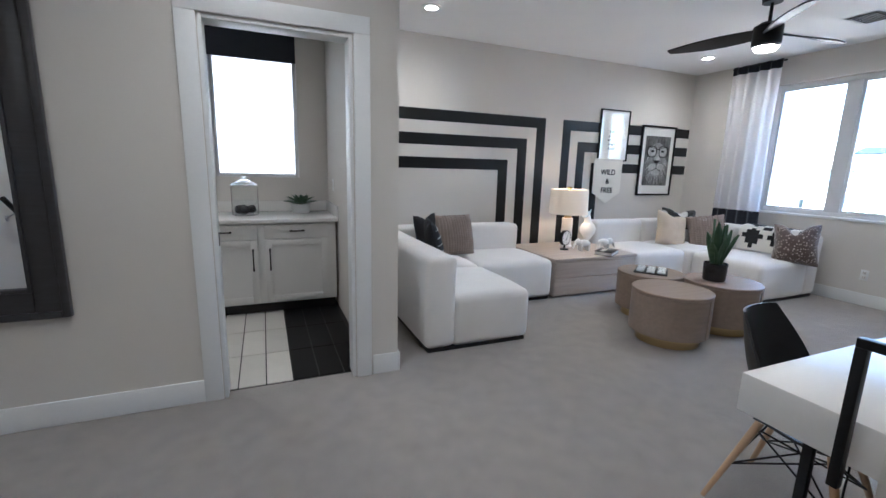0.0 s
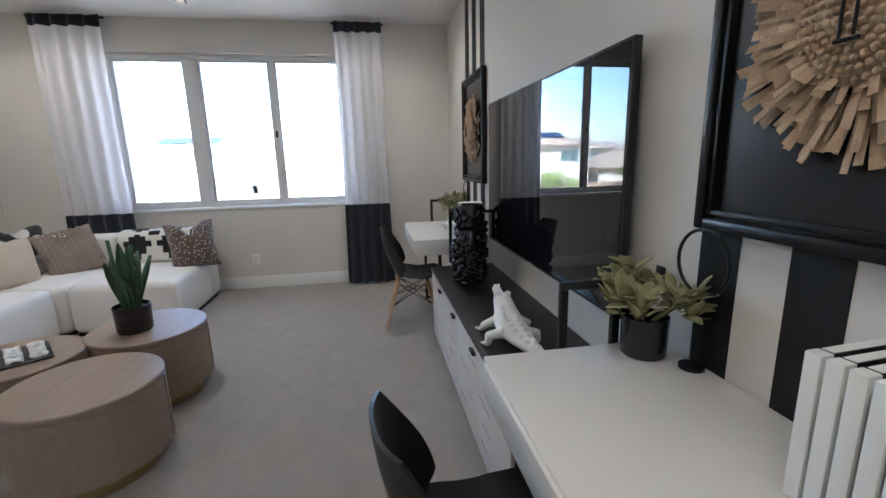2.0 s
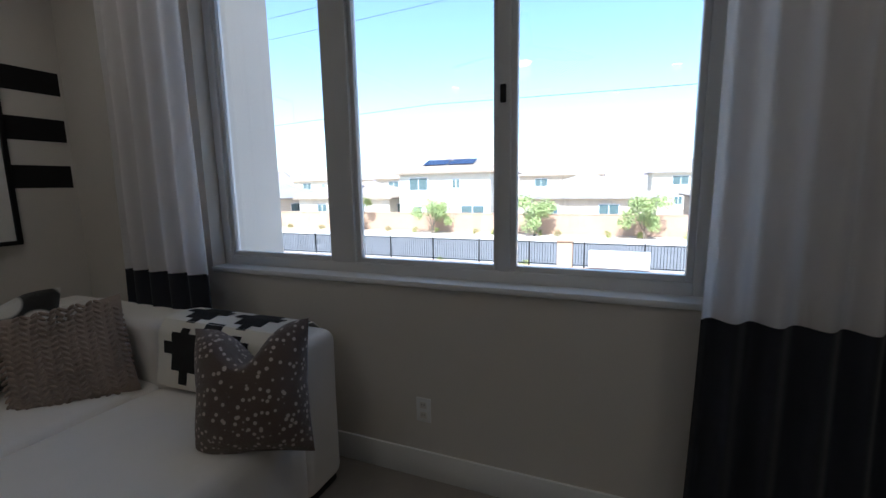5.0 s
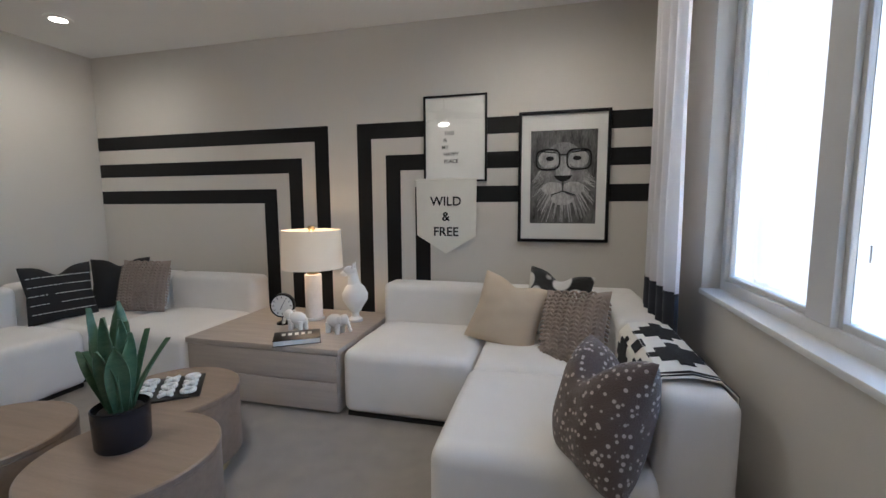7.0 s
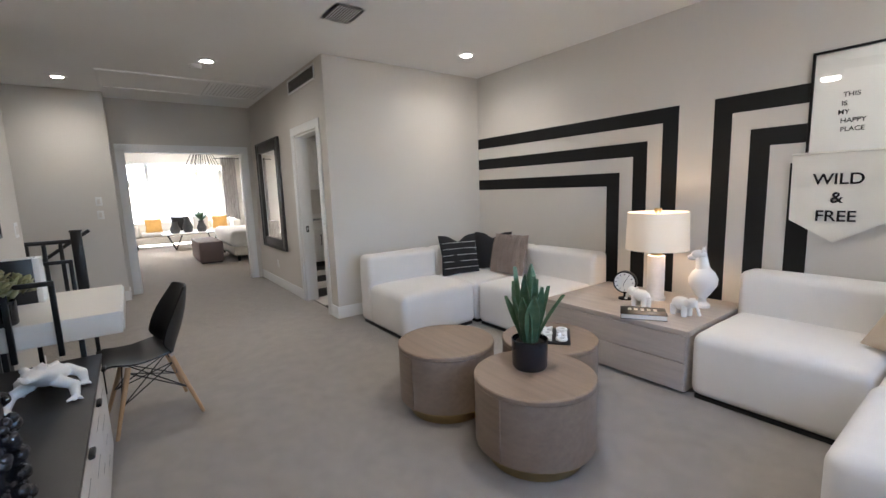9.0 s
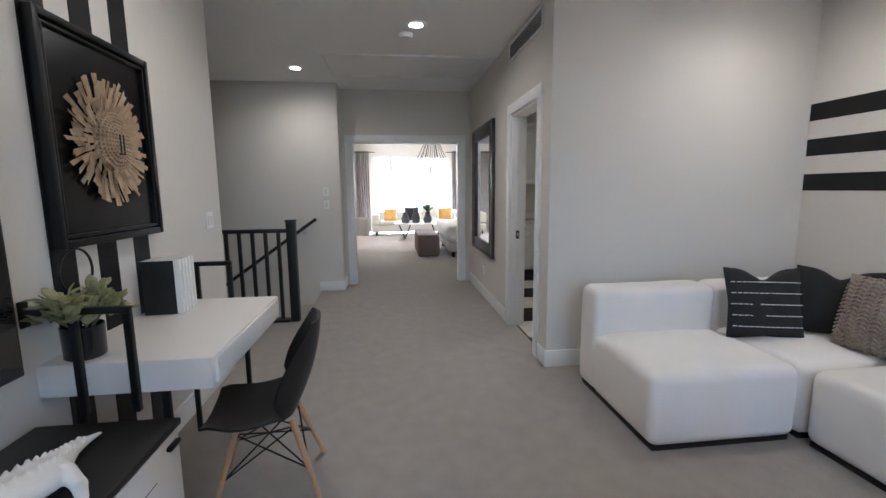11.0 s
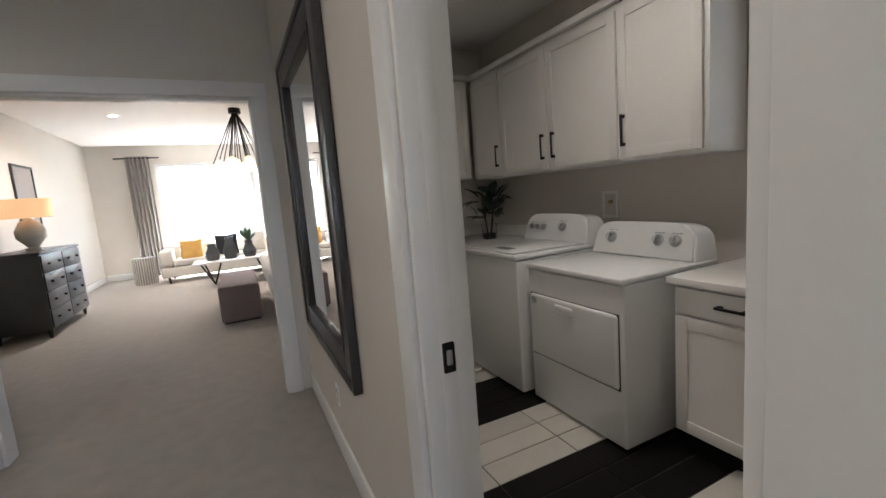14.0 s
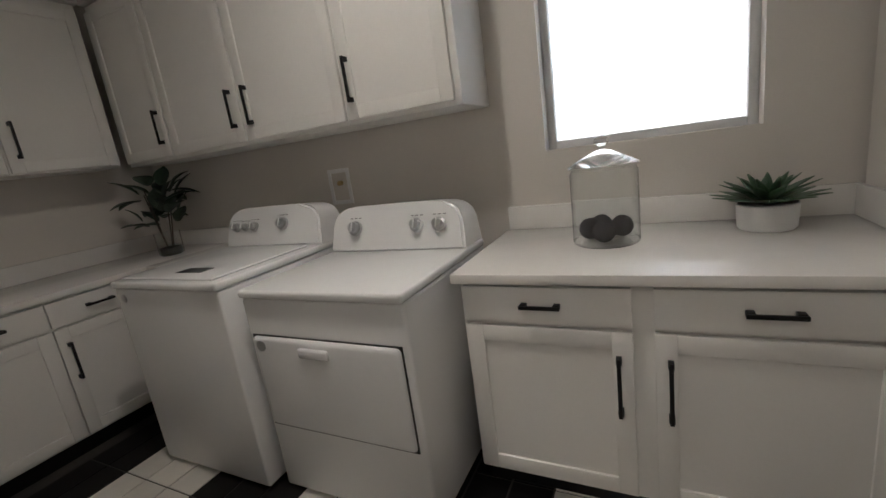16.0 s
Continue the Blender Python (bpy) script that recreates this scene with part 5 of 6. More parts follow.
ups = [(-2.215, -1.745, -1.79), (-1.735, -1.125, -1.17), (-1.115, -0.475, -1.05), (-0.465, 0.06, -0.42)]
for a0, a1, hx in ups:
    u = thing("wall_cabinet", "white shaker wall cabinet with black bar handle", "cabinet", (0, 0, 0), 0, "laundry wall cabinets")
    bx("carcass", CABINET, u, a0 - 0.004, a1 + 0.004 + (0.022 if a1 > 0 else 0), 5.26, 5.578, 1.465, 2.40, 0.002)
    d = shaker(u, a0 + 0.003, a1 - 0.003, 1.485, 2.36, 5.26)
    bar_pull(d, hx, 5.24, 1.65, 0.19, True)
for a0, a1, hy in ((3.62, 4.14, 4.09), (4.15, 4.67, 4.20), (4.68, 5.20, 4.73)):
    u = thing("wall_cabinet", "white shaker wall cabinet on the side wall", "cabinet", (0, 0, 0), 0, "laundry wall cabinets")
    bx("carcass", CABINET, u, -2.548, -2.225, a0 - 0.004, a1 + 0.004, 1.475, 2.40, 0.002)
    d = shaker(u, a0 + 0.003, a1 - 0.003, 1.485, 2.36, -2.225, "x", 1)
    bar_pull(d, -2.205, hy, 1.65, 0.19, True, 1, "x")
cr = tagged(new("trim_cornice"), "white cornice along the wall cabinets", "trim", kind="structure")
bx("moulding", CABINET, cr, -2.225, 0.085, 5.225, 5.27, 2.402, 2.45, 0.008)
bx("moulding", CABINET, cr, -2.24, -2.19, 3.6, 5.22, 2.402, 2.45, 0.008)


def console(parent, w, y0, y1, z0, h):
    """Sloping rounded control panel."""
    bm = B()
    prof = []
    n = 14
    for i in range(n + 1):
        a = math.pi * i / n
        prof.append((-w / 2 * math.copysign(abs(math.cos(a)) ** 0.35, math.cos(a)), h * abs(math.sin(a)) ** 0.35))
    front = [bm.verts.new((x * (1 - 0.05 * z / h), y0 + 0.06 * z / h, z0 + z)) for x, z in prof]
    back = [bm.verts.new((x * (1 - 0.05 * z / h), y1, z0 + z * 0.93)) for x, z in prof]
    bm.faces.new(front), bm.faces.new(back[::-1])
    for i in range(n):
        bm.faces.new((front[i], front[i + 1], back[i + 1], back[i]))
    bm.faces.new((front[-1], front[0], back[0], back[-1]))
    es = [e for e in bm.edges if all(v in front for v in e.verts)]
    bmesh.ops.bevel(bm, geom=es, offset=0.012, segments=3, affect="EDGES")
    return part("control_panel", bm, ENAMEL, parent)


def knob(parent, x, y0, z, z0, h, r):
    k = (z - z0) / h
    y = y0 + 0.06 * k
    o = part("dial_knob", lathe(B(), [(r, 0), (r * 0.96, 0.012), (r * 0.7, 0.014), (r * 0.66, 0.034), (0.001, 0.036)], 24), NICKEL, parent, "grey dial knob")
    o.matrix_local = Matrix.Translation((x, y - 0.002, z)) @ Matrix.Rotation(radians(64), 4, "X")
    part("pointer", box(B(), -0.003, 0.003, -r * 0.6, r * 0.6, 0.034, 0.041, 0.001), TRIM, o)


def machine(name, label, x, y, w, dep, top, knobs, dryer):
    m = thing(name, label, name.replace("_", " "), (x, y, 0))
    bx("cabinet_body", ENAMEL, m, -w / 2, w / 2, 0.012, dep, 0.02, top - 0.035, 0.012, seg=3)
    for sx in (-1, 1):
        for yy in (0.06, dep - 0.06):
            part("foot", rod(B(), (sx * (w / 2 - 0.05), yy, 0), (sx * (w / 2 - 0.05), yy, 0.022), 0.02), BLACKPLASTIC, m)
    bx("top_deck", ENAMEL, m, -w / 2 - 0.003, w / 2 + 0.003, 0.0, dep, top - 0.034, top, 0.012, seg=3)
    console(m, w * 0.985, dep - 0.20, dep, top - 0.004, 0.21)
    for kx, kz, kr in knobs:
        knob(m, kx, dep - 0.20, top + kz, top, 0.21, kr)
        for q in range(3):
            bx("dial_print", BLACKPAINT, m, kx - 0.03 + q * 0.024, kx - 0.018 + q * 0.024, dep - 0.199 + 0.06 * (kz + kr + .012) / 0.21 - 0.006, dep - 0.19 + 0.06 * (kz + kr + .012) / 0.21, top + kz + kr + 0.010, top + kz + kr + 0.012, 0)
    if dryer:
        gap = B()
        box(gap, -0.3395, 0.3345, 0.0065, 0.02, 0.3225, 0.7145, 0.0)
        part("door_gap", gap, BLACKPLASTIC, m, "dark door joint")
        dr = bx("door", ENAMEL, m, -0.337, 0.332, -0.006, 0.03, 0.325, 0.712, 0.02, seg=4)
        bx("door_grip", ENAMEL, dr, -0.10, 0.04, -0.020, -0.004, 0.645, 0.685, 0.010, "raised white grip", 3)
        part("badge", lathe(B(), [(0.022, 0), (0.022, 0.004), (0.001, 0.005)], 20), NICKEL, dr, "round grey badge").matrix_local = pose(-0.29, -0.005, 0.675, 90, 0, 0)
    else:
        bx("lid", ENAMEL, m, -w / 2 + 0.05, w / 2 - 0.05, 0.03, dep - 0.24, top + 0.0005, top + 0.012, 0.006, seg=3)
        bx("lid_window", BLACKPLASTIC, m, -0.02, 0.14, 0.10, 0.17, top + 0.0121, top + 0.0135, 0.0, "dark instruction panel")
        part("badge", lathe(B(), [(0.018, 0), (0.018, 0.004), (0.001, 0.005)], 20), NICKEL, m, "round grey badge").matrix_local = pose(-w / 2 + 0.06, 0.012, top - 0.08, 90, 0, 0)
    return m


machine("washing_machine", "white top-loading washing machine with grey dials", -1.080, 4.596, 0.709, 0.80, 0.933, ((-0.25, 0.105, 0.026), (-0.18, 0.105, 0.022), (-0.11, 0.105, 0.026), (0.10, 0.11, 0.034)), False)
machine("tumble_dryer", "white front-loading tumble dryer with grey dials", -0.305, 4.64, 0.725, 0.74, 0.893, ((-0.20, 0.105, 0.036), (0.13, 0.105, 0.032), (0.24, 0.105, 0.032)), True)

ob = thing("washer_outlet_box", "white recessed washer outlet box in the wall", "outlet box", (-0.85, 5.58, 1.18))
part("frame", rim(B(), 0.075, 0.10, 0.022, -0.008, 0.0, 0.002), TRIM, ob)
bx("recess", WALL, ob, -0.053, 0.053, -0.002, -0.0005, -0.078, 0.078, 0, "shadowed recess")
part("tap", rod(B(), (0.01, -0.025, 0.02), (0.01, -0.001, 0.02), 0.014), BRASS, ob)

FELT = material("dark_felt", (0.022, 0.020, 0.024), 0.95, vary=0.3, fine=250, bump=0.6)
for jx, jy in ((0.59, 5.27), (-2.28, 4.22)):
    jar = thing("glass_jar", "lidded clear glass jar holding dark balls", "jar", (jx, jy, 0.885), 0, "lidded glass jars")
    gl = lathe(B(), [(0.112, 0.0), (0.118, 0.006), (0.118, 0.26), (0.110, 0.275), (0.107, 0.273), (0.115, 0.255), (0.115, 0.012), (0.001, 0.010)], 48)
    part("body", gl, CLEAR, jar, "clear glass cylinder").visible_shadow = False
    lid = part("lid", lathe(B(), [(0.104, 0.277), (0.122, 0.279), (0.122, 0.288), (0.09, 0.305), (0.03, 0.335), (0.012, 0.34), (0.012, 0.35), (0.026, 0.365), (0.026, 0.375), (0.012, 0.388), (0.001, 0.389)], 40), CLEAR, jar, "clear glass lid with knob")
    lid.visible_shadow = False
    for bxx, byy in ((-0.055, 0.0), (0.0, -0.058), (0.055, 0.03), (-0.02, 0.06)):
        b = part("dryer_ball", ball(B(), (jx + bxx, jy + byy, 0.937), 0.040, seg=20), FELT)
        tagged(b, "dark felted wool ball inside the jar", "dryer ball", "balls in the jar")

sp = thing("succulent", "green rosette succulent in a round white pot", "plant", (1.10, 5.40, 0.885))
part("pot", lathe(B(), [(0.078, 0), (0.086, 0.01), (0.090, 0.085), (0.086, 0.09), (0.08, 0.075), (0.001, 0.074)]), WHITECLAY, sp, "white ceramic pot")
agave = leaf_mesh(0.155, 0.021, 0.05, 6)
agave.materials.append(LEAF)
for ring, (num, el, sc) in enumerate(((13, 16, 1.05), (11, 32, 0.95), (9, 50, 0.75), (6, 68, 0.5))):
    for k in range(num):
        o = new("leaf", agave)
        o.parent = sp
        a = 2 * math.pi * (k + 0.5 * ring) / num
        o.matrix_local = Matrix.Translation((0.01 * math.cos(a), 0.01 * math.sin(a), 0.085 + 0.006 * ring)) @ Euler((radians(el), 0, a - math.pi / 2), "XYZ").to_matrix().to_4x4() @ Matrix.Scale(sc, 4)
fg = thing("fiddle_leaf_plant", "dark leafy branch in a clear glass vase", "plant", (-2.08, 5.28, 0.885))
part("vase", lathe(B(), [(0.06, 0), (0.072, 0.01), (0.075, 0.15), (0.071, 0.15), (0.067, 0.014), (0.001, 0.012)], 32), CLEAR, fg, "clear glass vase")
part("pebbles", lathe(B(), [(0.062, 0.014), (0.064, 0.05), (0.001, 0.055)], 20), SOIL, fg)
big = leaf_mesh(0.15, 0.048, 0.3, 6)
DLEAF = material("deep_green_leaf", (0.012, 0.030, 0.016), 0.45, second=(0.03, 0.055, 0.03), scale=10, fine=60, bump=0.1)
for k in range(4):
    a = k * 1.7
    part("stem", rod(B(), (0.02 * math.cos(a), 0.02 * math.sin(a), 0.03), (0.09 * math.cos(a), 0.09 * math.sin(a), 0.34 + 0.03 * k), 0.005, 0.003, 6), SOIL, fg)
leafy(fg, big, DLEAF, 34, (0, 0, 0.20), (0.11, 0.26), 5, 0, 70, (0.7, 1.1))

# ---- floor tiles of the laundry ----
fl = bpy.data.objects["laundry_floor"]
tile_w, tile_b = (bpy.data.meshes.new("floor_tile") for _ in range(2))
for me, mt in ((tile_w, TILEW), (tile_b, TILEB)):
    bm = box(B(), -0.0778, 0.0778, -0.2365, 0.2365, -0.006, 0.0, 0.0015, 1)
    bm.to_mesh(me)
    bm.free()
    me.materials.append(mt)
for i in range(24):
    x = 1.37 - 0.0817 - i * 0.1633
    if x - 0.08 < -1.99:
        break
    for j in range(5):
        y = 3.76 + (j - 0) * 0.48
        if x > 0.5 and j == 0 or y < 5.2:
            o = new("floor_tile", tile_b if (i // 3) % 2 == 0 else tile_w)
            o.parent = fl
            o.matrix_local = pose(x, y, 0)


# ---- hall: mirror, stairs, railing ----
mr = thing("wall_mirror", "tall wall mirror in a wide dark wooden frame", "mirror", (-0.76, HALL, 1.39))
DARKFRAME = material("dark_pewter_wood", (0.045, 0.043, 0.045), 0.35, vary=0.25, scale=6, fine=80, bump=0.1, stretch=(1, 1, 8))
part("outer_frame", rim(B(), 0.60, 0.80, 0.035, -0.040, -0.002, 0.006), DARKFRAME, mr)
part("frame", rim(B(), 0.566, 0.766, 0.105, -0.030, -0.002, 0.006), DARKFRAME, mr)
part("inner_lip", rim(B(), 0.462, 0.662, 0.018, -0.036, -0.002, 0.004), DARKFRAME, mr)
bx("mirror_glass", MIRROR, mr, -0.462, 0.462, -0.012, -0.004, -0.662, 0.662, 0, "bevelled mirror glass")

rl = thing("stair_railing", "black painted balustrade beside the stairs", "railing", (0, -0.07, 0))
bx("newel_post", DARKWOOD, rl, -0.045, 0.045, 1.21, 1.30, 0.0, 1.08, 0.004)
bx("newel_cap", DARKWOOD, rl, -0.052, 0.052, 1.203, 1.307, 1.08, 1.10, 0.004)
bx("top_rail", DARKWOOD, rl, -0.03, 0.03, -1.66, 1.209, 0.965, 1.005, 0.006)
bx("bottom_rail", DARKWOOD, rl, -0.06, 0.06, -1.66, 1.209, 0.0, 0.028, 0.004)
for k in range(23):
    y = 1.120 - k * 0.1320
    bx("baluster", DARKWOOD, rl, -0.017, 0.017, y - 0.017, y + 0.017, 0.029, 0.964, 0.002)
hr = thing("handrail", "black sloping wall handrail on steel brackets", "handrail", (0, 0, 0))
part("rail", rod(B(), (-1.30, 1.22, 1.02), (-1.30, -2.2, -1.40), 0.022), DARKWOOD, hr)
for y in (1.05, -0.2, -1.5):
    z = 1.02 + (y - 1.22) * 0.7076
    b = part("bracket", rod(B(), (-1.37, y, z - 0.07), (-1.30, y, z - 0.018), 0.007), NICKEL, hr, "brushed steel bracket")
    part("rosette", rod(B(), (-1.37, y, z - 0.07), (-1.362, y, z - 0.07), 0.028), NICKEL, b)
st = tagged(new("stairs"), "carpeted stair flight going down", "stairs", kind="structure")
for k in range(14):
    y1 = 1.25 - k * 0.26
    bx("step", CARPET, st, -1.37, 0.0, y1 - 0.26, y1, -0.19 - 0.184 * k - 0.25, -0.184 * (k + 1), 0.012)

# ---- bedroom ----
GREYFAB = material("grey_drape_cloth", (0.30, 0.28, 0.27), 0.9, vary=0.1, scale=6, fine=300, bump=0.3)
CREAMFAB = material("oatmeal_upholstery", (0.60, 0.57, 0.52), 0.9, vary=0.08, scale=6, fine=280, bump=0.4)
GOLD = material("mustard_velvet", (0.62, 0.36, 0.09), 0.8, vary=0.15, scale=6, fine=200, bump=0.2, sheen=0.4)
SUEDE = material("taupe_ottoman_cloth", (0.20, 0.155, 0.145), 0.85, vary=0.1, scale=5, fine=250, bump=0.3)
SMOKE = material("smoked_ceramic", (0.05, 0.055, 0.06), 0.35, vary=0.2, scale=8, fine=120, bump=0.1)


def drapes(y0, y1):
    c = thing("grey_curtain", "grey eyelet curtain hanging to the floor", "curtain", (-10.08, 0, 0), 0, "bedroom curtains")
    bm = B()
    n = 60
    lines = [[bm.verts.new((0.04 * math.sin(j / n * 2 * math.pi * 6), y0 + (y1 - y0) * j / n, z)) for j in range(n + 1)] for z in (0.02, 0.9, 1.8, 2.70)]
    for a, b in zip(lines, lines[1:]):
        for j in range(n):
            bm.faces.new((a[j], a[j + 1], b[j + 1], b[j]))
    bm.normal_update()
    bmesh.ops.solidify(bm, geom=bm.faces[:], thickness=0.004)
    part("cloth", bm, GREYFAB, c)
    part("rod", rod(B(), (0, y0 - 0.2, 2.66), (0, y1 + 0.2, 2.66), 0.014), BLACKMETAL, c)
    return c


drapes(1.08, 1.52), drapes(4.32, 4.76)
tbm = thing("drum_stool", "ribbed pale grey drum side table", "side table", (-9.0, 1.30, 0))
part("body", lathe(B(), [(0.2, 0), (0.2, 0.54), (0.001, 0.545)], 28), GREYFAB, tbm)
for k in range(28):
    a = 2 * math.pi * k / 28
    part("rib", rod(B(), (0.2 * math.cos(a), 0.2 * math.sin(a), 0), (0.2 * math.cos(a), 0.2 * math.sin(a), 0.54), 0.008, seg=6), CREAMFAB, tbm)

bs = thing("bedroom_sofa", "oatmeal upholstered sofa on dark legs", "sofa", (-8.85, 3.05, 0))
bx("base", CREAMFAB, bs, -0.45, 0.45, -1.40, 1.40, 0.13, 0.33, 0.03, seg=3)
bx("seat_cushion", CREAMFAB, bs, -0.2, 0.46, -1.18, -0.01, 0.335, 0.46, 0.04, seg=4)
bx("seat_cushion", CREAMFAB, bs, -0.2, 0.46, 0.01, 1.18, 0.335, 0.46, 0.04, seg=4)
bx("backrest", CREAMFAB, bs, -0.45, -0.22, -1.40, 1.40, 0.335, 0.72, 0.05, seg=4)
for s in (-1, 1):
    bx("armrest", CREAMFAB, bs, -0.2, 0.45, s * 1.30 - 0.11, s * 1.30 + 0.11, 0.335, 0.68, 0.06, seg=4)
    for xx in (-0.38, 0.38):
        part("leg", rod(B(), (xx, s * 1.28, 0), (xx, s * 1.28, 0.13), 0.018, 0.025), BLACKMETAL, bs)
pillow(-8.68, 2.20, 0.63, 0.42, 0.42, 0.14, GOLD, "mustard velvet pillow on the bedroom sofa", -16, 95)
pillow(-8.68, 3.90, 0.63, 0.42, 0.42, 0.14, GOLD, "mustard velvet pillow at the sofa arm", -16, 85)
pillow(-8.68, 2.85, 0.65, 0.44, 0.44, 0.14, CHARCOAL, "dark patterned pillow on the bedroom sofa", -16, 90)
pillow(-8.70, 3.40, 0.65, 0.44, 0.44, 0.14, CREAMFAB, "pale pillow on the bedroom sofa", -16, 92)

gt = thing("glass_coffee_table", "low coffee table with pale top and angled metal legs", "coffee table", (-7.45, 3.05, 0))
bx("top", QUARTZ, gt, -0.35, 0.35, -0.75, 0.75, 0.44, 0.47, 0.004)
for s in (-1, 1):
    for a, b in (((-0.3, s * 0.62, 0.44), (0.0, s * 0.45, 0.02)), ((0.3, s * 0.62, 0.44), (0.0, s * 0.45, 0.02)), ((0.0, s * 0.45, 0.02), (0.28, s * 0.3, 0.44))):
        part("leg", rod(B(), a, b, 0.016), BLACKMETAL, gt, "angled dark metal leg")
for vy, vh in ((2.62, 0.30), (2.92, 0.40), (3.25, 0.30)):
    v = thing("smoked_vase", "faceted smoke-grey vase on the coffee table", "vase", (-7.45, vy, 0.47), 0, "grey vases")
    part("body", lathe(B(), [(0.10, 0), (0.13, vh * 0.35), (0.07, vh * 0.8), (0.075, vh), (0.06, vh), (0.055, vh * 0.8), (0.001, vh * 0.5)], 10), SMOKE, v)
    if vy > 3.1:
        leafy(v, leaf_mesh(0.24, 0.035, 0.1), LEAF, 12, (0, 0, 0.26), (0.05, 0.10), 9, 45, 85)

ot = thing("ottoman", "long taupe upholstered bench at the bed foot", "ottoman", (-4.85, 3.0, 0))
bx("body", SUEDE, ot, -0.68, 0.68, -0.23, 0.23, 0.02, 0.46, 0.03, seg=4)
bx("foot_plinth", BLACKPLASTIC, ot, -0.64, 0.64, -0.2, 0.2, 0, 0.02, 0)
bd = thing("bed", "wide bed with cream base and rumpled white duvet", "bed", (-4.95, 4.75, 0))
bx("bed_base", CREAMFAB, bd, -1.0, 1.0, -1.35, 1.25, 0.12, 0.32, 0.03, seg=3)
for sx in (-0.9, 0.9):
    for yy in (-1.25, 1.15):
        part("leg", rod(B(), (sx, yy, 0), (sx, yy, 0.12), 0.03), BLACKMETAL, bd)
bm = box(B(), -1.03, 1.03, -1.40, 1.2, 0.30, 0.66, 0.12, 5)
bmesh.ops.subdivide_edges(bm, edges=[e for e in bm.edges if e.calc_length() > 0.4], cuts=14, use_grid_fill=True)
for v in bm.verts:
    v.co += 0.035 * noise.noise_vector(v.co * 3.0)
part("duvet", bm, PAPER, bd, "rumpled white duvet")
bx("headboard", CREAMFAB, bd, -1.05, 1.05, 1.26, 1.36, 0.1, 1.25, 0.03, seg=3)
for s in (-0.5, 0.5):
    bx("bed_pillow", PAPER, bd, s - 0.38, s + 0.38, 0.75, 1.22, 0.66, 0.86, 0.09, seg=5)

dr = thing("dresser", "charcoal chest of drawers with dark knobs", "dresser", (-5.85, 0.68, 0))
bx("body", SMOKE, dr, -0.70, 0.70, -0.30, 0.25, 0.10, 1.02, 0.006)
bx("top", SMOKE, dr, -0.72, 0.72, -0.31, 0.27, 1.02, 1.05, 0.004)
for i in range(4):
    for s in (-1, 1):
        d = bx("drawer", SMOKE, dr, 0.01 if s > 0 else -0.685, 0.685 if s > 0 else -0.01, 0.25, 0.268, 0.125 + i * 0.222, 0.335 + i * 0.222, 0.004)
        for q in (-0.17, 0.17):
            part("knob", rod(B(), (s * 0.345 + q, 0.268, 0.23 + i * 0.222), (s * 0.345 + q, 0.295, 0.23 + i * 0.222), 0.014), BLACKMETAL, d)
for sx in (-0.66, 0.66):
    for yy in (-0.26, 0.21):
        part("leg", rod(B(), (sx, yy, 0), (sx, yy, 0.10), 0.018, 0.026), BLACKMETAL, dr)
bl = thing("table_lamp", "rounded stone table lamp with lit amber shade", "lamp", (-5.85, 0.68, 1.05))
part("base", lathe(B(), [(0.09, 0), (0.09, 0.03), (0.05, 0.04), (0.15, 0.16), (0.16, 0.25), (0.10, 0.37), (0.03, 0.41), (0.02, 0.48), (0.001, 0.48)], 28), CREAMFAB, bl)
AMBER = material("amber_lamp_shade", (0.75, 0.5, 0.28), 0.9, vary=0.05, fine=300, bump=0.1)
AMBER.node_tree.nodes["Principled BSDF"].inputs["Emission Color"].default_value = (1.0, 0.55, 0.25, 1)
AMBER.node_tree.nodes["Principled BSDF"].inputs["Emission Strength"].default_value = 0.07
part("shade", lathe(B(), [(0.25, 0.42), (0.25, 0.66), (0.24, 0.66), (0.24, 0.43)], 36), AMBER, bl, "glowing amber drum shade")

ch = thing("chandelier", "cluster chandelier with splayed rods and amber globes", "chandelier", (-6.2, 3.28, 2.95))
part("canopy", rod(B(), (0, 0, -0.08), (0, 0, 0), 0.09, seg=24), BLACKMETAL, ch)
AMBERG = glowing("amber_globe", (1.0, 0.62, 0.25), 0.25)
for k in range(16):
    a = k * 2.399
    r = 0.42 * ((k + 0.5) / 16) ** 0.5
    e = (r * math.cos(a), r * math.sin(a), -0.86 + 0.04 * (k % 3))
    part("arm", rod(B(), (0.02 * math.cos(a), 0.02 * math.sin(a), -0.05), e, 0.008, seg=8), BLACKMETAL, ch)
    part("globe", ball(B(), (e[0], e[1], e[2] - 0.05), 0.06, seg=14), AMBERG, ch, "lit amber glass globe")
bn = thing("wall_panel", "tall grey framed panel above the dresser", "picture", (-6.9, 0.36, 1.75), 180)
part("frame", rim(B(), 0.35, 0.5, 0.03, -0.03, -0.002), SMOKE, bn)
bx("panel", GREYFAB, bn, -0.33, 0.33, -0.015, -0.002, -0.48, 0.48, 0)
vb = thing("bedroom_vent", "white ceiling vent in the bedroom", "air vent", (-7.6, 3.4, 2.95))
part("frame", rim(B(), 0.2, 0.1, 0.02, -0.012, 0.0, 0.002), TRIM, vb).matrix_local = pose(0, 0, 0, -90, 0, 0)
for k in range(5):
    bx("slat", TRIM, vb, -0.18, 0.18, -0.07 + k * 0.032, -0.055 + k * 0.032, -0.008, -0.002, 0)


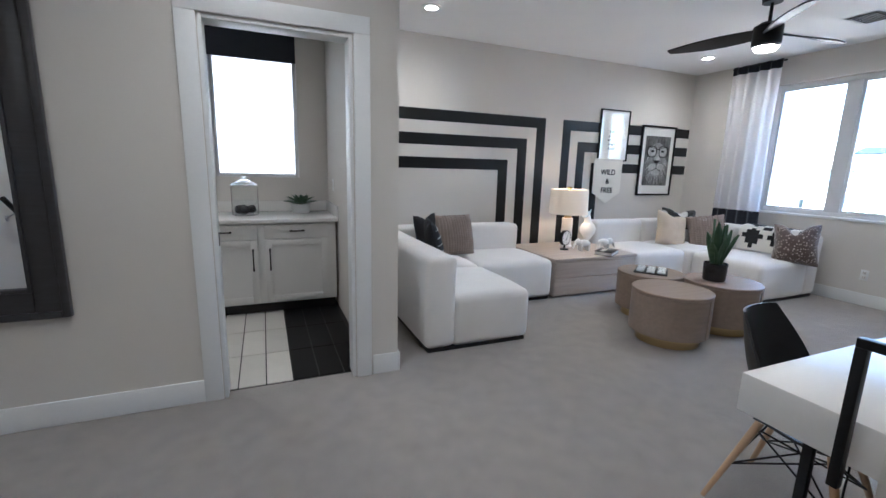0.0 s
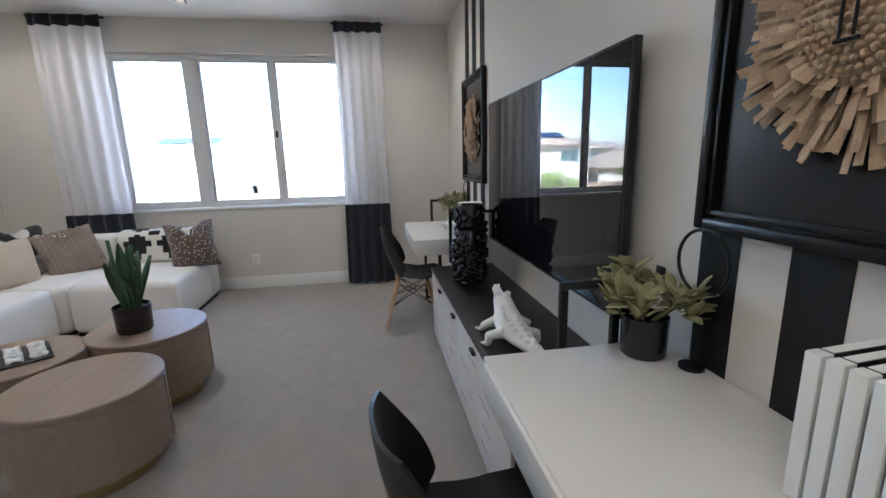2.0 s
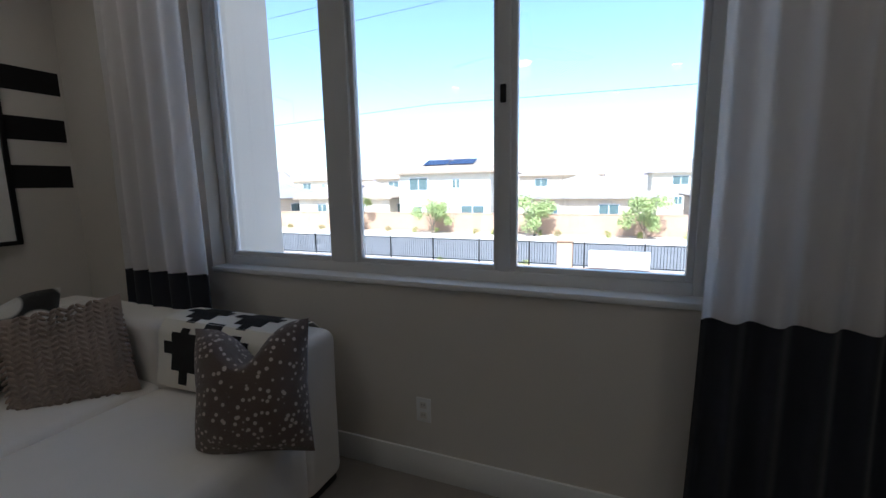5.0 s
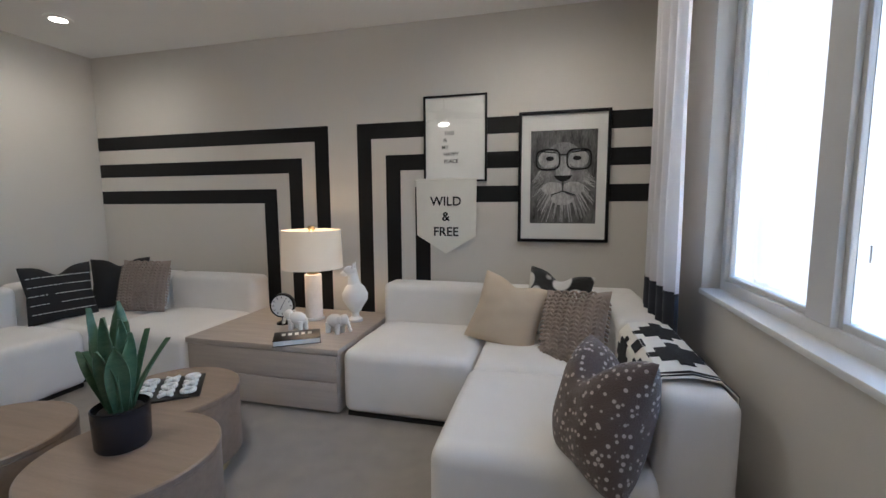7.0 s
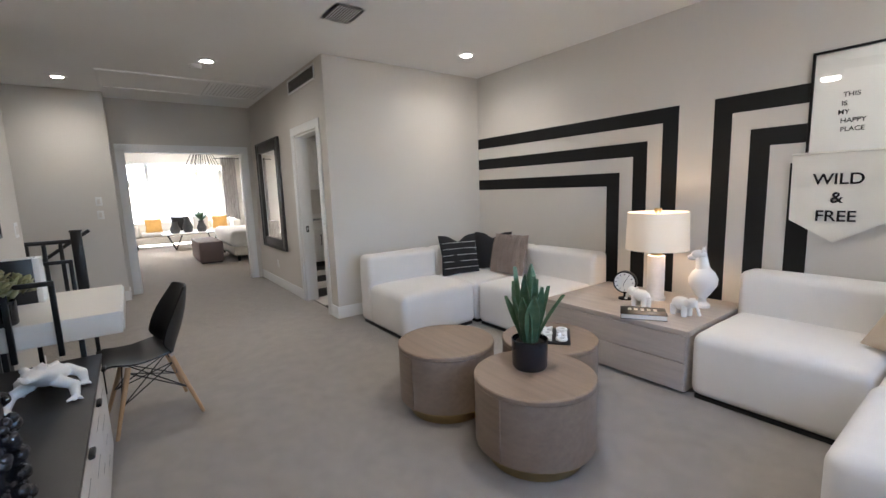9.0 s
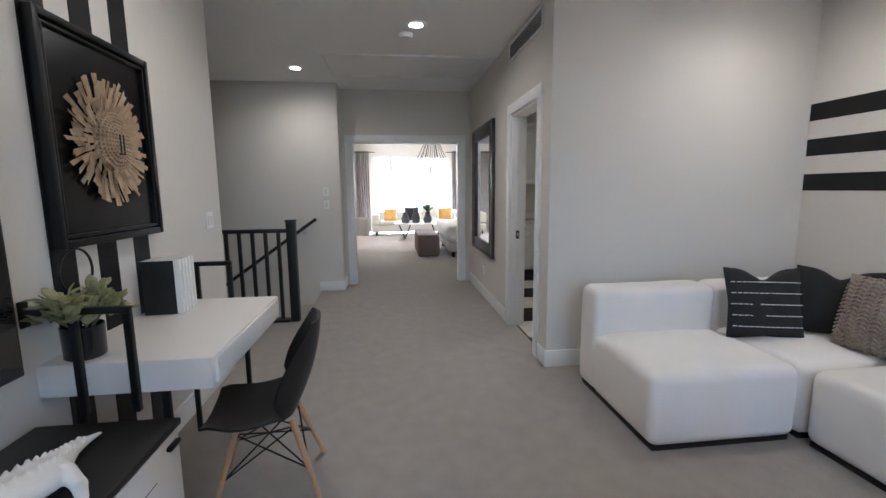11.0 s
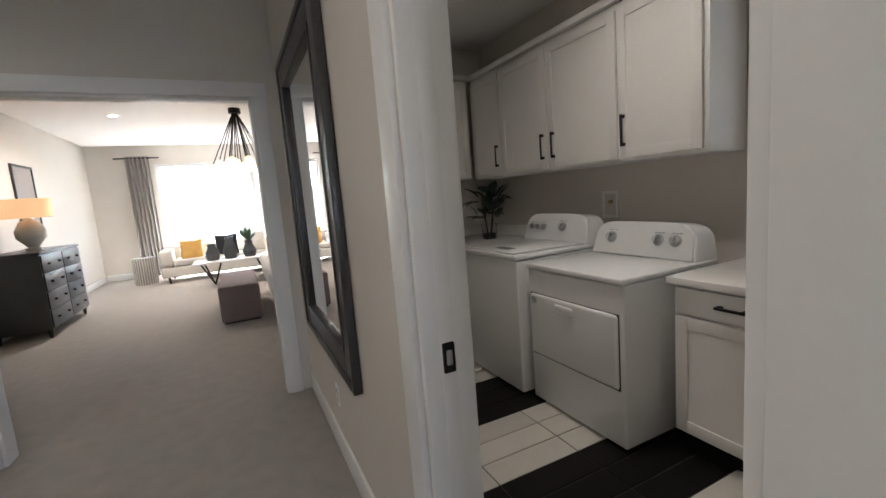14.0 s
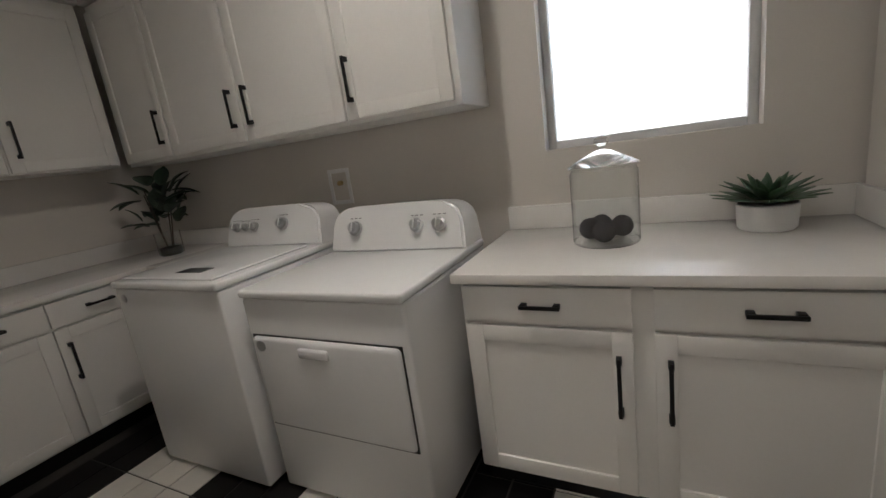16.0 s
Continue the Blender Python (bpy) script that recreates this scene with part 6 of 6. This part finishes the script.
# ---- outside ----
G = -3.2
DESERT = material("desert_gravel", (0.50, 0.41, 0.31), 0.95, vary=0.2, scale=0.4, fine=9, bump=0.5, dist=0.03)
ASPHALT = material("asphalt", (0.17, 0.17, 0.175), 0.9, vary=0.15, scale=0.6, fine=25, bump=0.4, dist=0.01)
CONCRETE = material("pale_concrete", (0.55, 0.53, 0.49), 0.9, vary=0.1, scale=0.8, fine=20, bump=0.2)
BLOCK = material("tan_block_wall", (0.46, 0.31, 0.22), 0.9, vary=0.15, scale=0.8, fine=15, bump=0.4, dist=0.01)
ROOF = material("tan_roof_tile", (0.36, 0.29, 0.23), 0.85, vary=0.2, scale=1.2, fine=12, bump=0.8, dist=0.05)
ROOFG = material("grey_roof_tile", (0.30, 0.28, 0.26), 0.85, vary=0.2, scale=1.2, fine=12, bump=0.8, dist=0.05)
HOUSEA = material("cream_stucco", (0.66, 0.62, 0.53), 0.9, vary=0.06, scale=0.6, fine=20, bump=0.3)
HOUSEB = material("sand_stucco", (0.56, 0.49, 0.40), 0.9, vary=0.06, scale=0.6, fine=20, bump=0.3)
SOLAR = material("solar_panel", (0.02, 0.03, 0.07), 0.2, vary=0.2, scale=2, fine=20, bump=0)
DARKGLASS = material("house_window_glass", (0.10, 0.15, 0.16), 0.08, vary=0.2, scale=0.5, fine=5, bump=0)
SHRUB = material("desert_shrub_leaf", (0.22, 0.27, 0.07), 0.7, second=(0.34, 0.36, 0.12), scale=3, fine=20, bump=0.2)
TREELEAF = material("palo_verde_leaf", (0.24, 0.32, 0.10), 0.7, second=(0.38, 0.42, 0.18), scale=2, fine=15, bump=0.2)
GRASS = material("lawn", (0.16, 0.20, 0.05), 0.95, vary=0.25, scale=2, fine=60, bump=0.6)
MOUNT = material("far_mountain", (0.30, 0.26, 0.27), 1.0, vary=0.2, scale=0.01, fine=0.1, bump=0)

tagged(bx("ground", DESERT, None, -1500, 1500, -1500, 1500, G - 0.5, G, 0), "tan desert gravel ground", "ground", kind="structure")
tagged(bx("road", ASPHALT, None, 28.5, 38.5, -120, 140, G, G + 0.004, 0), "grey asphalt road", "road", kind="structure")
for x0, x1 in ((38.5, 41.0), (27.2, 28.5)):
    tagged(bx("pavement", CONCRETE, None, x0, x1, -120, 140, G, G + 0.13, 0.02), "pale concrete pavement with raised kerb", "pavement", kind="structure")
tagged(bx("lawn", GRASS, None, 12.0, 22.0, 19.5, 34, G, G + 0.03, 0), "green lawn patch", "lawn", kind="structure")

for nm, x, h, lab in (("garden_wall", 24.5, 0.75, "low tan block wall under the fence"), ("boundary_wall", 44.0, 1.75, "tan block boundary wall along the street")):
    w = tagged(new(nm), lab, "block wall", kind="structure")
    bx("courses", BLOCK, w, x - 0.1, x + 0.1, -100, 130, G, G + h, 0)
    bx("coping", BLOCK, w, x - 0.14, x + 0.14, -100, 130, G + h, G + h + 0.08, 0.01)
pl = thing("wall_pillar", "tan block pillar with a cap in the fence line", "pillar", (24.5, 4.4, G))
bx("shaft", BLOCK, pl, -0.32, 0.32, -0.32, 0.32, 0, 2.0, 0.01)
bx("cap", BLOCK, pl, -0.38, 0.38, -0.38, 0.38, 2.0, 2.12, 0.02)
fe = thing("iron_fence", "black iron picket fence on the low wall", "fence", (24.5, 0, G + 0.83))
bx("top_rail", BLACKMETAL, fe, -0.02, 0.02, -30, 50, 1.05, 1.09, 0)
bx("bottom_rail", BLACKMETAL, fe, -0.02, 0.02, -30, 50, 0.08, 0.12, 0)
for k in range(34):
    bx("post", BLACKMETAL, fe, -0.03, 0.03, -30 + k * 2.4 - 0.03, -30 + k * 2.4 + 0.03, 0, 1.15, 0)
bm = B()
vs, fs = [], []
for k in range(560):
    y = -24 + k * 0.12
    i = len(vs)
    vs += [(a, y + b, z) for z in (0.1, 1.07) for a, b in ((-0.009, -0.009), (0.009, -0.009), (0.009, 0.009), (-0.009, 0.009))]
    fs += [(i, i + 1, i + 5, i + 4), (i + 1, i + 2, i + 6, i + 5), (i + 2, i + 3, i + 7, i + 6), (i + 3, i, i + 4, i + 7)]
bm.free()
me = bpy.data.meshes.new("pickets")
me.from_pydata(vs, [], fs)
me.materials.append(BLACKMETAL)
pk = new("pickets", me)
pk.parent = fe
pk["kind"] = "stuff"
sg = thing("street_sign", "white sign panel on the fence with dark marks", "sign", (24.3, 2.2, G + 0.9))
bx("panel", PAPER, sg, -0.02, 0.02, -1.2, 1.2, 0.0, 0.75, 0.01)
bx("mark", GREYFAB, sg, -0.024, -0.02, 0.2, 0.8, 0.3, 0.5, 0)


def house(x, y, w, d, storeys, wall, roof, label, wins, solar=0):
    """A stucco house seen from its west side, with a hipped tile roof."""
    h = thing("house", label, "house", (x, y, G), 0, "houses across the street")
    H0 = 2.9 * storeys
    bx("wall", wall, h, 0, d, -w / 2, w / 2, 0, H0, 0)
    bm = B()
    o = 0.6
    e = [bm.verts.new(p) for p in ((-o, -w / 2 - o, H0), (d + o, -w / 2 - o, H0), (d + o, w / 2 + o, H0), (-o, w / 2 + o, H0))]
    e2 = [bm.verts.new((v.co.x, v.co.y, H0 + 0.2)) for v in e]
    rise = min(w, d) * 0.19
    half = (w - d) / 2 if w > d else 0
    if w > d:
        r = [bm.verts.new((d / 2, -half, H0 + 0.2 + rise)), bm.verts.new((d / 2, half, H0 + 0.2 + rise))]
        fcs = [(e2[0], e2[1], r[0]), (e2[1], e2[2], r[1], r[0]), (e2[2], e2[3], r[1]), (e2[3], e2[0], r[0], r[1])]
    else:
        half = (d - w) / 2
        r = [bm.verts.new((d / 2 - half, 0, H0 + 0.2 + rise)), bm.verts.new((d / 2 + half + 0.01, 0, H0 + 0.2 + rise))]
        fcs = [(e2[3], e2[0], r[0]), (e2[0], e2[1], r[1], r[0]), (e2[1], e2[2], r[1]), (e2[2], e2[3], r[0], r[1])]
    for f in fcs:
        bm.faces.new(f)
    bm.faces.new(e[::-1])
    for k in range(4):
        bm.faces.new((e[k], e[(k + 1) % 4], e2[(k + 1) % 4], e2[k]))
    ro = part("roof", bm, roof, h, smooth=False)
    slope = math.atan2(rise, min(w, d) / 2 + o)
    for k in range(solar):
        s = bx("solar_panel", SOLAR, ro, -1.0, 1.0, -1.5, 1.5, 0, 0.06, 0, "dark blue solar panel")
        s.matrix_local = Matrix.Translation((min(w, d) * 0.22, -1.6 * (solar - 1) + 3.2 * k, H0 + 0.2 + (min(w, d) * 0.22 + o) * math.tan(slope) + 0.1)) @ Matrix.Rotation(-slope, 4, "Y")
    for wy, wz, ww, wh in wins:
        wi = bx("window", WINFRAME, h, -0.06, 0.02, wy - ww / 2 - 0.1, wy + ww / 2 + 0.1, wz - 0.1, wz + wh + 0.1, 0.01)
        bx("pane", DARKGLASS, wi, -0.075, -0.06, wy - ww / 2, wy + ww / 2, wz, wz + wh, 0)
        bx("mullion", WINFRAME, wi, -0.09, -0.075, wy - 0.04, wy + 0.04, wz, wz + wh, 0)
        ws = bx("window", WINFRAME, h, d * 0.3 + wy * 0.2 - ww / 2, d * 0.3 + wy * 0.2 + ww / 2, -w / 2 - 0.05, -w / 2 + 0.02, wz, wz + wh, 0.01)
        bx("pane", DARKGLASS, ws, d * 0.3 + wy * 0.2 - ww / 2 + 0.1, d * 0.3 + wy * 0.2 + ww / 2 - 0.1, -w / 2 - 0.06, -w / 2 - 0.05, wz + 0.1, wz + wh - 0.1, 0)
    return h


TWO = [(-3.5, 0.9, 2.6, 1.3), (3.2, 0.9, 1.1, 1.2), (3.0, 4.0, 2.2, 1.3), (-1.6, 4.2, 0.8, 0.9), (0.8, 1.0, 2.4, 1.3)]
ONE = [(-2.5, 1.0, 1.8, 1.3), (3.2, 1.0, 1.4, 1.2)]
house(50, 20.5, 11, 13, 2, HOUSEA, ROOF, "two-storey cream stucco house with solar panels", TWO, 2)
house(52, 35.5, 14, 11, 1, HOUSEA, ROOF, "single-storey cream stucco house with tile roof", ONE, 1)
house(52, 53, 14, 12, 1, HOUSEB, ROOFG, "single-storey sand stucco house with solar panels", ONE, 2)
house(51, 5.5, 14, 12, 1, HOUSEB, ROOFG, "single-storey sand stucco house with grey hip roof", ONE)
house(50, -11.5, 13, 12, 1, HOUSEB, ROOF, "single-storey tan stucco house beyond the wall", ONE)
house(50, -29, 13, 12, 2, HOUSEA, ROOF, "two-storey cream stucco house farther down", TWO)
house(80, 40, 14, 12, 2, HOUSEB, ROOF, "distant two-storey stucco house", TWO)
house(84, 12, 14, 12, 2, HOUSEB, ROOF, "distant two-storey tan house", TWO)
house(82, -10, 14, 12, 2, HOUSEA, ROOFG, "distant two-storey cream house", TWO)
house(86, 66, 14, 12, 2, HOUSEA, ROOF, "distant two-storey house on the rise", TWO)
house(80, -36, 14, 12, 2, HOUSEB, ROOF, "distant two-storey sand stucco house", TWO)


def tuft_mesh(name, num, r, h, leaf, mat, seed, low=0.0):
    """Many small separate leaves in an uneven clump."""
    rng = random.Random(seed)
    vs, fs = [], []
    cl = [(rng.uniform(-r, r) * 0.7, rng.uniform(-r, r) * 0.7, low + (h - low) * rng.random(), rng.uniform(0.25, 0.5) * r) for _ in range(14)]
    for k in range(num):
        cx, cy, cz, cr = rng.choice(cl)
        d = Vector((rng.gauss(0, 1), rng.gauss(0, 1), rng.gauss(0, 0.8))).normalized() * cr * rng.random() ** 0.4
        c = Vector((cx, cy, max(0.02, cz))) + d
        c.z = max(0.01, c.z)
        a = Vector((rng.gauss(0, 1), rng.gauss(0, 1), rng.gauss(0, 1))).normalized() * leaf
        b = a.orthogonal().normalized() * leaf * 0.5
        i = len(vs)
        vs += [tuple(c - a), tuple(c + b), tuple(c + a), tuple(c - b)]
        fs.append((i, i + 1, i + 2, i + 3))
    me = bpy.data.meshes.new(name)
    me.from_pydata(vs, [], fs)
    me.materials.append(mat)
    return me


BARK = material("pale_bark", (0.20, 0.16, 0.11), 0.9, vary=0.3, scale=8, fine=60, bump=0.5)
crowns = [tuft_mesh("crown", 2600, 1.7, 3.2, 0.10, TREELEAF, s, 1.0) for s in (1, 2, 3)]
rng = random.Random(12)
for k, (tx, ty) in enumerate(((42.3, 27.0), (42.2, 18.5), (42.0, 8.8), (42.1, 0.2), (42.3, -6.5), (42.2, -15), (42.3, 40), (42.3, 56))):
    t = thing("street_tree", "small airy green desert tree with thin limbs", "tree", (tx, ty, G), rng.uniform(0, 360), "street trees")
    bm = B()
    rod(bm, (0, 0, 0), (0.05, 0, 0.7), 0.10, 0.07, 8)
    for j in range(6):
        a = j * 1.05
        rod(bm, (0.04, 0, 0.5), (0.9 * math.cos(a), 0.9 * math.sin(a), 2.2), 0.045, 0.015, 6)
    part("trunk", bm, BARK, t)
    o = new("crown", crowns[k % 3])
    o.parent = t
shr = [tuft_mesh("foliage", 700, 0.42, 0.6, 0.045, SHRUB, s) for s in (5, 6, 7)]
spots = [(23.0, 12.5), (22.8, 10.8), (22.2, 9.2), (21.5, 8.6), (20.9, 7.9), (23.2, 14.4), (22.9, 16.4), (20.3, 6.0), (19.2, 4.6), (19.6, 3.0), (18.8, 1.8), (20.4, 0.8), (17.8, 7.2), (19.0, 10.2), (21.6, 13.5), (18.2, -1.0), (20.6, -2.6)]
spots += [(42.6, -14 + 2.9 * k + rng.uniform(-.8, .8)) for k in range(24)] + [(26.2, 11.0), (26.1, 16.5), (26.3, 6.6), (26.0, -1.0)]
for k, (sx, sy) in enumerate(spots):
    s = thing("shrub", "low rounded yellow-green desert shrub", "shrub", (sx, sy, G), rng.uniform(0, 360), "desert shrubs")
    o = new("foliage", shr[k % 3])
    o.parent = s
    if sx > 40:
        o.scale = (0.8, 0.8, 0.8)

cb = thing("power_lines", "thin dark overhead power lines", "cable", (0, 0, 0))
for k, (z0, z1, xx) in enumerate(((10.5, 8.2, 46), (26, 24, 60), (30, 28, 62), (34, 33, 64))):
    bm = B()
    pts = [Vector((xx, -80 + 10 * i, z0 + (z1 - z0) * i / 20 - 0.9 * math.sin(math.pi * (i % 10) / 10))) for i in range(21)]
    for a, b in zip(pts, pts[1:]):
        rod(bm, a, b, 0.025, seg=5)
    part("line", bm, BLACKMETAL, cb)
bm = B()
for k in range(60):
    a = radians(-95 + k * 2.6)
    r = 900
    h = 34 + 22 * noise.noise(Vector((k * 0.21, 3, 0))) + 9 * noise.noise(Vector((k * 0.9, 1, 0)))
    rod(bm, (r * math.cos(a), r * math.sin(a), G - 1), (r * math.cos(a), r * math.sin(a), G + max(8, h)), 60, 14, 7)
tagged(part("backdrop_mountains", bm, MOUNT, smooth=False), "hazy brown desert mountains on the horizon", "mountains", kind="structure")

# neighbour outside the laundry and houses beyond the bedroom
nb = thing("neighbour_house", "white stucco neighbouring wall outside the laundry", "house", (0, 7.9, G))
WHITEST = material("white_stucco", (0.80, 0.78, 0.74), 0.9, vary=0.06, scale=2, fine=45, bump=1.0, dist=0.03)
bx("wall", WHITEST, nb, -3.5, 4.6, 0, 6, 0, 9.2, 0)
bx("roof", ROOF, nb, -3.55, 4.65, -0.05, 6.05, 9.2, 9.5, 0.02)
house(-46, 8.0, 11, 12, 2, HOUSEB, ROOF, "two-storey stucco house behind the bedroom", TWO)
house(-47, -8.0, 11, 12, 2, HOUSEA, ROOF, "two-storey cream house behind the bedroom", TWO)
bwl = tagged(new("rear_wall"), "tan block wall behind the house", "block wall", kind="structure")
bx("courses", BLOCK, bwl, -26.1, -25.9, -60, 60, G, G + 1.8, 0)
lower = tagged(new("house_exterior"), "pale stucco lower storey of this house", "house wall", kind="structure")
bx("wall", STUCCO, lower, 0.13, 6.98, -4.3, 5.7, G, -0.21, 0)
bx("wing_wall", STUCCO, lower, 7.0, 7.36, 4.46, 5.7, G, 3.1, 0)
bx("wall", STUCCO, lower, -10.38, -1.9, 0.2, 7.2, G, -0.21, 0)
